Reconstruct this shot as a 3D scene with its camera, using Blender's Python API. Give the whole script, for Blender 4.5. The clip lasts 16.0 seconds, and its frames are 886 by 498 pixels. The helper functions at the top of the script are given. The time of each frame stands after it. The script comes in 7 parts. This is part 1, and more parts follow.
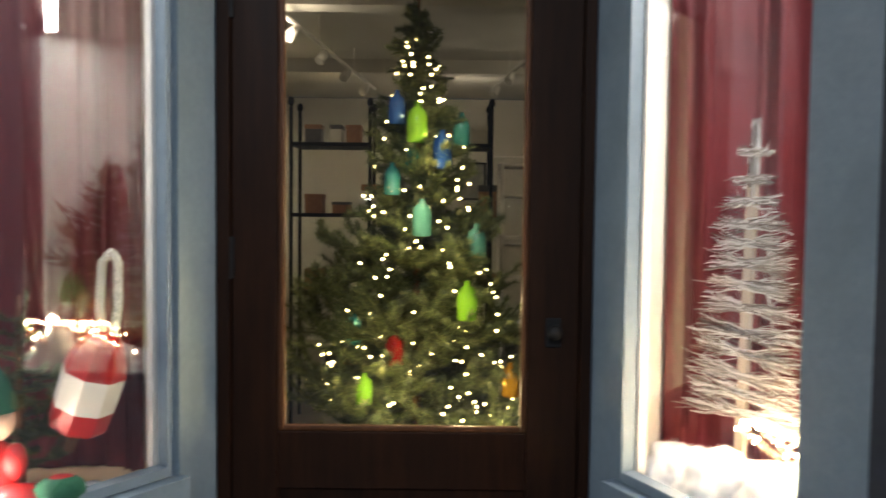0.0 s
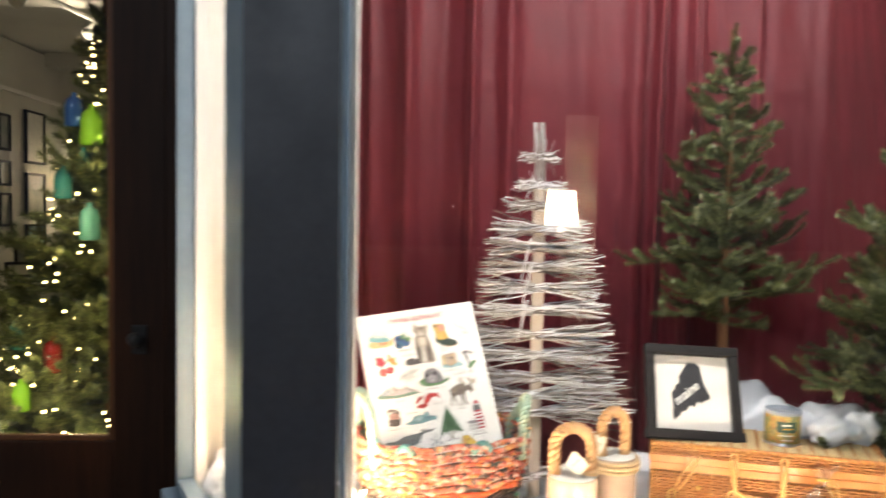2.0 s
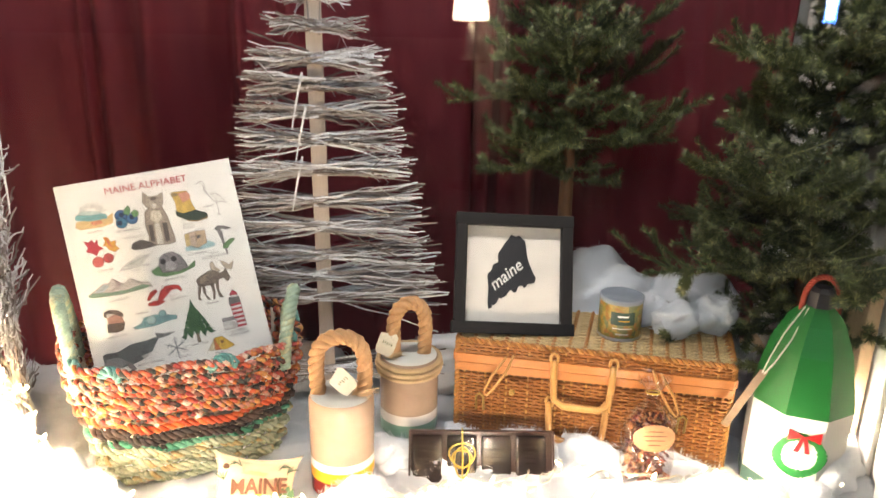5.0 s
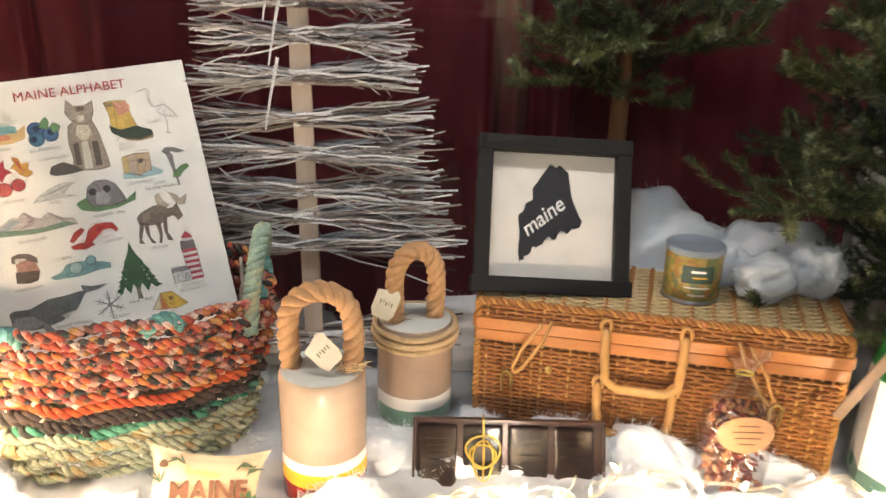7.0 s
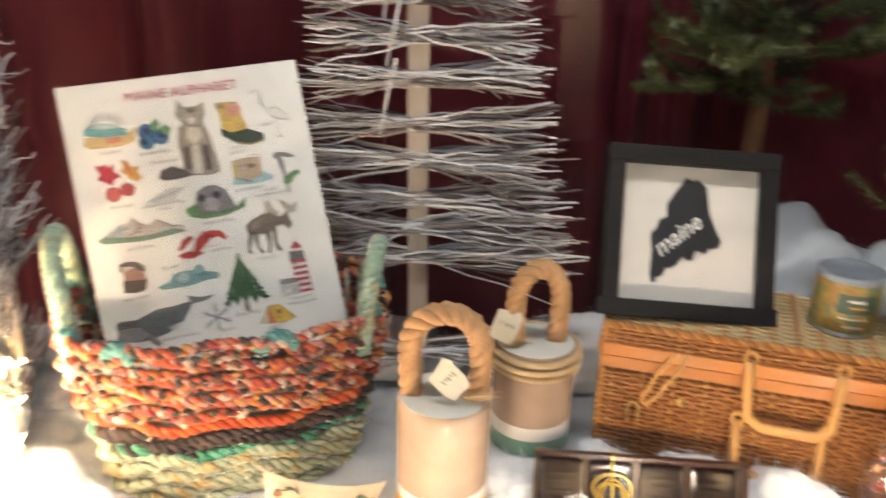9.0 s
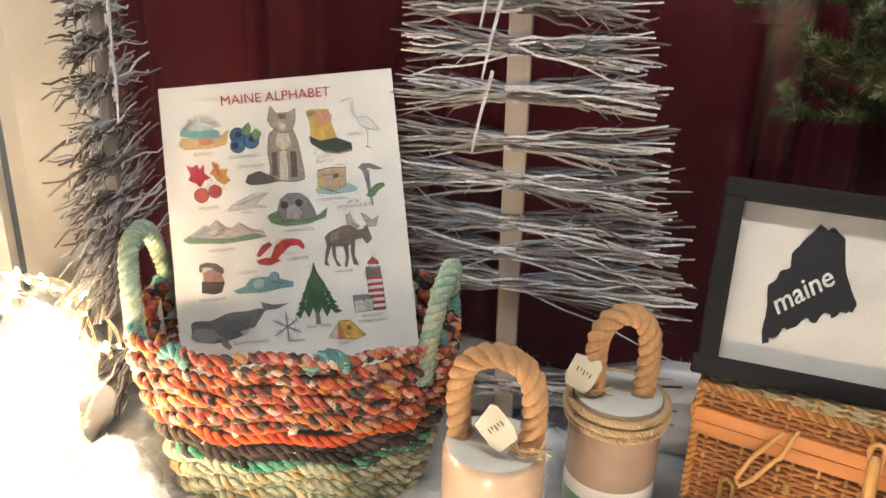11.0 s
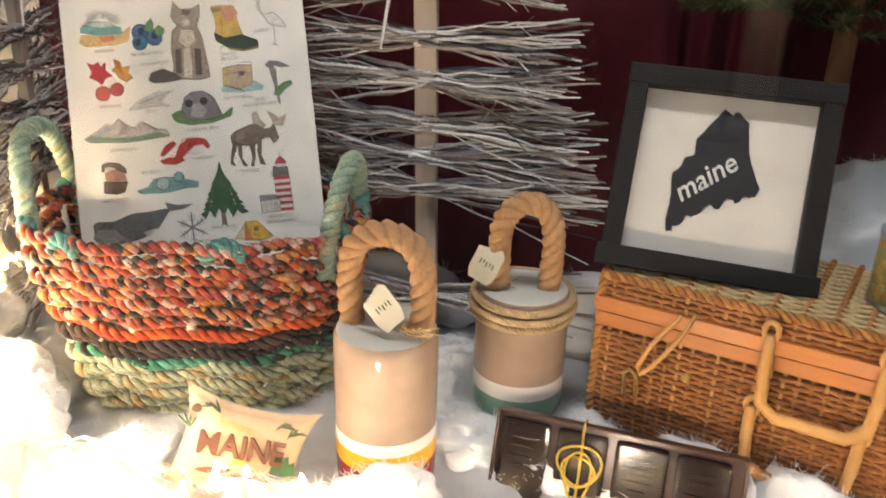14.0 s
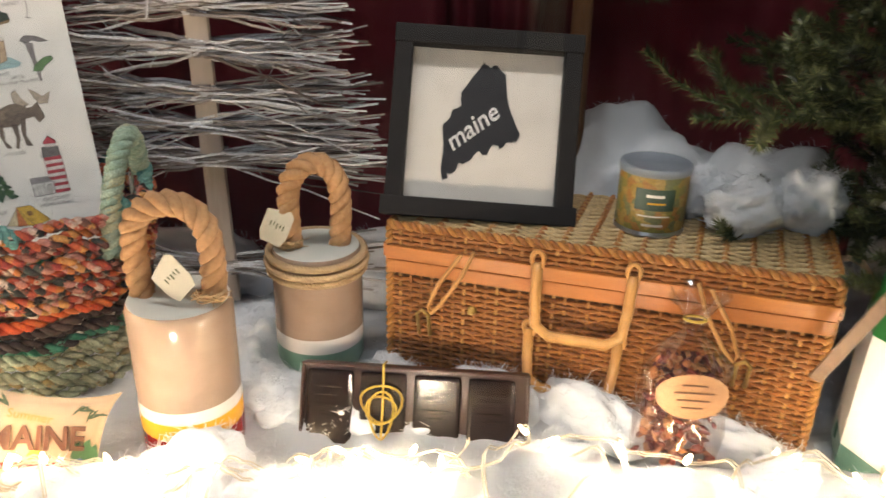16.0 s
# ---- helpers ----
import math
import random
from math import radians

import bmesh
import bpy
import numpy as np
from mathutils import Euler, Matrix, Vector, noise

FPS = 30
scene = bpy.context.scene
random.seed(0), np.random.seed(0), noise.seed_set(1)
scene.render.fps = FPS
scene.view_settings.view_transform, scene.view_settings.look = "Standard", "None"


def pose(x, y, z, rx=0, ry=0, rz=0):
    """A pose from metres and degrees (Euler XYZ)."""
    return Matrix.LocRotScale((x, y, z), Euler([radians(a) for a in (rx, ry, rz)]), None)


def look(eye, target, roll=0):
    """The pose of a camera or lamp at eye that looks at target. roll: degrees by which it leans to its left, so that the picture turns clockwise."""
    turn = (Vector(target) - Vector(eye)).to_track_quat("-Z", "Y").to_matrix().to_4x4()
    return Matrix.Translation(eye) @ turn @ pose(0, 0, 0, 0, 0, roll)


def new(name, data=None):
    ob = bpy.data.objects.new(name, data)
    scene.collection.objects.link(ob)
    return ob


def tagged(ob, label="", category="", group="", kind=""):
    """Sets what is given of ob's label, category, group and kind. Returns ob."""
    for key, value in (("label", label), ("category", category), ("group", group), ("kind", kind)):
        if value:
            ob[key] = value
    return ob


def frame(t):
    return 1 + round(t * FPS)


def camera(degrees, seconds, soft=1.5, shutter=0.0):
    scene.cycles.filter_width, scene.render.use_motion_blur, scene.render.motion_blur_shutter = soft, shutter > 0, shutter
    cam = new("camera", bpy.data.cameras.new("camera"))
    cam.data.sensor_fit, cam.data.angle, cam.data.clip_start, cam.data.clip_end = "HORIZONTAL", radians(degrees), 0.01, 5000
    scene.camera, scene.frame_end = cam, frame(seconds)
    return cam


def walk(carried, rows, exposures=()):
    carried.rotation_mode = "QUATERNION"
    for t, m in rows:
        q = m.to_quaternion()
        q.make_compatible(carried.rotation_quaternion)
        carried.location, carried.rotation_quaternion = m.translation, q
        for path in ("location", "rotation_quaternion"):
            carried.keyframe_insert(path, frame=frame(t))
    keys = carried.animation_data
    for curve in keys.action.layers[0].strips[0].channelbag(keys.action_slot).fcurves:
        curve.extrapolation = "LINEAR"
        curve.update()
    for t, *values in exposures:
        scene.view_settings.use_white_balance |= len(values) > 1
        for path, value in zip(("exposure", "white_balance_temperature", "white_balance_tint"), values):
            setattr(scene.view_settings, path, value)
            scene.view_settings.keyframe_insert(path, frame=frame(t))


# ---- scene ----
cam = camera(60.4, 16.0, shutter=0.6)
METRES, EYE, TILT, LEAN, TURN = 2.35, 1.40, 0.0, 0.0, 0.0
ROWS = [
    (0.0, 0.0, 0.0, 0.0, 0.03, -2.66, -0.63),
    (0.5, 0.0650, -0.0114, 0.0044, -2.07, -2.48, -1.09),
    (1.0, 0.1851, -0.0405, 0.0008, -1.81, -2.58, -0.91),
    (1.5, 0.2876, -0.031, 0.0027, -1.82, -2.76, -0.94),
    (2.0, 0.3789, -0.0085, 0.0139, -2.73, -2.76, -0.95),
    (2.5, 0.435, 0.0186, 0.025, -5.62, -2.66, -0.92),
    (3.0, 0.4809, 0.0291, 0.0345, -7.65, -3.97, -0.92),
    (3.5, 0.501, 0.0453, 0.0376, -8.27, -6.59, -0.98),
    (4.0, 0.5056, 0.0944, 0.0471, -8.28, -13.15, -1.09),
    (6.5, 0.5387, 0.2345, -0.0039, -5.98, -19.72, -1.27),
    (7.0, 0.5346, 0.2728, -0.0219, -5.98, -20.0, -1.33),
    (7.5, 0.5232, 0.2926, -0.0258, -6.73, -20.05, -1.33),
    (8.0, 0.5092, 0.296, -0.0275, -7.49, -20.11, -1.28),
    (8.5, 0.4979, 0.3001, -0.0271, -7.88, -20.23, -1.28),
    (9.0, 0.5011, 0.3053, -0.0235, -1.88, -20.32, -1.46),
    (9.5, 0.5301, 0.3148, -0.0172, 8.99, -20.42, -1.67),
    (12.0, 0.5511, 0.3455, -0.0321, 13.0, -20.49, -1.59),
    (12.5, 0.5568, 0.3462, -0.0406, 12.94, -20.58, -1.57),
    (13.0, 0.565, 0.3463, -0.0492, 12.81, -20.82, -1.59),
    (13.5, 0.5766, 0.3428, -0.0537, 12.8, -21.32, -1.55),
    (14.0, 0.5878, 0.3399, -0.0588, 12.18, -21.83, -1.54),
    (14.5, 0.5948, 0.3356, -0.0642, 10.35, -22.58, -1.57),
    (15.0, 0.6021, 0.3336, -0.0631, 6.62, -23.26, -1.5),
    (15.5, 0.6032, 0.3303, -0.0612, 1.44, -23.51, -1.39),
    (16.0, 0.6038, 0.3248, -0.059, -2.23, -23.6, -1.33),
]
EXPOSURES = [(0.0, 0.95), (0.6, 0.85), (1.0, 0.65), (2.5, 0.58), (3.5, 0.5), (4.2, 0.25), (6.3, -0.32), (9.0, -0.38), (12.0, -0.48), (14.0, -0.62), (16.0, -0.62)]
walk(cam, [(t, pose(0, 0, EYE, TILT, LEAN, TURN) @ pose(METRES * x, METRES * y, METRES * z, 90 + pitch, roll, yaw)) for t, x, y, z, yaw, pitch, roll in ROWS], EXPOSURES)

# ---- light ----
world = bpy.data.worlds.new("world")
scene.world = world
world.use_nodes = True
bg = world.node_tree.nodes["Background"]
bg.inputs[0].default_value = (0.16, 0.21, 0.30, 1)
bg.inputs[1].default_value = 0.10


def area(name, m, sx, sy, watts, colour):
    l = bpy.data.lights.new(name, "AREA")
    l.shape, l.size, l.size_y, l.energy, l.color = "RECTANGLE", sx, sy, watts, colour
    ob = new(name, l)
    ob.matrix_world = m
    return ob


def bulb(name, p, watts, colour, r=0.02):
    l = bpy.data.lights.new(name, "POINT")
    l.energy, l.color, l.shadow_soft_size = watts, colour, r
    ob = new(name, l)
    ob.location = p
    return ob


WARM = (1.0, 0.83, 0.64)
SOFT = (1.0, 0.97, 0.93)
area("display_strip_light", look((1.40, 1.27, 2.28), (1.42, 1.50, 0.8)), 1.0, 0.05, 17.5, SOFT)
area("left_display_strip_light", look((-1.35, 1.35, 2.27), (-1.3, 1.5, 0.8)), 0.6, 0.10, 7, SOFT)
for p, w in (((0.74, 1.33, 1.00), 2.2), ((0.64, 1.46, 0.96), 0.6), ((0.86, 1.25, 0.91), 2.9), ((0.80, 1.345, 0.94), 2.2), ((1.03, 1.245, 0.88), 1.2), ((1.215, 1.262, 0.890), 0.7),
             ((1.40, 1.24, 0.885), 1.5), ((1.60, 1.225, 0.885), 1.0), ((1.80, 1.22, 0.88), 1.0), ((1.96, 1.30, 0.90), 1.7), ((0.50, 1.60, 0.90), 0.15), ((0.60, 1.53, 0.92), 0.25)):
    bulb("string_light_glow", p, w * 1.28, (1.0, 0.73, 0.47) if p[0] < 0.9 else WARM, 0.005)
for p, w in (((-0.86, 1.42, 0.87), 1.0), ((-1.05, 1.36, 0.88), 1.2)):
    bulb("left_string_light_glow", p, w, WARM, 0.005)
for p in ((-0.18, 2.05, 0.95), (0.08, 2.05, 1.15), (-0.14, 2.15, 1.40), (0.0, 2.2, 1.62), (0.16, 1.96, 0.85), (-0.28, 1.98, 0.80), (-0.08, 1.95, 0.74), (0.05, 1.94, 0.92)):
    bulb("tree_light_glow", p, 1.5, (1.0, 0.84, 0.42), 0.01)
bulb("shop_lamp_glow", (-1.66, 6.62, 1.66), 5, (1.0, 0.82, 0.55), 0.08)
# added fill for the shop room; the track heads themselves give no light
for p in ((-0.9, 4.2, 2.35), (1.3, 5.2, 2.35), (0.2, 6.8, 2.35)):
    bulb("shop_fill_glow", p, 2.6, (1.0, 0.85, 0.62), 0.05)
# unseen fill lamp added on the street side to light posts and door
area("street_side_fill", look((-0.6, -3.0, 3.6), (0.2, 1.2, 1.2)), 0.5, 0.5, 52, (0.80, 0.90, 1.0))


# ---- materials ----
def nodes_of(name):
    m = bpy.data.materials.new(name)
    m.use_nodes = True
    t = m.node_tree
    return m, t, t.nodes["Principled BSDF"]


def coords(t, scale=1.0, kind="Object"):
    c = t.nodes.new("ShaderNodeTexCoord")
    m = t.nodes.new("ShaderNodeMapping")
    s = scale if isinstance(scale, tuple) else (scale,) * 3
    m.inputs["Scale"].default_value = s
    t.links.new(c.outputs[kind], m.inputs["Vector"])
    return m.outputs["Vector"]


def noise_tex(t, vec, scale, detail=4.0, rough=0.6):
    n = t.nodes.new("ShaderNodeTexNoise")
    n.inputs["Scale"].default_value, n.inputs["Detail"].default_value, n.inputs["Roughness"].default_value = scale, detail, rough
    t.links.new(vec, n.inputs["Vector"])
    return n.outputs["Fac"]


def ramp(t, fac, stops, constant=False):
    r = t.nodes.new("ShaderNodeValToRGB")
    if constant:
        r.color_ramp.interpolation = "CONSTANT"
    e = r.color_ramp.elements
    while len(e) < len(stops):
        e.new(0.5)
    for k, (p, c) in enumerate(stops):
        e[k].position, e[k].color = p, (*c, 1)
    t.links.new(fac, r.inputs["Fac"])
    return r.outputs["Color"]


def mixed(t, a, b, fac, mode="MIX"):
    m = t.nodes.new("ShaderNodeMix")
    m.data_type, m.blend_type = "RGBA", mode
    for sock, v in ((m.inputs[0], fac), (m.inputs[6], a), (m.inputs[7], b)):
        if isinstance(v, bpy.types.NodeSocket):
            t.links.new(v, sock)
        elif isinstance(v, tuple):
            sock.default_value = (*v, 1)
        else:
            sock.default_value = v
    return m.outputs[2]


def bump(t, b, height, strength, distance):
    n = t.nodes.new("ShaderNodeBump")
    n.inputs["Strength"].default_value, n.inputs["Distance"].default_value = strength, distance
    t.links.new(height, n.inputs["Height"])
    t.links.new(n.outputs["Normal"], b.inputs["Normal"])


def surface(name, dark, light, scale=40, rough=0.6, relief=0.2, depth=0.001, metal=0.0, stretch=(1, 1, 1), spots=0.0, spec=0.5):
    """A two-tone grained surface with finer relief and an uneven gloss."""
    m, t, b = nodes_of(name)
    v = coords(t, stretch)
    big, fine = noise_tex(t, v, scale * 0.12, 3), noise_tex(t, v, scale, 6, 0.7)
    col = ramp(t, fine, [(0.3, dark), (0.7, light)])
    col = mixed(t, col, tuple(c * 0.72 for c in dark), ramp(t, big, [(0.45, (0, 0, 0)), (0.75, (0.5 + spots * 0.5,) * 3)]))
    t.links.new(col, b.inputs["Base Color"])
    t.links.new(ramp(t, big, [(0.3, (rough * 0.85,) * 3), (0.7, (min(1, rough * 1.15),) * 3)]), b.inputs["Roughness"])
    b.inputs["Metallic"].default_value = metal
    b.inputs["Specular IOR Level"].default_value = spec
    bump(t, b, fine, relief, depth)
    return m


def plain(name, colour, rough=0.5, metal=0.0, glow=0.0):
    m, t, b = nodes_of(name)
    b.inputs["Base Color"].default_value = (*colour, 1)
    b.inputs["Roughness"].default_value, b.inputs["Metallic"].default_value = rough, metal
    if glow:
        b.inputs["Emission Color"].default_value = (*colour, 1)
        b.inputs["Emission Strength"].default_value = glow
    return m


def glass_mat(name, tint=(1, 1, 1), rough=0.0, gloss=0.045):
    """A thin pane: clear, with the reflection of plate glass."""
    m = bpy.data.materials.new(name)
    m.use_nodes = True
    t = m.node_tree
    t.nodes.clear()
    out, mix = t.nodes.new("ShaderNodeOutputMaterial"), t.nodes.new("ShaderNodeMixShader")
    clear, shine = t.nodes.new("ShaderNodeBsdfTransparent"), t.nodes.new("ShaderNodeBsdfGlossy")
    clear.inputs[0].default_value = (*tint, 1)
    shine.inputs["Roughness"].default_value = rough
    mix.inputs[0].default_value = gloss
    t.links.new(clear.outputs[0], mix.inputs[1])
    t.links.new(shine.outputs[0], mix.inputs[2])
    t.links.new(mix.outputs[0], out.inputs[0])
    return m


M = {}
M["blue"] = surface("blue_grey_paint", (0.135, 0.185, 0.235), (0.165, 0.22, 0.275), 60, 0.45, 0.12, 0.0006)
M["charcoal"] = surface("charcoal_paint", (0.028, 0.028, 0.034), (0.04, 0.04, 0.047), 60, 0.5, 0.15, 0.0006)
M["white"] = surface("white_paint", (0.74, 0.71, 0.66), (0.82, 0.80, 0.76), 30, 0.5, 0.12, 0.0006)
M["wood_door"] = surface("dark_stained_wood", (0.008, 0.003, 0.0016), (0.024, 0.009, 0.004), 45, 0.55, 0.25, 0.0008, stretch=(1, 1, 0.08), spec=0.12)
M["wood_bead"] = surface("brown_bead_wood", (0.045, 0.017, 0.007), (0.10, 0.040, 0.016), 45, 0.5, 0.25, 0.0008, stretch=(1, 1, 0.08), spec=0.2)
M["pine"] = surface("bare_pine", (0.50, 0.34, 0.20), (0.62, 0.45, 0.28), 50, 0.6, 0.2, 0.0006, stretch=(1, 1, 0.08))
M["plaster"] = surface("plaster", (0.55, 0.53, 0.47), (0.62, 0.60, 0.54), 20, 0.85, 0.15, 0.001)
M["ceiling"] = surface("ceiling_paint", (0.60, 0.58, 0.52), (0.68, 0.66, 0.60), 20, 0.85, 0.15, 0.001)
M["floor"] = surface("dark_floor", (0.06, 0.05, 0.045), (0.10, 0.085, 0.07), 30, 0.5, 0.2, 0.001)
M["paving"] = surface("paving", (0.13, 0.13, 0.135), (0.20, 0.20, 0.205), 60, 0.85, 0.5, 0.003)
M["black"] = surface("black_iron", (0.006, 0.006, 0.007), (0.013, 0.013, 0.014), 90, 0.6, 0.2, 0.0005, spec=0.2)
M["glass"] = glass_mat("plate_glass")
M["side_glass"] = glass_mat("side_plate_glass", gloss=0.12)


def curtain_mat():
    m, t, b = nodes_of("burgundy_curtain")
    v = coords(t)
    weave = t.nodes.new("ShaderNodeTexWave")
    weave.inputs["Scale"].default_value, weave.inputs["Distortion"].default_value = 260, 1.5
    t.links.new(v, weave.inputs["Vector"])
    big = noise_tex(t, v, 3.0, 4)
    col = ramp(t, big, [(0.3, (0.132, 0.0105, 0.018)), (0.7, (0.190, 0.017, 0.027))])
    t.links.new(col, b.inputs["Base Color"])
    b.inputs["Roughness"].default_value = 0.55
    b.inputs["Sheen Weight"].default_value = 0.12
    b.inputs["Sheen Tint"].default_value = (1, 0.5, 0.5, 1)
    bump(t, b, noise_tex(t, coords(t, (1, 1, 0.45)), 22, 6, 0.65), 0.4, 0.008)
    return m


M["curtain"] = curtain_mat()


def cotton_mat():
    m, t, b = nodes_of("white_cotton_wool")
    v = coords(t)
    fine, big = noise_tex(t, v, 220, 6, 0.75), noise_tex(t, v, 22, 5)
    t.links.new(ramp(t, fine, [(0.3, (0.74, 0.77, 0.82)), (0.65, (0.86, 0.88, 0.90))]), b.inputs["Base Color"])
    b.inputs["Roughness"].default_value = 0.95
    b.inputs["Specular IOR Level"].default_value = 0.1
    b.inputs["Subsurface Weight"].default_value = 0.25
    b.inputs["Subsurface Radius"].default_value = (0.02, 0.02, 0.02)
    b.inputs["Subsurface Scale"].default_value = 0.3
    add = t.nodes.new("ShaderNodeMath")
    add.operation = "MULTIPLY_ADD"
    t.links.new(fine, add.inputs[0])
    add.inputs[1].default_value = 0.35
    t.links.new(big, add.inputs[2])
    bump(t, b, add.outputs[0], 0.7, 0.006)
    return m


M["cotton"] = cotton_mat()


# ---- building helpers ----
def mesh_of(name, bm, mat, smooth=False):
    me = bpy.data.meshes.new(name)
    if smooth:
        for f in bm.faces:
            f.smooth = True
    bm.to_mesh(me)
    bm.free()
    for one in (mat if isinstance(mat, (list, tuple)) else [mat]):
        me.materials.append(one)
    return me


def part(name, bm, mat, parent=None, label="", smooth=False):
    ob = new(name, mesh_of(name, bm, mat, smooth))
    if parent is not None:
        ob.parent = parent
    if label:
        ob["label"] = label
    return ob


def thing(name, m, label, category, group="", kind=""):
    ob = new(name)
    ob.empty_display_size = 0.05
    ob.matrix_world = m if isinstance(m, Matrix) else Matrix.Translation(m)
    return tagged(ob, label, category, group, kind)


def box(bm, lo, hi, bevel=0.0, m=None):
    """Adds a box between two corners, its edges rounded by bevel."""
    size = [b - a for a, b in zip(lo, hi)]
    mid = Matrix.Translation([(a + b) / 2 for a, b in zip(lo, hi)]) @ Matrix.Diagonal((*size, 1))
    geo = bmesh.ops.create_cube(bm, size=1, matrix=(m @ mid) if m is not None else mid)
    if bevel:
        edges = list({e for v in geo["verts"] for e in v.link_edges})
        bmesh.ops.bevel(bm, geom=edges, offset=bevel, segments=2, affect="EDGES", profile=0.6)
    return bm


def lathe(bm, profile, n=32, m=None, sx=1.0, sy=1.0):
    """Turns (radius, height) pairs round z; ends at radius 0 are closed."""
    rings = []
    for r, z in profile:
        if r < 1e-6:
            rings.append([bm.verts.new((0, 0, z))])
        else:
            rings.append([bm.verts.new((r * sx * math.cos(k * math.tau / n), r * sy * math.sin(k * math.tau / n), z)) for k in range(n)])
    for a, b in zip(rings, rings[1:]):
        for k in range(n):
            q = [a[k % len(a)], a[(k + 1) % len(a)], b[(k + 1) % len(b)], b[k % len(b)]]
            q = list(dict.fromkeys(q))
            if len(q) > 2:
                bm.faces.new(q)
    if m is not None:
        bmesh.ops.transform(bm, matrix=m, verts=[v for ring in rings for v in ring])
    return bm


def tube(bm, pts, radius, n=6, closed=False, caps=True, marks=None):
    """A tube along points; radius is a number or one a point. marks: a value kept at each point's ring."""
    pts = [Vector(p) for p in pts]
    count = len(pts)
    rad = radius if isinstance(radius, (list, tuple)) else [radius] * count
    rings, up = [], None
    layer = None
    if marks:
        layer = bm.verts.layers.float.get("along") or bm.verts.layers.float.new("along")
    for k, p in enumerate(pts):
        a, b = pts[k - 1] if (k or closed) else p, pts[(k + 1) % count] if (k < count - 1 or closed) else p
        d = (b - a).normalized()
        if up is None:
            up = d.orthogonal().normalized()
        up = (up - d * up.dot(d)).normalized()
        side = d.cross(up)
        rings.append([bm.verts.new(p + (up * math.cos(j * math.tau / n) + side * math.sin(j * math.tau / n)) * rad[k]) for j in range(n)])
        if layer:
            for v in rings[-1]:
                v[layer] = marks[k]
    for k in range(count if closed else count - 1):
        a, b = rings[k], rings[(k + 1) % count]
        for j in range(n):
            bm.faces.new((a[j], a[(j + 1) % n], b[(j + 1) % n], b[j]))
    if caps and not closed:
        bm.faces.new(rings[0][::-1])
        bm.faces.new(rings[-1])
    return bm


def rope(bm, pts, radius, strands=3, pitch=0.03, n=6, closed=False, step=None):
    """Twisted strands laid round a path of points."""
    pts = [Vector(p) for p in pts]
    if closed:
        pts = pts + [pts[0]]
    lens = [0]
    for a, b in zip(pts, pts[1:]):
        lens.append(lens[-1] + (b - a).length)
    total = lens[-1]
    count = max(6, int(total / (step or pitch / 7)))
    turns = max(1, round(total / pitch)) if closed else total / pitch
    path, k = [], 0
    for j in range(count + (0 if closed else 1)):
        s = total * j / count
        while k < len(lens) - 2 and lens[k + 1] < s:
            k += 1
        f = (s - lens[k]) / max(1e-9, lens[k + 1] - lens[k])
        path.append(pts[k].lerp(pts[k + 1], f))
    frames, up = [], None
    for j, p in enumerate(path):
        d = (path[(j + 1) % len(path)] if (closed or j < len(path) - 1) else p) - (path[j - 1] if (closed or j) else p)
        d.normalize()
        if up is None:
            up = Vector((0, 0, 1)) if abs(d.z) < 0.8 else Vector((0, 1, 0))
        up = (up - d * up.dot(d)).normalized()
        frames.append((up.copy(), d.cross(up)))
    off, rs = radius * 0.54, radius * (0.60 if strands == 2 else 0.51)
    for s in range(strands):
        line = []
        for j, (p, (u, w)) in enumerate(zip(path, frames)):
            a = math.tau * (turns * j / count + s / strands)
            line.append(p + (u * math.cos(a) + w * math.sin(a)) * off)
        tube(bm, line, rs, n, closed, marks=[total * j / count + 3.7 * s + pts[0].z * 91 for j in range(len(line))])
    return bm


def sheet(bm, fn, nu, nv):
    """A grid surface from a function of u and v in 0..1."""
    vs = [[bm.verts.new(fn(i / nu, j / nv)) for j in range(nv + 1)] for i in range(nu + 1)]
    for i in range(nu):
        for j in range(nv):
            bm.faces.new((vs[i][j], vs[i + 1][j], vs[i + 1][j + 1], vs[i][j + 1]))
    return bm


def prism(bm, outline, z0, z1):
    """A flat outline drawn up from z0 to z1."""
    lo, hi = [bm.verts.new((x, y, z0)) for x, y in outline], [bm.verts.new((x, y, z1)) for x, y in outline]
    bm.faces.new(hi)
    bm.faces.new(lo[::-1])
    for k in range(len(outline)):
        j = (k + 1) % len(outline)
        bm.faces.new((lo[k], lo[j], hi[j], hi[k]))
    bmesh.ops.recalc_face_normals(bm, faces=bm.faces[:])
    return bm


def wall(name, a, b, z0, z1, thick, mat, label, opening=None, category="wall"):
    """An upright wall of that thickness to the left of the line a to b, with an opening (from, to, low, high) along it."""
    a, b = Vector(a), Vector(b)
    n = (b - a).length
    bm = bmesh.new()
    if opening:
        f, t, lo, hi = opening
        spans = [((0, z0), (f, z1)), ((t, z0), (n, z1)), ((f, z0), (t, lo)), ((f, hi), (t, z1))]
    else:
        spans = [((0, z0), (n, z1))]
    for (u0, w0), (u1, w1) in spans:
        if u1 - u0 > 1e-4 and w1 - w0 > 1e-4:
            box(bm, (u0, 0, w0), (u1, thick, w1))
    ob = part(name, bm, mat)
    ob.matrix_world = Matrix.Translation((a.x, a.y, 0)) @ Matrix.Rotation(math.atan2(b.y - a.y, b.x - a.x), 4, "Z")
    return tagged(ob, label, category, kind="structure")


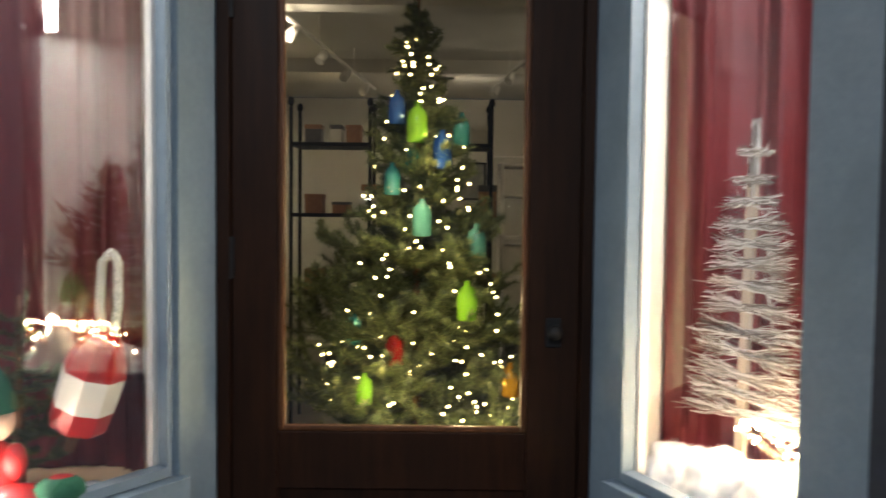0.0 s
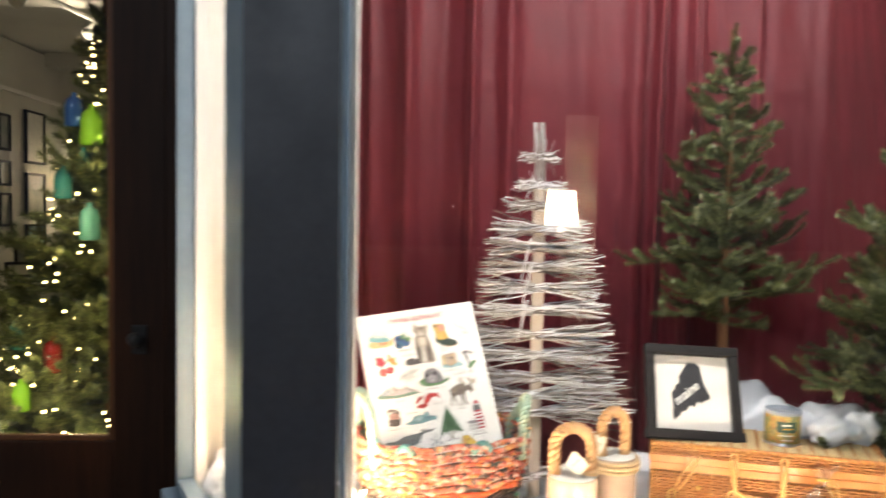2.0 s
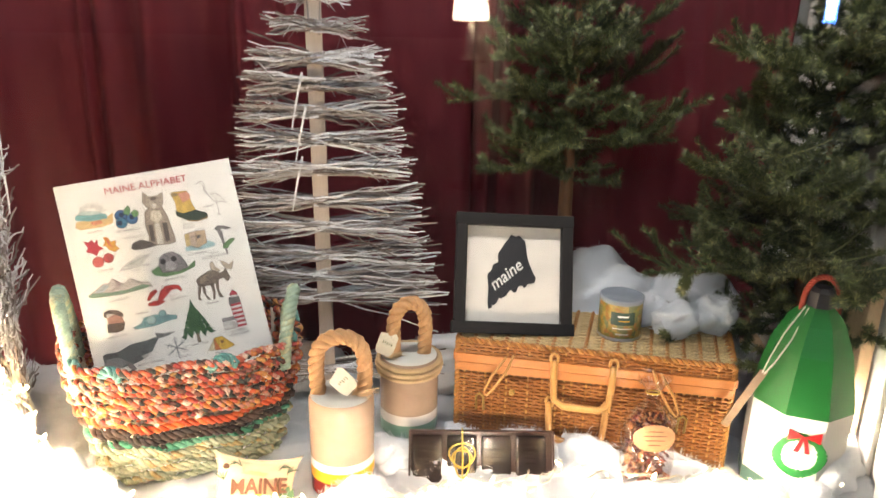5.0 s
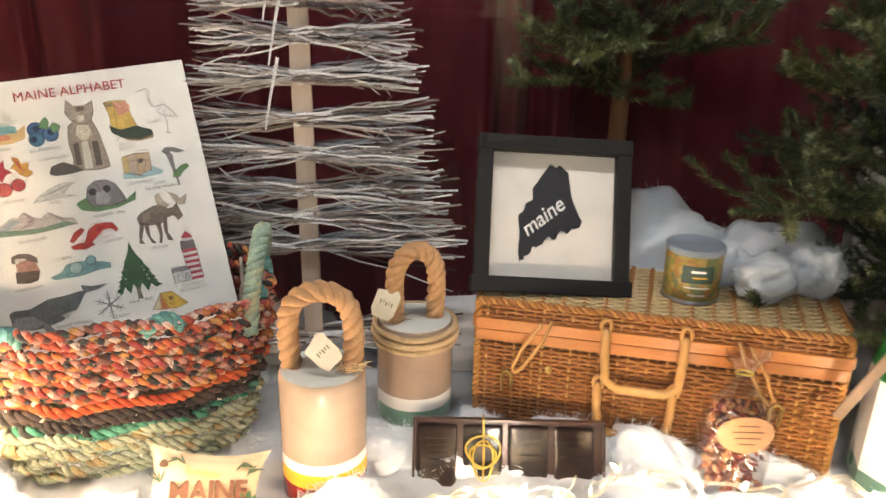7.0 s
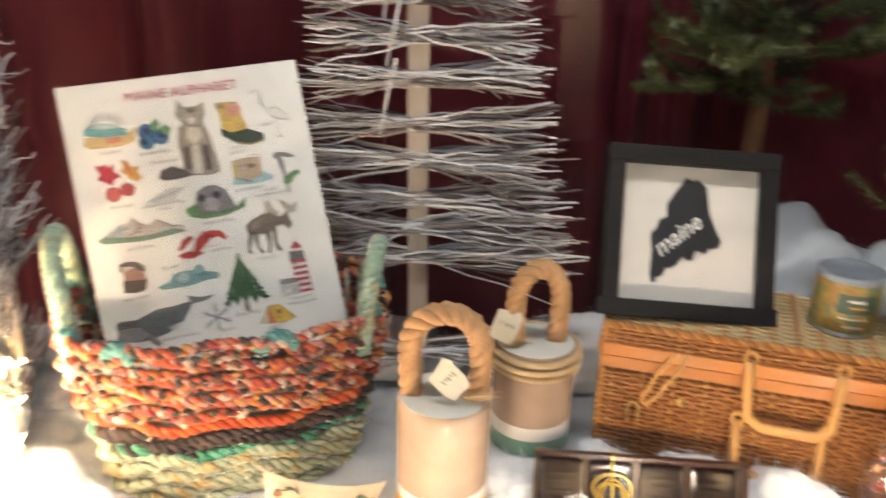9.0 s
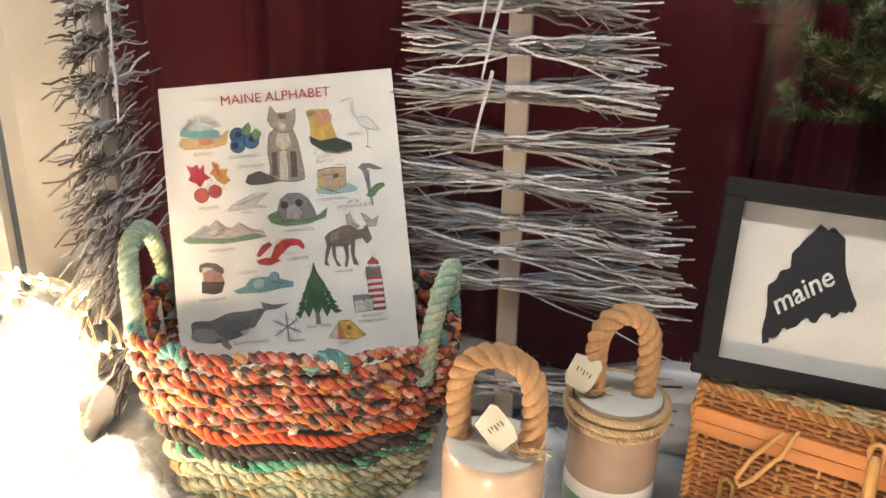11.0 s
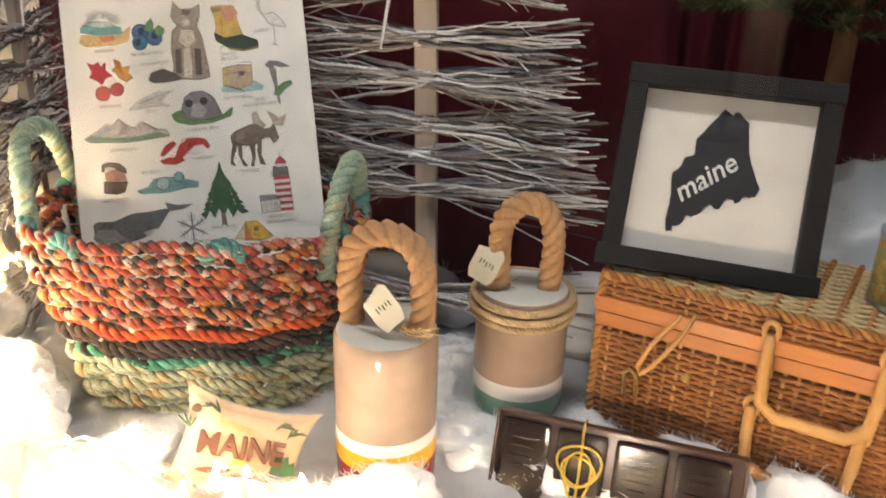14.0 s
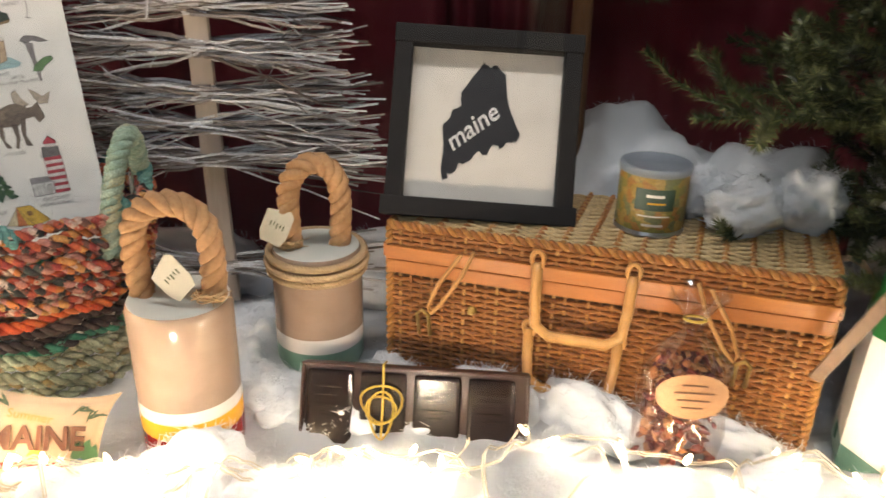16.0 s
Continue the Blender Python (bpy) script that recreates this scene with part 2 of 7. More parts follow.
# ---- the shop front ----
# plan: the entry recess narrows from the street to the door
R0, R1 = (0.645, 1.13), (0.355, 1.75)
L0, L1 = (-0.953, 1.13), (-0.535, 1.75)
DOOR_Y, SILL, HEAD, FLOOR = 1.80, 0.815, 2.30, 0.765

bm = bmesh.new()
box(bm, (-30, -30, -0.2), (30, 30, 0))
tagged(part("ground", bm, M["paving"]), "grey pavement in front of the shop", "pavement", kind="structure")


def shop_post(name, outline, mats, label):
    bm = bmesh.new()
    prism(bm, outline, 0.0, 2.6)
    ob = part(name, bm, mats)
    for p in ob.data.polygons:
        p.material_index = 1 if p.normal.y < -0.8 else 0
    return tagged(ob, label, "post", kind="structure")


shop_post("post_1", [(0.645, 1.13), (0.79, 1.13), (0.79, 1.19), (0.62, 1.245), (0.592, 1.245)], [M["blue"], M["charcoal"]], "painted corner post of the entry, blue-grey and charcoal")
shop_post("post_2", [(-1.10, 1.13), (-0.953, 1.13), (-0.877, 1.245), (-0.915, 1.245), (-1.10, 1.19)], [M["blue"], M["charcoal"]], "painted corner post of the entry, blue-grey and charcoal")
shop_post("post_3", [(1.985, 1.13), (2.25, 1.13), (2.25, 1.22), (1.985, 1.20)], [M["charcoal"], M["charcoal"]], "charcoal painted end post of the shop window")

# jambs between side panes and door
for k, (a, b) in enumerate((((0.398, 1.66), (0.355, 1.80)), ((-0.578, 1.66), (-0.535, 1.80)))):
    s = 1 if k == 0 else -1
    bm = bmesh.new()
    prism(bm, [a, (a[0] + s * 0.045, a[1] + 0.01), (b[0] + s * 0.07, 1.90), (b[0], 1.90), b], 0, 2.6)
    tagged(part("jamb_%d" % (k + 1), bm, M["blue"]), "blue-grey painted jamb beside the door", "door jamb", kind="structure")


def along(a, b, f, off=0.0):
    a, b = Vector(a), Vector(b)
    d = (b - a).normalized()
    return a.lerp(b, f) + Vector((-d.y, d.x)) * off


def side_window(name, a, b, s):
    """A fixed pane in a blue sash between the corner post and the jamb, with sill and apron."""
    win = thing(name, (0, 0, 0), "side display window of the entry with a blue-grey sill", "window", kind="structure")
    f0, f1 = 0.185, 0.855
    def strip(nm, z0, z1, o0, o1, fa, fb, mat):
        bm = bmesh.new()
        q = [along(a, b, fa, o0), along(a, b, fb, o0), along(a, b, fb, o1), along(a, b, fa, o1)]
        prism(bm, [tuple(p) for p in q], z0, z1)
        return part(nm, bm, mat, win)
    strip("pane", SILL, HEAD, -0.012 * s, -0.018 * s, f0, f1, M["side_glass"]).visible_shadow = False
    strip("sill", SILL - 0.05, SILL - 0.003, 0.035 * s, -0.05 * s, f0 - 0.02, f1 + 0.03, M["blue"])
    strip("apron", 0.0, SILL - 0.05, 0.01 * s, -0.05 * s, f0, f1, M["blue"])
    strip("head", HEAD, 2.6, 0.01 * s, -0.05 * s, f0, f1, M["blue"])
    strip("stile", SILL, HEAD, 0.006 * s, -0.03 * s, f1 - 0.018, f1, M["blue"])
    strip("inner_stile", SILL, HEAD, -0.032 * s, -0.055 * s, f1 - 0.03, f1 + 0.02, M["white"])
    strip("bottom_rail", SILL, SILL + 0.022, 0.004 * s, -0.03 * s, f0, f1 - 0.018, M["blue"])
    return win


side_window("window_2", R0, R1, 1)
side_window("window_3", L0, L1, -1)

# the front display window
win = thing("window_1", (0, 0, 0), "large front display window with a white inner frame", "window", kind="structure")
bm = box(bmesh.new(), (0.79, 1.160, SILL - 0.05), (1.985, 1.166, HEAD))
part("pane", bm, M["glass"], win).visible_shadow = False
for nm, lo, hi, mat in (("sill", (0.70, 1.08, SILL - 0.11), (2.05, 1.20, SILL - 0.055), M["charcoal"]),
                        ("apron", (0.70, 1.13, 0), (2.05, 1.19, SILL - 0.11), M["charcoal"]),
                        ("head", (0.70, 1.13, HEAD), (2.05, 1.19, 2.6), M["charcoal"]),
                        ("inner_stile", (0.792, 1.170, SILL - 0.05), (0.812, 1.205, HEAD), M["white"]),
                        ("inner_stile", (1.958, 1.170, SILL - 0.05), (1.983, 1.215, HEAD), M["white"]),
                        ("outer_stile", (0.792, 1.140, SILL - 0.05), (0.803, 1.158, HEAD), M["blue"]),
                        ("outer_stile", (1.965, 1.135, SILL - 0.05), (1.983, 1.158, HEAD), M["charcoal"])):
    part(nm, box(bmesh.new(), lo, hi, 0.003), mat, win)

# display boxes
RIGHT = [(0.60, 1.20), (2.0, 1.20), (2.18, 1.90), (0.40, 1.90), (0.42, 1.68)]
LEFT = [(-2.2, 1.20), (-0.93, 1.20), (-0.62, 1.68), (-0.58, 1.90), (-2.2, 1.90)]
for k, outline in enumerate((RIGHT, LEFT)):
    tagged(part("display_platform_%d" % (k + 1), prism(bmesh.new(), outline, FLOOR - 0.06, FLOOR), M["pine"]), "raised wooden floor of the display window", "platform", kind="structure")
    tagged(part("display_ceiling_%d" % (k + 1), prism(bmesh.new(), outline, HEAD + 0.004, HEAD + 0.06), M["white"]), "white ceiling of the display window", "ceiling", kind="structure")
wall("wall_display_end", (0.425, 1.70), (0.575, 1.90), FLOOR, HEAD, 0.03, M["white"], "white painted end panel of the display")
wall("wall_display_right", (1.99, 1.215), (2.17, 1.90), FLOOR, HEAD, -0.03, M["white"], "white painted end panel of the display")
for k, f in enumerate((0.10, 0.30, 0.55)):
    bm = box(bmesh.new(), (0, 0, FLOOR), (0.055, 0.010, HEAD - 0.002), 0.003)
    ob = tagged(part("trim_%d" % (k + 4), bm, M["white"]), "white painted trim board on the end panel", "trim", kind="structure")
    ob.matrix_world = pose(1.99 + 0.18 * f, 1.215 + 0.685 * f, 0, 0, 0, 75.3)
wall("wall_display_left", (-0.605, 1.70), (-0.68, 1.90), FLOOR, HEAD, -0.03, M["white"], "white painted end panel of the display")
wall("wall_display_far_left", (-2.0, 1.19), (-2.0, 1.90), FLOOR, HEAD, 0.04, M["white"], "white painted end panel of the display")
wall("wall_front_left", (-6, 1.13), (-1.10, 1.13), 0, 2.6, 0.06, M["charcoal"], "charcoal shop front", opening=(3.9, 4.88, SILL, HEAD))
wall("wall_front_right", (2.25, 1.13), (7, 1.13), 0, 2.6, 0.06, M["charcoal"], "charcoal shop front")


def curtain(name, x0, x1, y, z0, z1, folds, seed, label):
    """Cloth in broad, uneven folds with flat stretches between and a pressed crease across."""
    rnd = random.Random(seed)
    marks = sorted(rnd.uniform(0.02, 0.98) for _ in range(folds))
    kind = [(rnd.uniform(0.010, 0.030) * (x1 - x0) ** -0.2, rnd.uniform(-0.030, 0.045), rnd.uniform(-0.02, 0.02)) for _ in marks]
    def fn(u, v):
        d = 0.010 * math.sin(u * 9 + seed) + 0.006 * math.sin(u * 23 + 2 * seed)
        for m, (w, a, lean) in zip(marks, kind):
            d += a * math.exp(-(((u - m - lean * (1 - v)) / w) ** 2)) * (0.6 + 0.4 * v)
        z = z0 + (z1 - z0) * v
        d += 0.007 * noise.noise(Vector((u * 9, v * 4 + u * 3, seed))) + 0.0035 * noise.noise(Vector((u * 26 + v * 6, v * 7, seed + 5)))
        crease = 0.004 * math.exp(-((z - 1.745 - 0.004 * math.sin(u * 14)) / 0.006) ** 2)
        return (x0 + (x1 - x0) * u, y - max(-0.035, min(0.055, d)) - crease, z)
    bm = sheet(bmesh.new(), fn, int(220 * (x1 - x0)), 90)
    bmesh.ops.solidify(bm, geom=bm.faces[:], thickness=0.002)
    return tagged(part(name, bm, M["curtain"], smooth=True), label, "curtain")


# white boards lining the end of the display beside the side pane
for k, (x, y, w) in enumerate(((0.437, 1.735, 0.05), (0.455, 1.785, 0.045), (0.475, 1.84, 0.055))):
    bm = box(bmesh.new(), (-w / 2, -0.012, FLOOR), (w / 2, 0.0, HEAD - 0.002), 0.003)
    ob = tagged(part("trim_%d" % (k + 1), bm, M["white"]), "white painted trim board at the end of the display", "trim", kind="structure")
    ob.matrix_world = pose(x, y, 0, 0, 0, 69.4)
curtain("curtain", 0.540, 1.47, 1.84, FLOOR + 0.005, HEAD - 0.01, 15, 3, "burgundy cloth curtain hanging in soft folds behind the display")
curtain("curtain", 1.44, 2.13, 1.855, FLOOR + 0.005, HEAD - 0.01, 12, 8, "burgundy cloth curtain hanging in soft folds behind the display")
curtain("curtain", -1.15, -0.72, 1.84, FLOOR + 0.005, HEAD - 0.01, 8, 5, "burgundy cloth curtain at the back of the display")
curtain("curtain", -2.0, -1.12, 1.80, FLOOR + 0.005, HEAD - 0.01, 12, 6, "burgundy cloth curtain at the back of the display")

# the door
door = thing("door_1", (0, 0, 0), "dark stained wooden shop door with one large pane", "door", kind="structure")
DX0, DX1, GX0, GX1, GZ = -0.50, 0.325, -0.390, 0.203, 0.876
for nm, lo, hi in (("stile", (DX0, DOOR_Y, 0.02), (GX0, DOOR_Y + 0.045, 2.12)), ("stile", (GX1, DOOR_Y, 0.02), (DX1, DOOR_Y + 0.045, 2.12)),
                   ("rail", (GX0, DOOR_Y + 0.001, GZ - 0.14), (GX1, DOOR_Y + 0.044, GZ)), ("rail", (GX0, DOOR_Y + 0.001, 2.0), (GX1, DOOR_Y + 0.044, 2.12)),
                   ("rail", (GX0, DOOR_Y + 0.001, 0.02), (GX1, DOOR_Y + 0.044, 0.25)), ("panel", (GX0 - 0.01, DOOR_Y + 0.014, 0.24), (GX1 + 0.01, DOOR_Y + 0.03, GZ - 0.13))):
    part(nm, box(bmesh.new(), lo, hi, 0.003), M["wood_door"], door)
# glazing beads in a lighter brown than the rest of the door
for lo, hi in (((GX0, DOOR_Y + 0.004, GZ), (GX0 + 0.014, DOOR_Y + 0.02, 2.0)), ((GX1 - 0.014, DOOR_Y + 0.004, GZ), (GX1, DOOR_Y + 0.02, 2.0)),
               ((GX0 + 0.014, DOOR_Y + 0.004, GZ), (GX1 - 0.014, DOOR_Y + 0.02, GZ + 0.014))):
    part("glazing_bead", box(bmesh.new(), lo, hi, 0.004), M["wood_bead"], door)
part("pane", box(bmesh.new(), (GX0 + 0.002, DOOR_Y + 0.021, GZ + 0.002), (GX1 - 0.002, DOOR_Y + 0.027, 1.998)), M["glass"], door).visible_shadow = False
for z in (0.5, 1.29, 1.9):
    part("hinge", box(bmesh.new(), (DX0 - 0.012, DOOR_Y - 0.008, z - 0.05), (DX0 + 0.006, DOOR_Y + 0.001, z + 0.05), 0.003), M["black"], door)
lock = part("lock_plate", box(bmesh.new(), (0.246, DOOR_Y - 0.005, 1.085), (0.282, DOOR_Y + 0.001, 1.155), 0.003), M["black"], door, "black iron lock plate")
part("knob", lathe(bmesh.new(), [(0.0001, 0.040), (0.014, 0.038), (0.018, 0.030), (0.014, 0.020), (0.007, 0.014), (0.007, 0.0)], 16, pose(0.264, DOOR_Y - 0.005, 1.125, 90, 0, 0)), M["black"], lock, smooth=True)
for nm, lo, hi in (("door_frame_1", (-0.535, DOOR_Y - 0.01, 0), (-0.503, DOOR_Y + 0.08, 2.16)), ("door_frame_2", (0.328, DOOR_Y - 0.01, 0), (0.355, DOOR_Y + 0.08, 2.16)),
                   ("door_frame_3", (-0.503, DOOR_Y - 0.01, 2.125), (0.328, DOOR_Y + 0.08, 2.16)), ("threshold", (-0.5, DOOR_Y - 0.06, 0.0), (0.325, DOOR_Y + 0.1, 0.018))):
    tagged(part(nm, box(bmesh.new(), lo, hi, 0.003), M["wood_door"]), "dark stained wooden door frame", "door frame", kind="structure")
tagged(part("wall_over_door", box(bmesh.new(), (-0.60, 1.80, 2.162), (0.42, 1.90, 2.60)), M["blue"]), "blue-grey painted panel over the door", "wall", kind="structure")
tagged(part("entry_ceiling", prism(bmesh.new(), [(-0.97, 1.13), (0.79, 1.13), (0.36, 1.9), (-0.54, 1.9)], 2.602, 2.66), M["white"]), "white ceiling of the entry", "ceiling", kind="structure")

# the room behind
for nm, a, b, z0 in (("wall_west", (-1.98, 8.2), (-1.98, 1.96), 0), ("wall_north", (3.2, 8.2), (-1.98, 8.2), 0), ("wall_east", (3.2, 1.96), (3.2, 8.2), 0)):
    wall(nm, a, b, z0, 2.62, -0.1, M["plaster"], "cream plaster wall of the shop")
wall("wall_partition_1", (-0.60, 1.95), (-2.0, 1.95), 0, 2.62, -0.04, M["plaster"], "cream partition behind the display")
wall("wall_partition_2", (3.2, 1.95), (0.42, 1.95), 0, 2.62, -0.04, M["plaster"], "cream partition behind the display")
tagged(part("floor", box(bmesh.new(), (-2.1, 1.86, 0.004), (3.3, 8.3, 0.016)), M["floor"]), "dark wooden shop floor", "floor", kind="structure")
tagged(part("ceiling", box(bmesh.new(), (-2.1, 1.90, 2.64), (3.3, 8.3, 2.72)), M["ceiling"]), "cream painted shop ceiling", "ceiling", kind="structure")

# ---- more materials ----
def island_mat(name, colours, rough=0.7, relief=0.3, scale=200, depth=0.0006, sheen=0.0):
    """One colour of several for each loose piece of a mesh, with fine grain."""
    m, t, b = nodes_of(name)
    g = t.nodes.new("ShaderNodeNewGeometry")
    stops = [(k / len(colours), c) for k, c in enumerate(colours)]
    col = ramp(t, g.outputs["Random Per Island"], stops, constant=True)
    fine = noise_tex(t, coords(t), scale, 5, 0.7)
    col = mixed(t, col, ramp(t, fine, [(0.25, (0.45, 0.45, 0.45)), (0.7, (1.15, 1.15, 1.15))]), 1.0, "MULTIPLY")
    t.links.new(col, b.inputs["Base Color"])
    b.inputs["Roughness"].default_value = rough
    b.inputs["Sheen Weight"].default_value = sheen
    bump(t, b, fine, relief, depth)
    return m


def fleck_mat(name, colours, scale=160, rough=0.85, strand=False):
    """Flecks of several colours in patches; on rope the patches follow each strand."""
    m, t, b = nodes_of(name)
    v = coords(t)
    if strand:
        at = t.nodes.new("ShaderNodeAttribute")
        at.attribute_name = "along"
        mul = t.nodes.new("ShaderNodeMath")
        mul.operation = "MULTIPLY"
        mul.inputs[1].default_value = scale
        t.links.new(at.outputs["Fac"], mul.inputs[0])
        shift = t.nodes.new("ShaderNodeMath")
        shift.operation = "MULTIPLY_ADD"
        t.links.new(noise_tex(t, v, 260, 2), shift.inputs[0])
        shift.inputs[1].default_value = 2.2
        t.links.new(mul.outputs[0], shift.inputs[2])
        low = t.nodes.new("ShaderNodeMath")
        low.operation = "FLOOR"
        t.links.new(shift.outputs[0], low.inputs[0])
        wn = t.nodes.new("ShaderNodeTexWhiteNoise")
        wn.noise_dimensions = "1D"
        t.links.new(low.outputs[0], wn.inputs["W"])
        pick = wn.outputs["Value"]
    else:
        vor = t.nodes.new("ShaderNodeTexVoronoi")
        vor.inputs["Scale"].default_value = scale
        t.links.new(v, vor.inputs["Vector"])
        sep = t.nodes.new("ShaderNodeSeparateColor")
        t.links.new(vor.outputs["Color"], sep.inputs[0])
        pick = sep.outputs[0]
    col = ramp(t, pick, [(k / len(colours), c) for k, c in enumerate(colours)], constant=True)
    fine = noise_tex(t, v, 500, 4, 0.7)
    col = mixed(t, col, ramp(t, fine, [(0.3, (0.45, 0.45, 0.45)), (0.7, (1.15, 1.15, 1.15))]), 1.0, "MULTIPLY")
    t.links.new(col, b.inputs["Base Color"])
    b.inputs["Roughness"].default_value = rough
    bump(t, b, fine, 0.6, 0.0012)
    return m


M["twig"] = island_mat("frosted_twig", [(0.30, 0.27, 0.26), (0.50, 0.48, 0.48), (0.76, 0.77, 0.80), (0.17, 0.135, 0.12), (0.86, 0.87, 0.90), (0.36, 0.32, 0.30)], 0.8, 0.5, 300)
M["lath"] = surface("weathered_lath", (0.42, 0.35, 0.29), (0.58, 0.50, 0.43), 60, 0.75, 0.3, 0.0006, stretch=(1, 1, 0.1))
M["needle"] = island_mat("dark_fir_needles", [(0.042, 0.058, 0.017), (0.066, 0.086, 0.023), (0.108, 0.124, 0.038), (0.047, 0.063, 0.022), (0.088, 0.092, 0.032), (0.24, 0.25, 0.10)], 0.5, 0.1, 60)
M["bark"] = surface("brown_bark", (0.10, 0.045, 0.018), (0.22, 0.10, 0.04), 90, 0.85, 0.6, 0.002, stretch=(1, 1, 0.3))
M["manila"] = surface("manila_rope", (0.36, 0.19, 0.085), (0.52, 0.31, 0.155), 260, 0.85, 0.5, 0.0008)
M["twine"] = surface("jute_twine", (0.40, 0.27, 0.14), (0.56, 0.41, 0.24), 300, 0.9, 0.5, 0.0005)
M["stoneware"] = surface("glazed_stoneware", (0.28, 0.200, 0.145), (0.35, 0.255, 0.19), 25, 0.16, 0.05, 0.0005)
M["stoneware_rim"] = surface("pale_glaze", (0.50, 0.52, 0.48), (0.60, 0.61, 0.57), 60, 0.35, 0.12, 0.0006)
M["glaze_white"] = surface("white_glaze", (0.66, 0.63, 0.60), (0.74, 0.71, 0.68), 60, 0.25, 0.06, 0.0004)
M["glaze_yellow"] = surface("yellow_glaze", (0.72, 0.36, 0.02), (0.80, 0.44, 0.04), 60, 0.25, 0.06, 0.0004)
M["glaze_red"] = surface("oxblood_glaze", (0.20, 0.012, 0.010), (0.30, 0.020, 0.016), 60, 0.25, 0.06, 0.0004)
M["glaze_green"] = surface("sea_green_glaze", (0.10, 0.20, 0.155), (0.14, 0.26, 0.20), 60, 0.3, 0.06, 0.0004)
M["paper"] = surface("white_card", (0.78, 0.77, 0.74), (0.83, 0.82, 0.79), 120, 0.55, 0.05, 0.0002)
M["twine_card"] = surface("cream_card", (0.50, 0.47, 0.38), (0.58, 0.55, 0.45), 120, 0.6, 0.05, 0.0002)
M["ink"] = plain("black_ink", (0.014, 0.014, 0.017), 0.6)
M["red_ink"] = plain("red_ink", (0.42, 0.035, 0.045), 0.6)
M["grey_ink"] = plain("grey_ink", (0.17, 0.17, 0.17), 0.6)
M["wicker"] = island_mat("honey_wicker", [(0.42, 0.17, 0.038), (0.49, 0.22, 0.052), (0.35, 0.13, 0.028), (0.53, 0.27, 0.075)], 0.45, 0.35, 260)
M["splint"] = surface("orange_wood_splint", (0.43, 0.145, 0.034), (0.55, 0.215, 0.055), 70, 0.4, 0.2, 0.0005, stretch=(0.12, 1, 1))
M["rattan"] = surface("rattan_cane", (0.48, 0.24, 0.07), (0.60, 0.33, 0.11), 60, 0.35, 0.12, 0.0005)
M["brass"] = surface("dull_brass", (0.45, 0.31, 0.10), (0.60, 0.43, 0.16), 80, 0.35, 0.1, 0.0003, metal=0.9)
M["frame_black"] = surface("charcoal_stained_wood", (0.009, 0.008, 0.008), (0.020, 0.018, 0.018), 80, 0.6, 0.3, 0.0006, stretch=(0.15, 1, 1), spec=0.2)
M["canvas"] = surface("cream_backing", (0.70, 0.66, 0.60), (0.76, 0.72, 0.66), 200, 0.8, 0.1, 0.0003)
M["steel"] = surface("tin_plate", (0.50, 0.51, 0.53), (0.62, 0.63, 0.65), 60, 0.28, 0.05, 0.0003, metal=0.9)
M["chocolate"] = surface("dark_chocolate", (0.010, 0.0045, 0.003), (0.018, 0.008, 0.005), 60, 0.22, 0.1, 0.0005)
M["tray"] = surface("brown_tray", (0.030, 0.011, 0.007), (0.050, 0.018, 0.010), 60, 0.35, 0.1, 0.0005)
M["gold"] = surface("gold_cord", (0.60, 0.40, 0.06), (0.78, 0.56, 0.12), 300, 0.35, 0.4, 0.0005, metal=0.6)
M["green_paint"] = surface("glossy_green_paint", (0.010, 0.135, 0.022), (0.016, 0.175, 0.030), 30, 0.45, 0.12, 0.0008)
M["white_gloss"] = surface("glossy_white_paint", (0.72, 0.69, 0.62), (0.80, 0.77, 0.70), 30, 0.3, 0.1, 0.0006)
M["red_paint"] = surface("glossy_red_paint", (0.33, 0.010, 0.012), (0.43, 0.018, 0.018), 30, 0.35, 0.1, 0.0006)
M["red_rope"] = surface("red_rope", (0.35, 0.05, 0.03), (0.50, 0.10, 0.06), 300, 0.85, 0.5, 0.0006)
M["white_rope"] = surface("white_rope", (0.55, 0.50, 0.42), (0.70, 0.66, 0.58), 300, 0.9, 0.5, 0.0006)
M["clear_wire"] = plain("pale_wire", (0.62, 0.55, 0.42), 0.4)
M["bulb_glow"] = plain("lit_bulb", (1.0, 0.72, 0.38), 0.3, glow=90)
M["tree_bulb"] = plain("lit_tree_bulb", (1.0, 0.76, 0.32), 0.3, glow=9)
M["cello"] = glass_mat("cellophane", (0.96, 0.94, 0.92), 0.12)
M["cello"].node_tree.nodes["Mix Shader"].inputs[0].default_value = 0.16
M["sleeve"] = glass_mat("clear_sleeve", (0.98, 0.98, 0.98), 0.02)
M["sleeve"].node_tree.nodes["Mix Shader"].inputs[0].default_value = 0.03
M["candy"] = island_mat("chopped_candy", [(0.30, 0.05, 0.03), (0.45, 0.17, 0.06), (0.16, 0.03, 0.03), (0.55, 0.30, 0.14), (0.10, 0.03, 0.02)], 0.4, 0.3, 200)
M["confetti"] = fleck_mat("orange_fleck_rope", [(0.50, 0.10, 0.035), (0.030, 0.028, 0.026), (0.58, 0.20, 0.05), (0.34, 0.05, 0.045), (0.55, 0.26, 0.20), (0.48, 0.10, 0.05), (0.60, 0.30, 0.09), (0.040, 0.050, 0.045), (0.50, 0.22, 0.19), (0.44, 0.08, 0.04), (0.14, 0.055, 0.04), (0.62, 0.46, 0.38)], 220, strand=True)
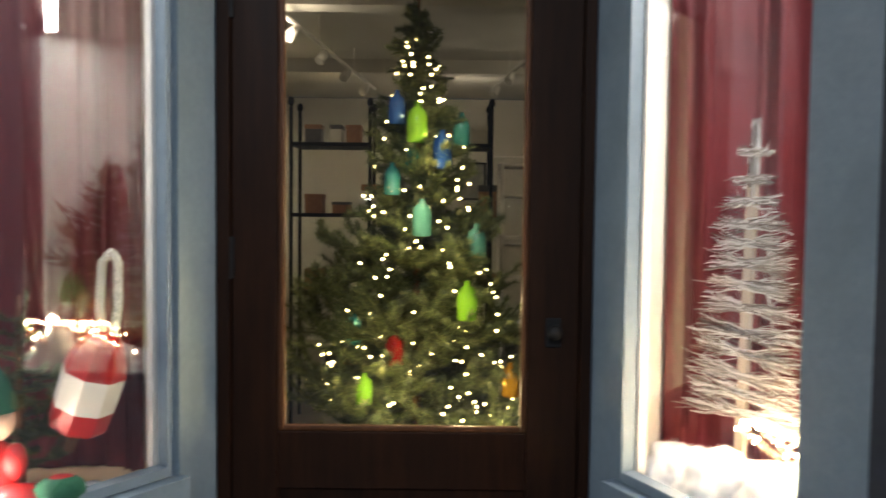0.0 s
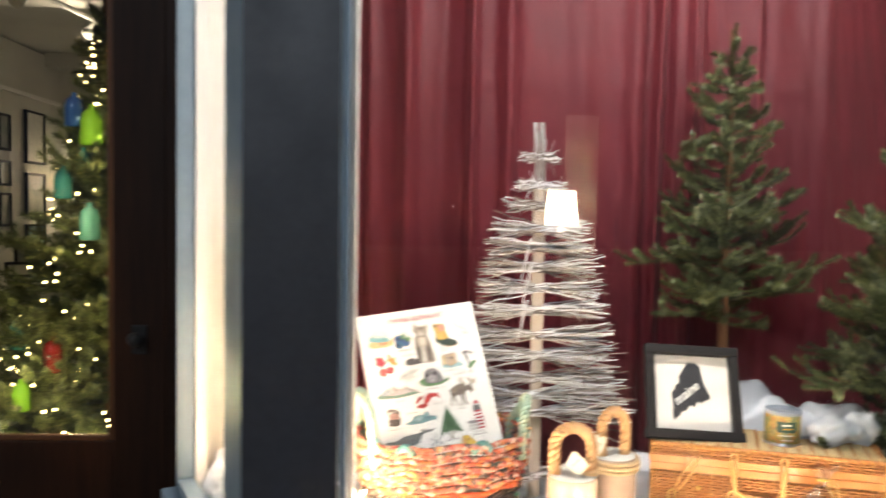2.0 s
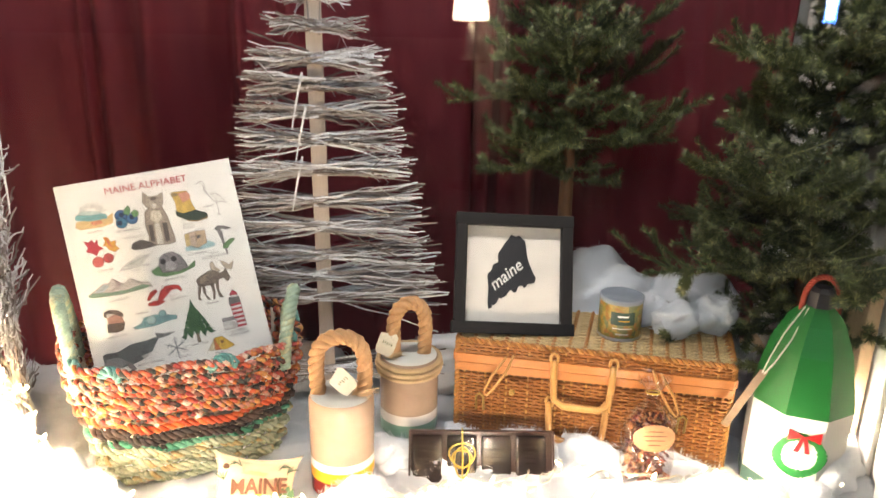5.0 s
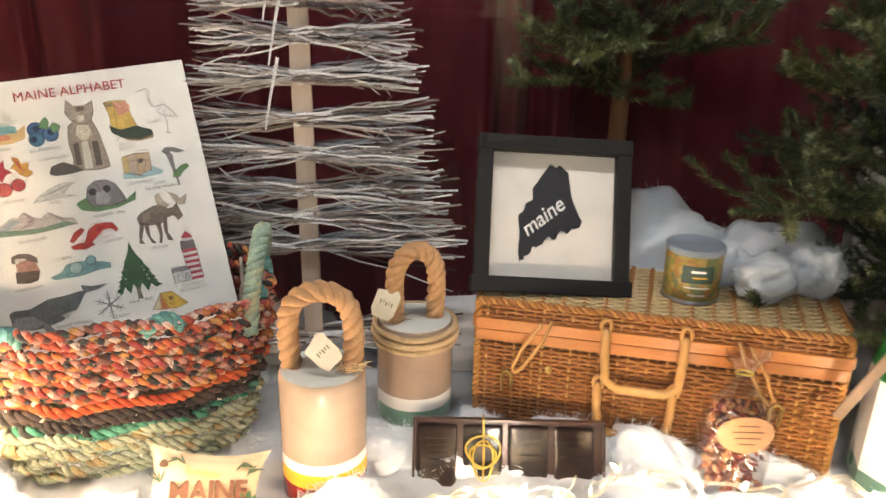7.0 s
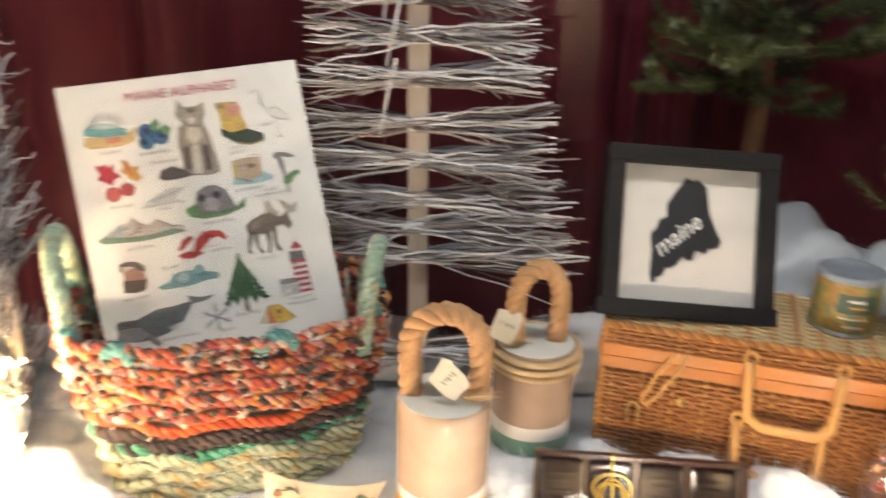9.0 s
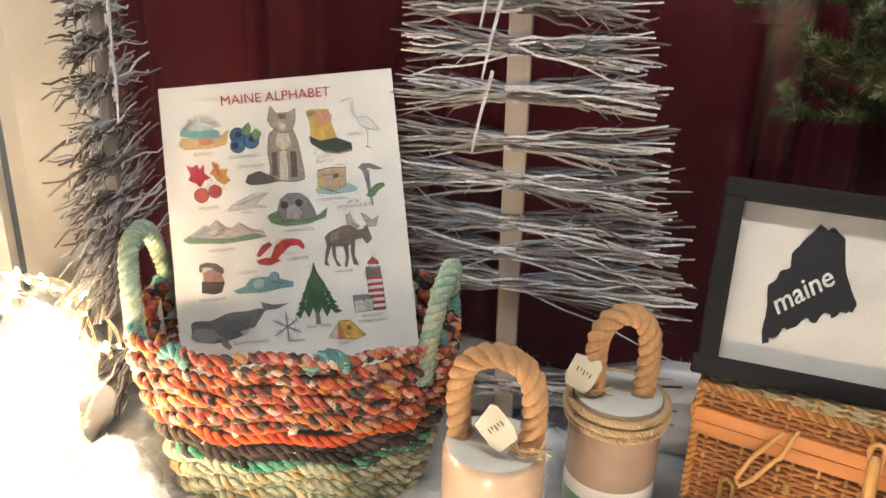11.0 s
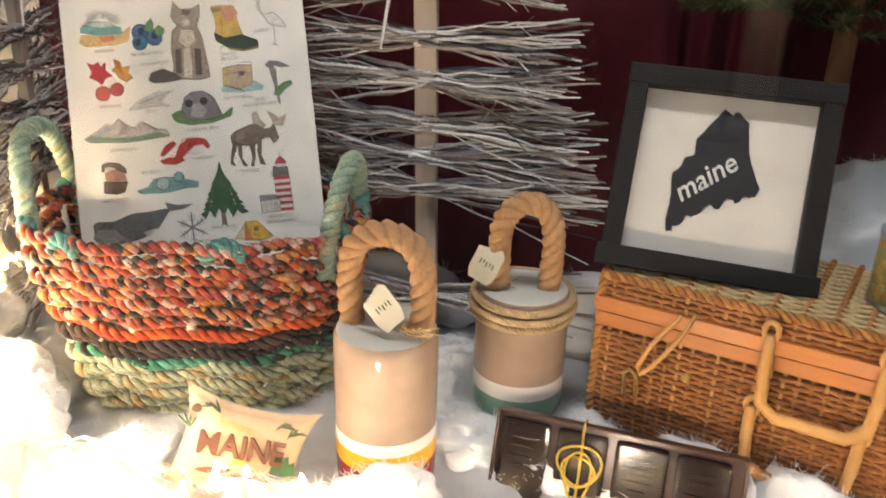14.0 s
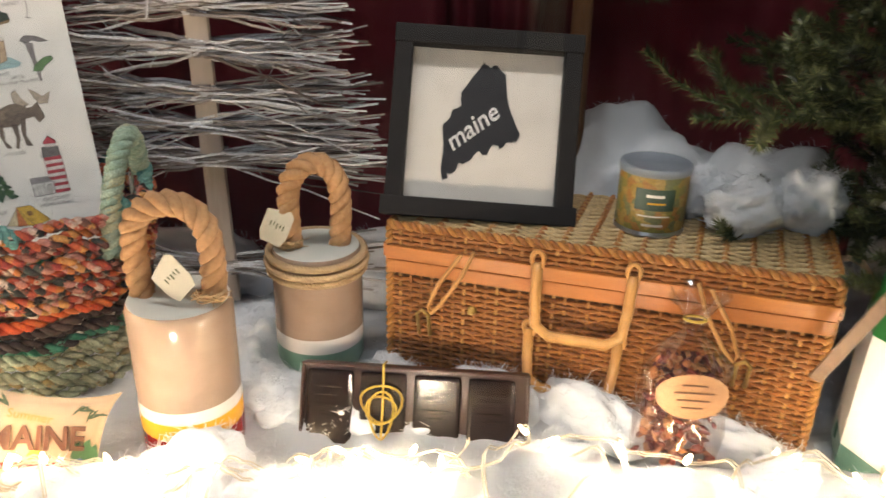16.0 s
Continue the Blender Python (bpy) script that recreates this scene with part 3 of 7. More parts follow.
M["orange_rope"] = fleck_mat("orange_rope", [(0.60, 0.095, 0.025), (0.66, 0.14, 0.03), (0.48, 0.065, 0.02), (0.62, 0.17, 0.05)], 90, strand=True)
M["brown_rope"] = fleck_mat("brown_rope", [(0.045, 0.030, 0.024), (0.075, 0.045, 0.035), (0.030, 0.020, 0.020)], 90, strand=True)
M["jade_rope"] = fleck_mat("jade_rope", [(0.05, 0.24, 0.15), (0.09, 0.32, 0.21), (0.03, 0.10, 0.07), (0.12, 0.36, 0.24), (0.045, 0.035, 0.03)], 80, strand=True)
M["sage_rope"] = fleck_mat("sage_rope", [(0.42, 0.45, 0.31), (0.48, 0.49, 0.35), (0.36, 0.41, 0.29), (0.50, 0.49, 0.33), (0.44, 0.46, 0.33), (0.50, 0.37, 0.18), (0.43, 0.46, 0.34)], 70, strand=True)
M["teal_rope"] = fleck_mat("teal_rope", [(0.12, 0.32, 0.30), (0.18, 0.38, 0.34), (0.09, 0.24, 0.23)], 90, strand=True)
M["mint_rope"] = fleck_mat("mint_rope", [(0.34, 0.46, 0.36), (0.41, 0.51, 0.39), (0.29, 0.42, 0.34), (0.48, 0.50, 0.33), (0.36, 0.47, 0.38)], 80, strand=True)


def text(name, words, size, m, mat, parent=None, depth=0.0003, squeeze=1.0, align="CENTER", bold=0.0, slant=0.0):
    """Words in the built-in font as a thin mesh."""
    cu = bpy.data.curves.new(name, "FONT")
    cu.body, cu.size, cu.extrude, cu.align_x, cu.align_y, cu.resolution_u = words, size, depth, align, "CENTER", 3
    cu.offset = bold
    tmp = bpy.data.objects.new(name, cu)
    me = bpy.data.meshes.new_from_object(tmp)
    bpy.data.objects.remove(tmp)
    me.materials.clear()
    me.materials.append(mat)
    for v in me.vertices:
        v.co.x += slant * v.co.y
    ob = new(name, me)
    if parent is not None:
        ob.parent = parent
    ob.matrix_basis = m @ Matrix.Diagonal((squeeze, 1, 1, 1))
    return ob


# ---- display things ----
SPRIG = random.Random(11)


def twig_tree(at, lean, heading, seed, label, reach=0.195, uneven=0.0):
    """A flat tree: a lath with bundles of frosted twigs tied across it."""
    rnd = random.Random(seed)
    tree = thing("twig_tree", at, label, "twig tree", "twig trees")
    top = Vector(lean)
    bm = bmesh.new()
    box(bm, (-0.013, -0.006, 0), (0.013, 0.006, 0.70), 0.002)
    sh = Matrix(((1, 0, top.x / top.z, 0), (0, 1, top.y / top.z, 0), (0, 0, 1, 0), (0, 0, 0, 1)))
    turn = Matrix.Rotation(heading, 4, "Z")
    bmesh.ops.transform(bm, matrix=sh @ turn, verts=bm.verts[:])
    part("lath", bm, M["lath"], tree, "flat weathered wooden lath")
    levels = [0.76, 0.70, 0.655, 0.605, 0.565, 0.52, 0.475, 0.425, 0.37, 0.325, 0.275, 0.235, 0.195, 0.05]
    for k, z in enumerate(levels):
        f = 1 - (z - 0.19) / 0.62
        half = {0: 0.05, 1: 0.062, 2: 0.085}.get(k, 0.045 + (reach - 0.045) * min(1, f) ** 0.72)
        if k == len(levels) - 1:
            half = reach * 0.95
        bm = bmesh.new()
        count = 26 if k < 3 else 46
        for side in (-1, 1):
            for j in range(count):
                tilt, deep = rnd.gauss(0, 0.105), max(rnd.gauss(0, 0.13), -0.4 if side > 0 else -0.02)
                wide = half + (uneven * min(1, f) if side > 0 else 0)
                n = wide * rnd.uniform(0.82, 1.06) if rnd.random() < 0.8 else wide * rnd.uniform(0.4, 0.8)
                start = Vector((-side * rnd.uniform(0, 0.02), rnd.uniform(-0.012, 0.012), z + rnd.uniform(-0.008, 0.008)))
                pts, bend, wob = [], rnd.uniform(-0.10, 0.10), rnd.uniform(0, 6)
                for q in range(6):
                    u = q / 5
                    pts.append(start + Vector((side * n * u, deep * n * u + 0.003 * math.sin(wob + u * 9), tilt * n * u + bend * n * u * u * 0.5 + 0.0025 * math.sin(wob * 2 + u * 11))))
                r = rnd.uniform(0.0011, 0.0022)
                tube(bm, pts, [r * (1.1 - 0.35 * q / 5) for q in range(6)], 4)
                if rnd.random() < 0.3:
                    p = pts[3]
                    tube(bm, [p, p + Vector((side * n * 0.16, rnd.uniform(-0.01, 0.01), rnd.uniform(-0.03, 0.03)))], [r * 0.7, r * 0.3], 3)
        bmesh.ops.transform(bm, matrix=sh @ turn, verts=bm.verts[:])
        part("twig_bundle", bm, M["twig"], tree)
        bm = bmesh.new()
        tube(bm, [(0.016 * math.cos(a), 0.010 * math.sin(a), z + 0.004 * math.sin(a * 2)) for a in [q * math.tau / 10 for q in range(10)]], 0.0012, 4, closed=True)
        bmesh.ops.transform(bm, matrix=sh @ turn, verts=bm.verts[:])
        part("wire_tie", bm, M["steel"], tree)
    bm = bmesh.new()
    for j in range(70):
        a, z, r = rnd.uniform(0, math.tau), rnd.uniform(0.64, 0.79), 0.011 * math.sqrt(rnd.random())
        p = Vector((r * math.cos(a), r * math.sin(a), z))
        tube(bm, [p, p + Vector((rnd.uniform(-0.004, 0.004), rnd.uniform(-0.004, 0.004), min(0.835 - z, rnd.uniform(0.04, 0.10))))], [0.0022, 0.0014], 4)
    bmesh.ops.transform(bm, matrix=sh @ turn, verts=bm.verts[:])
    part("top_bundle", bm, M["twig"], tree)
    for j in range(3):
        p = Vector((rnd.uniform(-0.04, -0.01), -0.02, rnd.uniform(0.40, 0.62)))
        bm = tube(bmesh.new(), [p, p + Vector((-0.012, -0.004, -0.05)), p + Vector((-0.02, -0.004, -0.09))], [0.0026, 0.0022, 0.0014], 4)
        bmesh.ops.transform(bm, matrix=sh @ turn, verts=bm.verts[:])
        part("broken_twig", bm, M["twig"], tree)
    return tree


twig_tree((1.186, 1.662, 0.795), (-0.008, -0.036, 0.83), 0.0, 4, "tree of frosted grey twigs tied across a wooden lath", uneven=0.020)
twig_tree((0.652, 1.645, 0.778), (0.018, 0.0, 0.83), radians(113), 9, "tree of frosted grey twigs standing beside the side window", reach=0.175)


def needles(bm, a, b, per_metre, rnd, size):
    """Short needles all round the twig from a to b."""
    d = b - a
    n = max(3, int(d.length * per_metre))
    d.normalize()
    u = d.orthogonal().normalized()
    w = d.cross(u)
    for k in range(n):
        q = a.lerp(b, (k + rnd.random()) / n)
        t = rnd.uniform(0, math.tau)
        out = ((u * math.cos(t) + w * math.sin(t)) + d * rnd.uniform(0.3, 1.0)).normalized() * size * rnd.uniform(0.65, 1.1)
        s = out.cross(d).normalized() * size * 0.075
        bm.faces.new([bm.verts.new(q - s), bm.verts.new(q + s), bm.verts.new(q + out)])


def bough(limbs, crown, p, d, n, rnd, size, dense, lift):
    """A twig clad in needles that bends up towards its tip; returns its points."""
    pts = [p]
    for k in range(4):
        d = (d + Vector((rnd.uniform(-0.16, 0.16), rnd.uniform(-0.16, 0.16), lift * (k + 1) * 0.25 + rnd.uniform(-0.1, 0.1)))).normalized()
        pts.append(pts[-1] + d * n / 4)
    tube(limbs, pts, [0.0022, 0.0019, 0.0016, 0.0013, 0.0009], 4)
    for a, b in zip(pts, pts[1:]):
        needles(crown, a, b, dense, rnd, size)
    needles(crown, pts[-1], pts[-1] + d * size * 0.6, dense * 2, rnd, size * 0.8)
    return pts


def fir(name, at, height, low, profile, seed, label, branches, trunk=0.012, size=0.017, dense=2300, limit=None, sprays=5, lean=(0, 0)):
    """A small artificial fir: tapered trunk, wired boughs with side sprigs, gaps between them."""
    rnd = random.Random(seed)
    tree = thing(name, at, label, "fir tree", "fir trees")
    bm = bmesh.new()
    axis = lambda z: Vector((lean[0] * z / height, lean[1] * z / height, z))
    tube(bm, [axis(height * k / 8) + Vector((rnd.uniform(-0.004, 0.004) * (k > 0), 0, 0)) for k in range(9)], [trunk * (1 - 0.75 * k / 8) for k in range(9)], 10)
    part("trunk", bm, M["bark"], tree, "brown wooden trunk", smooth=True)
    limbs, crown = bmesh.new(), bmesh.new()
    for k in range(branches):
        f = ((k + rnd.random()) / branches) ** 1.15
        z = low + (height - 0.05 - low) * f
        i = min(len(profile) - 2, int(f * (len(profile) - 1)))
        r = profile[i] + (profile[i + 1] - profile[i]) * (f * (len(profile) - 1) - i)
        a = k * 2.399 + rnd.uniform(-0.5, 0.5)
        n = r * (rnd.uniform(0.35, 0.65) if k % 3 == 2 else rnd.uniform(0.6, 1.25))
        out = Vector((math.cos(a), math.sin(a) * 0.8, rnd.uniform(-0.25, 0.30)))
        start = axis(z)
        if limit is not None and out.x > 0:
            n = min(n, max(0.03, (limit - at[0] - start.x) / max(out.x, 0.05)))
        pts = bough(limbs, crown, start, out.normalized(), n, rnd, size, dense, rnd.uniform(-0.05, 0.40))
        for s in range(max(1, int(sprays * n / 0.16 + rnd.random()))):
            u = rnd.uniform(0.9, 3.7)
            q, d = pts[int(u)].lerp(pts[int(u) + 1], u % 1), (pts[int(u) + 1] - pts[int(u)]).normalized()
            side = Vector((-d.y, d.x, 0)).normalized() * rnd.choice((-1, 1))
            d2 = (d * rnd.uniform(0.4, 1.0) + side * rnd.uniform(0.5, 1.0) + Vector((0, 0, rnd.uniform(-0.2, 0.5)))).normalized()
            reach = n * rnd.uniform(0.22, 0.45)
            if limit is not None and at[0] + q.x + d2.x * reach > limit:
                continue
            bough(limbs, crown, q, d2, reach, rnd, size * 0.95, dense, rnd.uniform(0.0, 0.35))
    bough(limbs, crown, axis(height - 0.12), Vector((0, 0, 1)), 0.12, rnd, size, dense, 0.2)
    needles(crown, axis(low + (height - low) * 0.35), axis(height - 0.05), dense * 0.8, rnd, size * 1.5)
    part("limbs", limbs, M["needle"], tree)
    tagged(part("crown", crown, M["needle"], tree, "dense dark green needles"), kind="stuff")
    return tree


fir("fir_tree", (1.622, 1.690, 0.785), 1.07, 0.40, [0.10, 0.18, 0.185, 0.165, 0.120, 0.090, 0.085, 0.075, 0.05], 21, "slim dark green artificial fir with a bare brown trunk", 84, trunk=0.017, sprays=7)
fir("fir_tree", (1.960, 1.480, 0.785), 0.90, 0.17, [0.14, 0.25, 0.27, 0.25, 0.21, 0.16, 0.11, 0.095, 0.05], 33, "bushy dark green artificial fir standing beside the white end panel", 128, limit=2.085, lean=(0.030, 0.0), sprays=7)


# the rope basket
def oval(a, rx, ry):
    """A point of a rounded oblong, flatter along its long sides than an ellipse."""
    c, s = math.cos(a), math.sin(a)
    return Vector((rx * math.copysign(abs(c) ** 0.80, c), ry * math.copysign(abs(s) ** 0.62, s), 0))


def rope_basket(at, turn):
    b = thing("rope_basket", pose(*at, 0, 0, turn), "handwoven oval basket of orange and sage green rope", "basket")
    rows = [("sage_rope", 6), ("jade_rope", 1), ("brown_rope", 2), ("orange_rope", 1), ("confetti", 8)]
    n, z, k = 180, 0.012, 0
    stakes = 22
    for mat, count in rows:
        for _ in range(count):
            f = k / 17
            rx, ry = 0.136 + 0.034 * min(1, f * 1.25), 0.092 + 0.028 * min(1, f * 1.25)
            pts = []
            for j in range(n):
                a = math.tau * j / n
                wave = math.cos(a * stakes / 2 + math.pi * (k % 2))
                dip = 0.005 * math.sin(2 * a + 0.6) + 0.004 * math.cos(3 * a + 2.2) if 5 < k < 10 else 0.002 * math.sin(2 * a)
                p = oval(a, rx + 0.0048 * wave, ry + 0.0048 * wave)
                p.z = z + dip + 0.0022 * math.sin(a * stakes / 2) + 0.006 * abs(math.cos(a)) ** 3 * f
                pts.append(p)
            part("rope_row", rope(bmesh.new(), pts, 0.0062, 2, 0.022, 6, closed=True, step=0.0034), M[mat], b, smooth=True)
            z += 0.0114
            k += 1
    for j in range(stakes):
        a = math.tau * (j + 0.5) / stakes
        bm = bmesh.new()
        tube(bm, [oval(a, 0.131, 0.087), oval(a, 0.1535, 0.1055) + Vector((0, 0, 0.10)), oval(a, 0.166, 0.116) + Vector((0, 0, 0.165)), oval(a, 0.167, 0.117) + Vector((0, 0, 0.20))], 0.0052, 6)
        part("stake", bm, M["white_rope"], b, smooth=True)
    rnd = random.Random(5)
    for j in range(9):
        a = math.tau * (j + rnd.uniform(-0.15, 0.15)) / 9
        pts = [oval(a + 0.02 * q, 0.171, 0.121) + Vector((0, 0, 0.197 + 0.013 * math.sin(math.pi * (q + 5) / 10) + 0.010 * abs(math.cos(a)) ** 3)) for q in range(-5, 6)]
        part("rim_wrap", rope(bmesh.new(), pts, 0.0085, 3, 0.02, 6), M["teal_rope"], b, smooth=True)
    for side in (-1, 1):
        pts = []
        for q in range(19):
            u = q / 18
            a = (u - 0.5) * 0.80 - (0.30 if side > 0 else 0.0)
            base = oval(a if side > 0 else math.pi - a, 0.166, 0.124)
            pts.append(base + Vector((side * 0.002 * math.sin(math.pi * u), 0, 0.165 + (0.112 if side > 0 else 0.130) * math.sin(math.pi * u) ** 0.6)))
        part("handle", rope(bmesh.new(), pts, 0.0105, 3, 0.026, 7), M["mint_rope"], b, "mint green rope loop", smooth=True)
    bm = bmesh.new()
    lathe(bm, [(0.0001, 0.006), (0.136, 0.006), (0.136, 0.0), (0.0001, 0.0)], 32, sy=0.66)
    part("base", bm, M["sage_rope"], b)
    return b


rope_basket((0.968, 1.517, 0.780), 17)


# the alphabet print
def art_print():
    origin, ex, ey = Vector((0.785, 1.569, 1.210)), Vector((0.250, 0.077, 0.028)).normalized(), Vector((-0.061, 0.108, 0.276)).normalized()
    ez = ex.cross(ey).normalized()
    ey = ez.cross(ex)
    w, h = 0.263, 0.335
    m = Matrix((ex, ey, ez)).transposed().to_4x4()
    m.translation = origin - ey * h
    p = thing("art_print", m, "white illustrated alphabet print in a clear sleeve, standing in the basket", "print")
    part("card", box(bmesh.new(), (0, 0, -0.003), (w, h, 0), 0.0006), M["paper"], p)
    ink = {}

    def colour(c):
        if c not in ink:
            ink[c] = surface("print_ink", tuple(v * 0.60 for v in c), tuple(min(1, v * 1.30) for v in c), 260, 0.6, 0.02, 0.0001)
        return ink[c]
    level = [0]

    def lift():
        level[0] += 1
        return 0.00012 + 0.0000028 * level[0]

    def flat(name, pts, c):
        """A patch of ink with its outline in card units, each a hair above the one before."""
        z = lift()
        part(name, prism(bmesh.new(), [(u * w, h - v * h) for u, v in pts], z - 0.0001, z), colour(c), p)

    def poly(name, pts, c, rim=True):
        """A painted patch, with a drawn dark rim unless it is a wash."""
        if rim:
            mu, mv = sum(q[0] for q in pts) / len(pts), sum(q[1] for q in pts) / len(pts)
            far = max(math.hypot((u - mu) * w, (v - mv) * h) for u, v in pts)
            k = 1 + 0.0009 / far
            flat(name, [(mu + (u - mu) * k, mv + (v - mv) * k) for u, v in pts], tuple(x * 0.30 for x in c))
        flat(name, pts, c)

    def disc(name, u, v, r, c):
        poly(name, [(u + r / w * math.cos(a), v - r / h * math.sin(a)) for a in [k * math.tau / 16 for k in range(16)]], c)

    def stroke(name, pts, width, c):
        """A pen line that thins at both ends."""
        q = [Vector((u * w, h - v * h)) for u, v in pts]
        left, right = [], []
        for k, a in enumerate(q):
            d = (q[min(k + 1, len(q) - 1)] - q[max(k - 1, 0)]).normalized()
            n = Vector((-d.y, d.x)) * width * (0.30 if k in (0, len(q) - 1) else 0.5)
            left.append(a + n)
            right.append(a - n)
        flat(name, [(a.x / w, (h - a.y) / h) for a in left + right[::-1]], c)

    def words(s, u, v, size, mat=M["grey_ink"], squeeze=1.15):
        text("lettering", s, size, Matrix.Translation((u * w, h - v * h, 0.00098)), mat, p, 0.00003, squeeze)

    words("MAINE ALPHABET", 0.493, 0.062, 0.0155, M["red_ink"], 1.0)
    poly("sand_picture", [(0.066, 0.198), (0.08, 0.174), (0.157, 0.177), (0.25, 0.174), (0.283, 0.158), (0.27, 0.207), (0.214, 0.218), (0.091, 0.215)], (0.66, 0.46, 0.22), False)
    poly("sea_picture", [(0.075, 0.152), (0.107, 0.136), (0.176, 0.144), (0.244, 0.161), (0.245, 0.183), (0.156, 0.183), (0.077, 0.168)], (0.18, 0.4, 0.43), False)
    poly("rock_picture", [(0.148, 0.185), (0.21, 0.185), (0.216, 0.203), (0.162, 0.205)], (0.6, 0.24, 0.14), False)
    poly("foam_picture", [(0.095, 0.144), (0.116, 0.13), (0.192, 0.139), (0.229, 0.155), (0.159, 0.156)], (0.5, 0.6, 0.6), False)
    disc("berry_picture", 0.319, 0.182, 0.0084, (0.06, 0.13, 0.28))
    disc("berry_picture", 0.375, 0.205, 0.00799, (0.07, 0.15, 0.3))
    disc("berry_picture", 0.315, 0.216, 0.00778, (0.06, 0.17, 0.28))
    disc("berry_crown", 0.323, 0.178, 0.00266, (0.025, 0.04, 0.1))
    disc("berry_crown", 0.377, 0.198, 0.00266, (0.025, 0.04, 0.1))
    disc("berry_crown", 0.304, 0.215, 0.00266, (0.025, 0.04, 0.1))
    poly("leaf_picture", [(0.335, 0.175), (0.349, 0.153), (0.368, 0.142), (0.377, 0.162), (0.364, 0.186)], (0.14, 0.28, 0.12))
    poly("leaf_picture", [(0.378, 0.178), (0.397, 0.166), (0.418, 0.18), (0.411, 0.195), (0.387, 0.2)], (0.17, 0.32, 0.13))
    poly("leaf_picture", [(0.093, 0.268), (0.117, 0.277), (0.136, 0.268), (0.145, 0.285), (0.164, 0.27), (0.163, 0.298), (0.187, 0.315), (0.161, 0.322), (0.143, 0.343), (0.125, 0.327), (0.096, 0.316), (0.109, 0.3)], (0.46, 0.04, 0.06))
    poly("leaf_picture", [(0.2, 0.264), (0.225, 0.272), (0.233, 0.292), (0.262, 0.29), (0.254, 0.311), (0.27, 0.328), (0.244, 0.34), (0.218, 0.327), (0.204, 0.308), (0.188, 0.301), (0.205, 0.289)], (0.62, 0.33, 0.07))
    poly("leaf_vein", [(0.203, 0.267), (0.22, 0.276), (0.23, 0.303), (0.241, 0.325), (0.22, 0.308)], (0.5, 0.12, 0.06), False)
    disc("fruit_picture", 0.145, 0.372, 0.00758, (0.55, 0.12, 0.1))
    disc("fruit_picture", 0.203, 0.363, 0.00676, (0.46, 0.07, 0.07))
    stroke("stem_picture", [(0.169, 0.355), (0.183, 0.333)], 0.0007, (0.09, 0.085, 0.085))
    stroke("stem_picture", [(0.205, 0.341), (0.186, 0.319)], 0.0007, (0.09, 0.085, 0.085))
    stroke("stem_picture", [(0.084, 0.351), (0.114, 0.325)], 0.0007, (0.09, 0.085, 0.085))
    stroke("stem_picture", [(0.234, 0.36), (0.246, 0.338)], 0.0007, (0.09, 0.085, 0.085))
    stroke("stem_picture", [(0.205, 0.346), (0.204, 0.381)], 0.0007, (0.09, 0.085, 0.085))
    stroke("stem_picture", [(0.192, 0.356), (0.215, 0.37)], 0.0007, (0.09, 0.085, 0.085))
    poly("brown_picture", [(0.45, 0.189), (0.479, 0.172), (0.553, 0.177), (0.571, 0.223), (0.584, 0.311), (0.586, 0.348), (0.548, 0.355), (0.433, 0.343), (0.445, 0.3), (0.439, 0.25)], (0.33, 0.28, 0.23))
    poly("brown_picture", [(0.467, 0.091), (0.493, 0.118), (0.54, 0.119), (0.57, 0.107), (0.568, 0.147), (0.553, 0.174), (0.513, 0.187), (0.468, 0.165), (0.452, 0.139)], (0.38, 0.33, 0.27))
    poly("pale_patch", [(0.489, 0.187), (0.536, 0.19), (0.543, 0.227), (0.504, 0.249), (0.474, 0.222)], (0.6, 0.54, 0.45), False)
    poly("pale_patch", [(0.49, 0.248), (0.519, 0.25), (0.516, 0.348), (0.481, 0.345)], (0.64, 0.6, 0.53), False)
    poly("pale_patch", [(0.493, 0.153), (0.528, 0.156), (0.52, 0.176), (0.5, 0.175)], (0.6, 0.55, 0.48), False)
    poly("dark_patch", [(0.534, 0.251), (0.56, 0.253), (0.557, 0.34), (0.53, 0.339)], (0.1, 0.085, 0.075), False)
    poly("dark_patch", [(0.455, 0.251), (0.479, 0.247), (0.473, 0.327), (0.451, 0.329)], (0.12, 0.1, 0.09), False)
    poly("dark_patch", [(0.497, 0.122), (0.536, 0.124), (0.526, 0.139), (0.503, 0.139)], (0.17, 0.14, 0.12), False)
    poly("dark_picture", [(0.336, 0.342), (0.35, 0.319), (0.398, 0.309), (0.446, 0.33), (0.471, 0.349), (0.416, 0.354), (0.358, 0.353)], (0.1, 0.09, 0.085))
    poly("grey_picture", [(0.245, 0.434), (0.278, 0.41), (0.318, 0.396), (0.366, 0.381), (0.428, 0.385), (0.395, 0.401), (0.372, 0.419), (0.424, 0.432), (0.361, 0.431), (0.299, 0.433)], (0.58, 0.58, 0.57))
    stroke("grey_picture", [(0.277, 0.418), (0.333, 0.406), (0.388, 0.392)], 0.0006, (0.09, 0.085, 0.085))
    poly("boot_picture", [(0.618, 0.123), (0.638, 0.118), (0.712, 0.123), (0.722, 0.177), (0.74, 0.224), (0.722, 0.235), (0.63, 0.216), (0.632, 0.165)], (0.64, 0.43, 0.11))
    poly("boot_picture", [(0.656, 0.126), (0.711, 0.126), (0.729, 0.146), (0.714, 0.165), (0.674, 0.175)], (0.62, 0.3, 0.22), False)
    poly("boot_picture", [(0.618, 0.121), (0.658, 0.123), (0.652, 0.138), (0.623, 0.14)], (0.32, 0.24, 0.12), False)
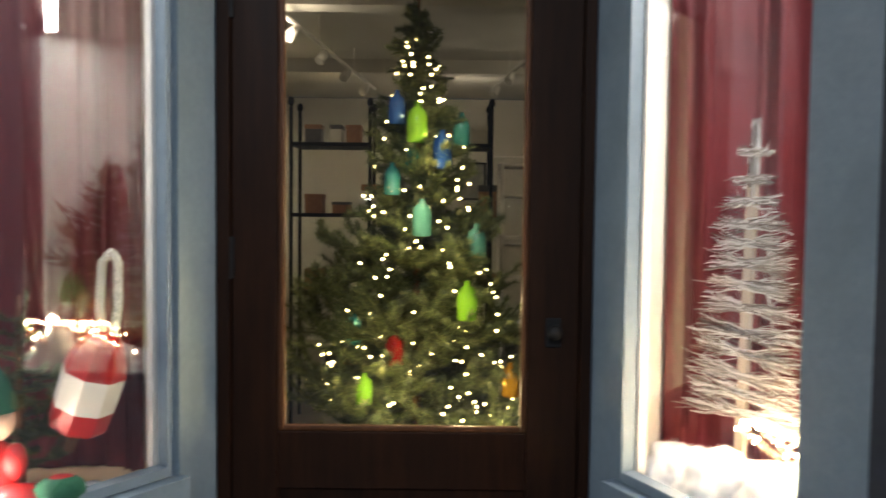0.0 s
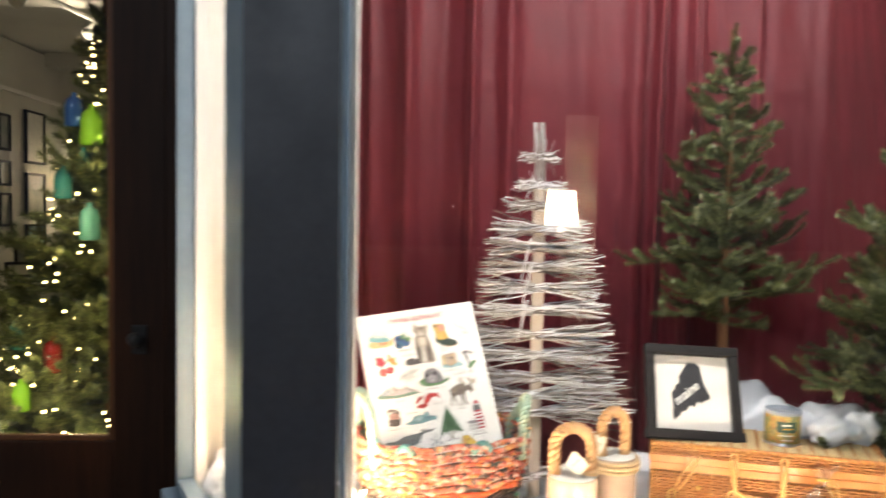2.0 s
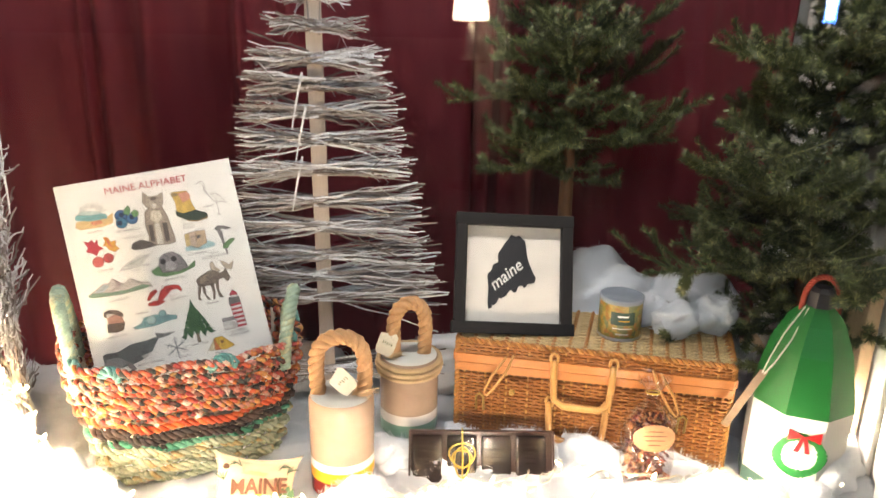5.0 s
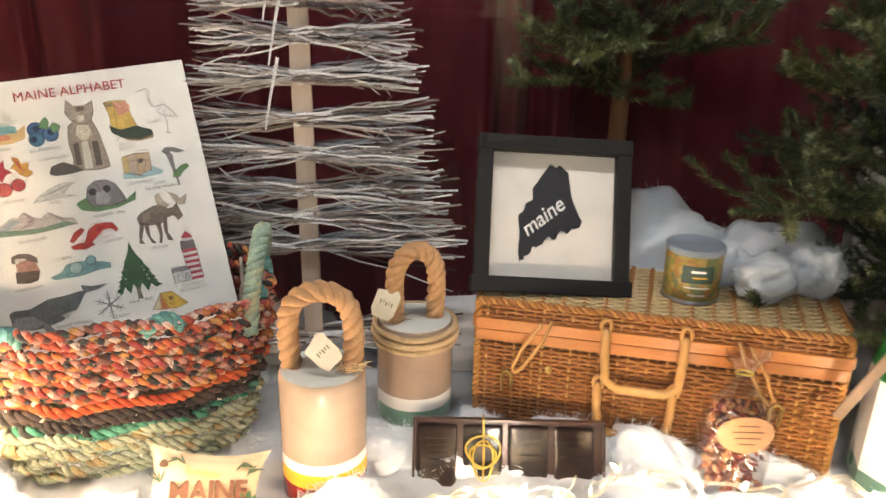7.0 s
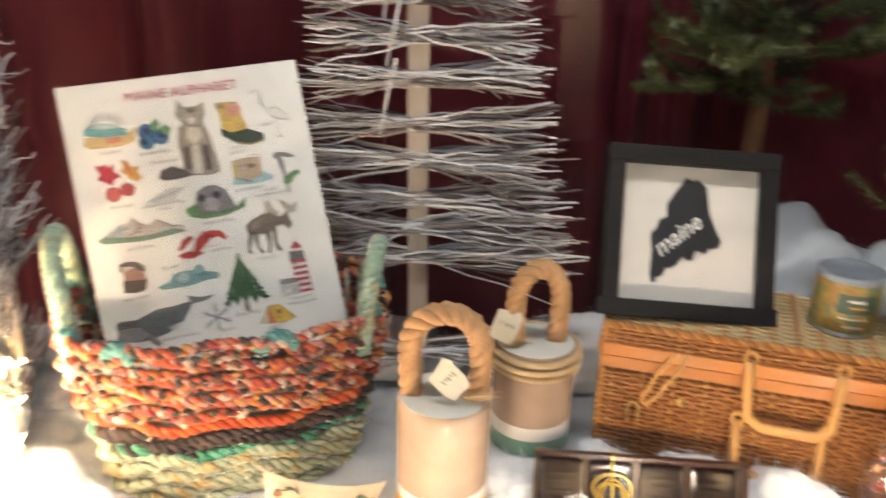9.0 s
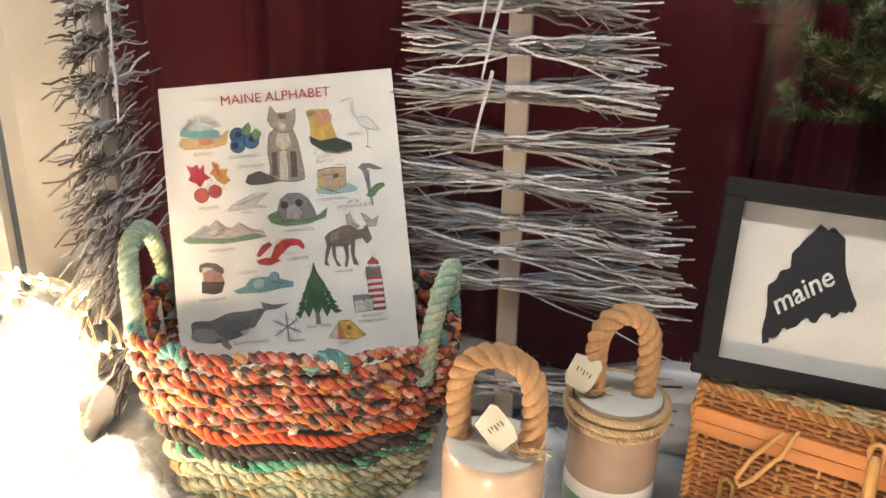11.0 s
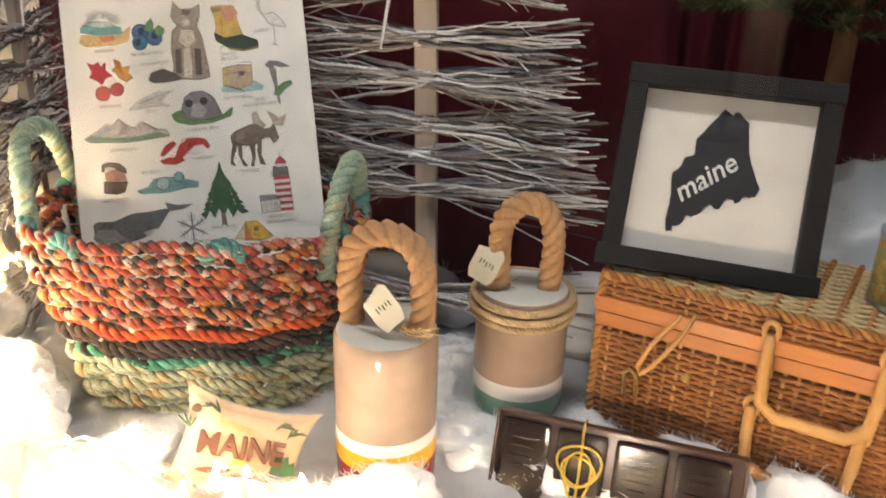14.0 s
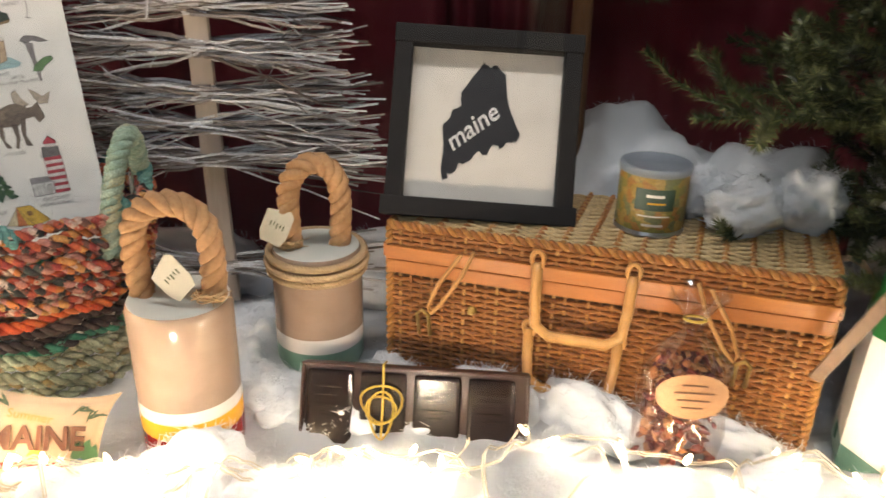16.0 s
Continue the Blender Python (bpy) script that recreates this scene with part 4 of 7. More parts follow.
    poly("boot_picture", [(0.624, 0.206), (0.668, 0.227), (0.732, 0.219), (0.795, 0.242), (0.798, 0.263), (0.741, 0.272), (0.68, 0.262), (0.628, 0.233)], (0.035, 0.055, 0.04))
    poly("boot_picture", [(0.678, 0.259), (0.741, 0.271), (0.799, 0.26), (0.796, 0.27), (0.736, 0.277), (0.676, 0.266)], (0.3, 0.2, 0.1), False)
    stroke("boot_lace", [(0.673, 0.181), (0.714, 0.18)], 0.0006, (0.09, 0.085, 0.085))
    stroke("boot_lace", [(0.681, 0.197), (0.723, 0.196)], 0.0006, (0.09, 0.085, 0.085))
    stroke("boot_lace", [(0.69, 0.212), (0.729, 0.212)], 0.0006, (0.09, 0.085, 0.085))
    stroke("boot_lace", [(0.66, 0.126), (0.656, 0.213)], 0.0006, (0.09, 0.085, 0.085))
    stroke("boot_lace", [(0.636, 0.271), (0.645, 0.256), (0.669, 0.252)], 0.0006, (0.09, 0.085, 0.085))
    poly("pale_picture", [(0.831, 0.161), (0.857, 0.154), (0.887, 0.165), (0.923, 0.208), (0.875, 0.201), (0.845, 0.186)], (0.7, 0.69, 0.66), False)
    stroke("grey_line", [(0.765, 0.099), (0.806, 0.089), (0.824, 0.1), (0.816, 0.134), (0.833, 0.161), (0.873, 0.156), (0.901, 0.178), (0.923, 0.208)], 0.0008, (0.16, 0.16, 0.16))
    stroke("grey_line", [(0.834, 0.165), (0.847, 0.188), (0.877, 0.201), (0.923, 0.208)], 0.0008, (0.16, 0.16, 0.16))
    stroke("grey_line", [(0.864, 0.193), (0.873, 0.221), (0.866, 0.26)], 0.0008, (0.16, 0.16, 0.16))
    stroke("grey_line", [(0.801, 0.094), (0.813, 0.112), (0.81, 0.137), (0.825, 0.163)], 0.0008, (0.16, 0.16, 0.16))
    stroke("grey_line", [(0.765, 0.099), (0.795, 0.093)], 0.0016, (0.2, 0.2, 0.2))
    stroke("grey_line", [(0.857, 0.259), (0.879, 0.265)], 0.0018, (0.14, 0.14, 0.14))
    poly("ice_picture", [(0.626, 0.388), (0.689, 0.381), (0.768, 0.374), (0.808, 0.396), (0.795, 0.408), (0.709, 0.411), (0.632, 0.405)], (0.36, 0.54, 0.57), False)
    poly("shack_picture", [(0.641, 0.327), (0.668, 0.323), (0.666, 0.38), (0.638, 0.383)], (0.64, 0.48, 0.22))
    poly("shack_picture", [(0.668, 0.323), (0.704, 0.32), (0.696, 0.4), (0.665, 0.381)], (0.62, 0.48, 0.37))
    poly("shack_picture", [(0.704, 0.32), (0.762, 0.324), (0.759, 0.383), (0.698, 0.4)], (0.56, 0.41, 0.27))
    poly("shack_window", [(0.708, 0.342), (0.73, 0.341), (0.729, 0.356), (0.707, 0.357)], (0.14, 0.12, 0.12), False)
    stroke("shack_line", [(0.64, 0.329), (0.704, 0.318), (0.764, 0.324)], 0.0006, (0.09, 0.085, 0.085))
    stroke("shack_line", [(0.642, 0.347), (0.703, 0.343), (0.763, 0.351)], 0.0006, (0.09, 0.085, 0.085))
    stroke("shack_line", [(0.739, 0.323), (0.733, 0.391)], 0.0006, (0.09, 0.085, 0.085))
    stroke("shack_line", [(0.709, 0.312), (0.736, 0.311), (0.763, 0.315), (0.763, 0.324)], 0.0006, (0.09, 0.085, 0.085))
    stroke("shack_line", [(0.649, 0.385), (0.725, 0.407)], 0.0014, (0.09, 0.085, 0.085))
    poly("flower_picture", [(0.819, 0.328), (0.838, 0.315), (0.876, 0.32), (0.918, 0.339), (0.882, 0.34), (0.861, 0.332), (0.84, 0.343)], (0.22, 0.2, 0.2))
    poly("flower_picture", [(0.833, 0.337), (0.862, 0.344), (0.861, 0.381), (0.867, 0.456), (0.859, 0.459), (0.845, 0.386)], (0.25, 0.23, 0.23))
    poly("flower_picture", [(0.851, 0.411), (0.887, 0.39), (0.915, 0.387), (0.922, 0.398), (0.89, 0.414), (0.875, 0.429), (0.844, 0.427)], (0.15, 0.29, 0.12))
    poly("grass_picture", [(0.412, 0.462), (0.456, 0.447), (0.491, 0.48), (0.611, 0.483), (0.669, 0.453), (0.661, 0.484), (0.581, 0.502), (0.488, 0.503), (0.428, 0.488)], (0.14, 0.27, 0.12), False)
    poly("grey_picture", [(0.46, 0.447), (0.475, 0.411), (0.508, 0.394), (0.555, 0.395), (0.591, 0.417), (0.612, 0.455), (0.621, 0.48), (0.56, 0.488), (0.475, 0.481)], (0.24, 0.22, 0.23))
    poly("pale_patch", [(0.504, 0.435), (0.535, 0.434), (0.563, 0.458), (0.545, 0.48), (0.491, 0.476)], (0.42, 0.4, 0.41), False)
    disc("dark_patch", 0.489, 0.431, 0.00328, (0.05, 0.045, 0.05))
    disc("dark_patch", 0.551, 0.427, 0.00328, (0.05, 0.045, 0.05))
    poly("hill_picture", [(0.052, 0.514), (0.108, 0.491), (0.148, 0.472), (0.171, 0.477), (0.198, 0.458), (0.232, 0.482), (0.254, 0.49), (0.29, 0.474), (0.342, 0.5), (0.383, 0.506), (0.4, 0.532), (0.303, 0.533), (0.21, 0.539), (0.112, 0.528)], (0.54, 0.48, 0.46))
    poly("hill_shade", [(0.087, 0.508), (0.148, 0.477), (0.173, 0.49), (0.128, 0.514)], (0.36, 0.41, 0.45), False)
    poly("hill_shade", [(0.199, 0.461), (0.231, 0.485), (0.225, 0.509), (0.182, 0.518), (0.208, 0.486)], (0.42, 0.34, 0.32), False)
    poly("hill_shade", [(0.292, 0.477), (0.341, 0.501), (0.383, 0.512), (0.336, 0.511)], (0.4, 0.36, 0.35), False)
    poly("hill_foot", [(0.051, 0.518), (0.076, 0.507), (0.174, 0.52), (0.266, 0.523), (0.352, 0.513), (0.398, 0.529), (0.349, 0.535), (0.225, 0.54), (0.073, 0.529)], (0.19, 0.29, 0.21), False)
    stroke("hill_line", [(0.198, 0.458), (0.23, 0.488), (0.166, 0.52)], 0.0006, (0.09, 0.085, 0.085))
    stroke("hill_line", [(0.29, 0.474), (0.341, 0.503), (0.383, 0.512)], 0.0006, (0.09, 0.085, 0.085))
    stroke("hill_line", [(0.254, 0.491), (0.23, 0.5)], 0.0006, (0.09, 0.085, 0.085))
    poly("sweet_picture", [(0.113, 0.604), (0.142, 0.598), (0.18, 0.604), (0.205, 0.621), (0.207, 0.638), (0.163, 0.636), (0.163, 0.619), (0.133, 0.612), (0.121, 0.628), (0.11, 0.627)], (0.17, 0.13, 0.115))
    poly("sweet_picture", [(0.122, 0.614), (0.16, 0.616), (0.161, 0.635), (0.122, 0.63)], (0.6, 0.55, 0.5), False)
    poly("sweet_picture", [(0.12, 0.631), (0.163, 0.622), (0.201, 0.638), (0.21, 0.67), (0.124, 0.663)], (0.4, 0.22, 0.18), False)
    poly("sweet_picture", [(0.117, 0.66), (0.208, 0.668), (0.193, 0.699), (0.162, 0.704), (0.113, 0.696)], (0.1, 0.075, 0.065))
    poly("wave_picture", [(0.246, 0.699), (0.294, 0.689), (0.319, 0.666), (0.366, 0.663), (0.411, 0.668), (0.494, 0.688), (0.49, 0.706), (0.438, 0.706), (0.375, 0.714), (0.268, 0.711)], (0.18, 0.34, 0.36))
    disc("wave_curl", 0.352, 0.684, 0.00635, (0.36, 0.5, 0.52))
    disc("wave_curl", 0.419, 0.667, 0.00492, (0.24, 0.42, 0.44))
    stroke("wave_line", [(0.305, 0.659), (0.315, 0.672)], 0.0007, (0.12, 0.2, 0.22))
    stroke("wave_line", [(0.336, 0.653), (0.343, 0.663)], 0.0007, (0.12, 0.2, 0.22))
    stroke("wave_line", [(0.352, 0.648), (0.353, 0.657)], 0.0007, (0.12, 0.2, 0.22))
    stroke("wave_line", [(0.249, 0.707), (0.3, 0.7), (0.359, 0.719)], 0.0007, (0.12, 0.2, 0.22))
    stroke("wave_line", [(0.395, 0.679), (0.485, 0.695)], 0.0007, (0.12, 0.2, 0.22))
    poly("slate_picture", [(0.056, 0.795), (0.076, 0.787), (0.137, 0.792), (0.215, 0.771), (0.292, 0.771), (0.346, 0.766), (0.367, 0.772), (0.317, 0.825), (0.252, 0.853), (0.19, 0.863), (0.136, 0.865), (0.062, 0.844)], (0.14, 0.155, 0.16))
    poly("slate_picture", [(0.051, 0.84), (0.073, 0.812), (0.142, 0.817), (0.178, 0.85), (0.136, 0.865), (0.069, 0.854)], (0.27, 0.27, 0.27))
    poly("slate_picture", [(0.356, 0.746), (0.401, 0.758), (0.464, 0.759), (0.423, 0.772), (0.365, 0.775)], (0.19, 0.19, 0.19))
    poly("slate_picture", [(0.166, 0.837), (0.191, 0.851), (0.215, 0.883), (0.202, 0.891), (0.177, 0.874)], (0.25, 0.23, 0.23))
    poly("pale_patch", [(0.254, 0.835), (0.313, 0.826), (0.272, 0.853)], (0.56, 0.54, 0.51), False)
    poly("slate_picture", [(0.06, 0.795), (0.084, 0.788), (0.136, 0.795), (0.142, 0.811), (0.074, 0.808)], (0.12, 0.12, 0.12), False)
    poly("red_picture", [(0.355, 0.588), (0.377, 0.561), (0.409, 0.55), (0.42, 0.561), (0.392, 0.579), (0.366, 0.595)], (0.46, 0.045, 0.035))
    poly("red_picture", [(0.353, 0.608), (0.388, 0.601), (0.434, 0.605), (0.45, 0.615), (0.408, 0.626), (0.363, 0.62)], (0.5, 0.05, 0.04))
    poly("red_picture", [(0.435, 0.565), (0.468, 0.546), (0.507, 0.545), (0.541, 0.552), (0.557, 0.575), (0.548, 0.585), (0.531, 0.569), (0.496, 0.57), (0.462, 0.592), (0.425, 0.617), (0.408, 0.611)], (0.5, 0.05, 0.04))
    poly("red_patch", [(0.47, 0.559), (0.505, 0.555), (0.508, 0.562), (0.472, 0.574)], (0.3, 0.02, 0.02), False)
    stroke("red_line", [(0.462, 0.592), (0.497, 0.598), (0.528, 0.591)], 0.0007, (0.25, 0.1, 0.08))
    stroke("red_line", [(0.435, 0.562), (0.452, 0.545), (0.496, 0.539)], 0.0007, (0.25, 0.1, 0.08))
    stroke("red_line", [(0.415, 0.6), (0.397, 0.593)], 0.0007, (0.25, 0.1, 0.08))
    stroke("red_line", [(0.479, 0.582), (0.493, 0.591)], 0.0007, (0.25, 0.1, 0.08))
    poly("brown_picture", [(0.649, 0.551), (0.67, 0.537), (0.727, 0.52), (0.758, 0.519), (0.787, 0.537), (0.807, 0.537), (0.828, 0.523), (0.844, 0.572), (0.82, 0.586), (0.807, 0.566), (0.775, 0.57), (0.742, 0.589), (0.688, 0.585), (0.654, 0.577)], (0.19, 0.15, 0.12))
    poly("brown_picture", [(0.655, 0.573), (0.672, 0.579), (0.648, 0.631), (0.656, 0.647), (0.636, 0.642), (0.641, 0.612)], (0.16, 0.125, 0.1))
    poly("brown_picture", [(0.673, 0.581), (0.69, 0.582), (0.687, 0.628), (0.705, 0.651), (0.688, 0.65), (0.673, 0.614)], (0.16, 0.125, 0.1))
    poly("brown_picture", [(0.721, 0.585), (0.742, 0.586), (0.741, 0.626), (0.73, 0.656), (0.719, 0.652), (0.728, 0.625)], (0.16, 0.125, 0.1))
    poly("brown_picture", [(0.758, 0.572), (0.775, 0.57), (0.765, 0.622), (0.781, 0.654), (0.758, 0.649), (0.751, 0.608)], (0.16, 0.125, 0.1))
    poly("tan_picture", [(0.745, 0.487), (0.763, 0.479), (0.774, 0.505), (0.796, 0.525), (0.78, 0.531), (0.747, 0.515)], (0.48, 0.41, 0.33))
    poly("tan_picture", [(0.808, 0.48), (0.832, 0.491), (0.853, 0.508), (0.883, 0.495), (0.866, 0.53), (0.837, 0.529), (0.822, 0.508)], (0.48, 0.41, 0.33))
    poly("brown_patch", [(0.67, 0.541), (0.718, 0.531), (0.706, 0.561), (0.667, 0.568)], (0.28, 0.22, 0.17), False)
    poly("tower_picture", [(0.809, 0.665), (0.866, 0.668), (0.867, 0.698), (0.807, 0.697)], (0.13, 0.13, 0.13))
    poly("tower_picture", [(0.825, 0.653), (0.857, 0.655), (0.855, 0.668), (0.824, 0.666)], (0.62, 0.6, 0.58))
    poly("tower_picture", [(0.819, 0.65), (0.839, 0.633), (0.861, 0.649), (0.861, 0.657), (0.82, 0.655)], (0.42, 0.05, 0.07))
    poly("tower_stripe", [(0.807, 0.698), (0.872, 0.698), (0.873, 0.709), (0.808, 0.708)], (0.44, 0.05, 0.07), False)
    poly("tower_stripe", [(0.808, 0.708), (0.873, 0.709), (0.873, 0.719), (0.808, 0.719)], (0.72, 0.68, 0.65), False)
    poly("tower_stripe", [(0.808, 0.719), (0.873, 0.719), (0.873, 0.729), (0.808, 0.729)], (0.44, 0.05, 0.07), False)
    poly("tower_stripe", [(0.808, 0.729), (0.873, 0.729), (0.874, 0.74), (0.809, 0.739)], (0.72, 0.68, 0.65), False)
    poly("tower_stripe", [(0.809, 0.739), (0.874, 0.74), (0.874, 0.75), (0.809, 0.75)], (0.44, 0.05, 0.07), False)
    poly("tower_stripe", [(0.809, 0.75), (0.874, 0.75), (0.875, 0.76), (0.809, 0.76)], (0.72, 0.68, 0.65), False)
    poly("tower_stripe", [(0.809, 0.76), (0.875, 0.76), (0.875, 0.771), (0.81, 0.77)], (0.44, 0.05, 0.07), False)
    poly("tower_stripe", [(0.81, 0.77), (0.875, 0.771), (0.875, 0.781), (0.81, 0.781)], (0.72, 0.68, 0.65), False)
    poly("tower_stripe", [(0.81, 0.781), (0.875, 0.781), (0.876, 0.791), (0.81, 0.791)], (0.44, 0.05, 0.07), False)
    poly("tower_stripe", [(0.81, 0.791), (0.876, 0.791), (0.876, 0.802), (0.81, 0.801)], (0.72, 0.68, 0.65), False)
    poly("tower_stripe", [(0.81, 0.801), (0.876, 0.802), (0.877, 0.812), (0.811, 0.812)], (0.44, 0.05, 0.07), False)
    stroke("tower_line", [(0.807, 0.697), (0.812, 0.811)], 0.0007, (0.09, 0.085, 0.085))
    stroke("tower_line", [(0.872, 0.698), (0.877, 0.812)], 0.0007, (0.09, 0.085, 0.085))
    stroke("tower_line", [(0.84, 0.633), (0.841, 0.61)], 0.0007, (0.09, 0.085, 0.085))
    stroke("tower_line", [(0.85, 0.634), (0.855, 0.607)], 0.0007, (0.09, 0.085, 0.085))
    stroke("tower_line", [(0.801, 0.68), (0.799, 0.695), (0.81, 0.699)], 0.0007, (0.09, 0.085, 0.085))
    stroke("tower_line", [(0.879, 0.683), (0.877, 0.697)], 0.0007, (0.09, 0.085, 0.085))
    poly("house_picture", [(0.745, 0.77), (0.798, 0.769), (0.822, 0.777), (0.821, 0.811), (0.746, 0.812)], (0.62, 0.61, 0.59))
    poly("house_picture", [(0.744, 0.755), (0.804, 0.756), (0.822, 0.777), (0.801, 0.772), (0.745, 0.773)], (0.3, 0.29, 0.3))
    poly("house_picture", [(0.798, 0.784), (0.812, 0.783), (0.811, 0.809), (0.797, 0.81)], (0.5, 0.48, 0.46))
    stroke("house_line", [(0.788, 0.771), (0.787, 0.812)], 0.0006, (0.09, 0.085, 0.085))
    stroke("house_line", [(0.762, 0.778), (0.762, 0.812)], 0.0006, (0.09, 0.085, 0.085))
    poly("tent_picture", [(0.67, 0.836), (0.72, 0.836), (0.78, 0.889), (0.724, 0.9), (0.69, 0.893)], (0.68, 0.44, 0.07))
    poly("tent_picture", [(0.67, 0.838), (0.696, 0.895), (0.663, 0.893)], (0.6, 0.19, 0.07))
    poly("tent_picture", [(0.627, 0.887), (0.667, 0.842), (0.662, 0.892)], (0.7, 0.62, 0.42))
    poly("tent_picture", [(0.701, 0.853), (0.722, 0.852), (0.725, 0.867), (0.705, 0.868)], (0.3, 0.16, 0.05), False)
    stroke("tent_line", [(0.67, 0.838), (0.619, 0.892)], 0.0007, (0.09, 0.085, 0.085))
    stroke("tent_line", [(0.67, 0.838), (0.724, 0.901)], 0.0007, (0.09, 0.085, 0.085))
    stroke("tent_line", [(0.768, 0.885), (0.783, 0.891)], 0.0007, (0.09, 0.085, 0.085))
    rnd = random.Random(14)
    for k in range(30):
        a = 0.12 + 2.9 * k / 29
        r0, r1 = rnd.uniform(0.4, 0.65), rnd.uniform(0.72, 1.0)
        stroke("spray_line", [(0.163 + 0.092 * r * math.cos(a), 0.152 - 0.062 * r * math.sin(a)) for r in (r0, r1)], 0.0008, (0.16, 0.15, 0.15))
    # the pine: layers of ragged boughs from the foot up
    for k in range(9):
        f = k / 8
        wide, v0 = 0.080 * (1 - f) ** 0.85 + 0.012, 0.796 - 0.126 * f
        pts = [(0.588 - wide, v0)] + [(0.588 + wide * (j / 5 - 1), v0 + (0.016 if j % 2 else -0.010) + rnd.uniform(-0.005, 0.005)) for j in range(1, 10)] + [(0.588 + wide * 1.1, v0 + 0.006), (0.588 + wide * 0.40, v0 - 0.026), (0.590, v0 - 0.038), (0.588 - wide * 0.40, v0 - 0.026)]
        poly("pine_picture", pts, (0.040 + 0.02 * (k % 2), 0.105 + 0.03 * (k % 2), 0.050), k % 2 == 0)
    poly("pine_trunk", [(0.578, 0.795), (0.592, 0.795), (0.596, 0.835), (0.578, 0.835)], (0.24, 0.19, 0.14))
    for k in range(3):
        a = k * math.pi / 3 + 0.5
        du, dv = 0.0175 * math.cos(a) / w, 0.0175 * math.sin(a) / h
        stroke("snowflake_picture", [(0.455 - du, 0.836 - dv), (0.455, 0.836), (0.455 + du, 0.836 + dv)], 0.0019, (0.22, 0.23, 0.25))
        for s in (-1, 1):
            for r, q in ((0.62, 0.30), (0.40, 0.24)):
                for turn in (-0.9, 0.9):
                    b = a + turn
                    cu, cv = 0.455 + s * du * r, 0.836 + s * dv * r
                    stroke("snowflake_picture", [(cu, cv), (cu + s * 0.0175 * q * math.cos(b) / w, cv + s * 0.0175 * q * math.sin(b) / h)], 0.0013, (0.25, 0.26, 0.28))
    for s, u, v in (("ACADIA", 0.165, 0.234), ("BLUEBERRIES", 0.34, 0.255), ("COON CAT", 0.365, 0.29), ("FOLIAGE", 0.171, 0.416), ("GULL", 0.332, 0.443), ("EGRET", 0.818, 0.214),
                    ("DUCK", 0.676, 0.28), ("BOOTS", 0.677, 0.296), ("ICE FISHING", 0.695, 0.426), ("JACK", 0.783, 0.44), ("IN THE PULPIT", 0.783, 0.456), ("HARBOR SEAL", 0.539, 0.519),
                    ("KATAHDIN", 0.209, 0.561), ("LOBSTER", 0.526, 0.613), ("MOOSE", 0.715, 0.671), ("NEEDHAMS", 0.152, 0.722), ("OCEAN", 0.308, 0.643), ("PINE TREE", 0.586, 0.845),
                    ("QUODDY", 0.82, 0.827), ("HEAD LIGHT", 0.82, 0.844), ("RIGHT WHALE", 0.297, 0.875), ("SNOW", 0.492, 0.884), ("TENT", 0.684, 0.91)):
        words(s, u, v, 0.0051, M["grey_ink"], 1.15)
    sleeve = part("sleeve", box(bmesh.new(), (-0.003, -0.003, 0.0012), (w + 0.003, h + 0.003, 0.0015)), M["sleeve"], p, "clear plastic sleeve")
    sleeve.visible_shadow = False
    return p


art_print()


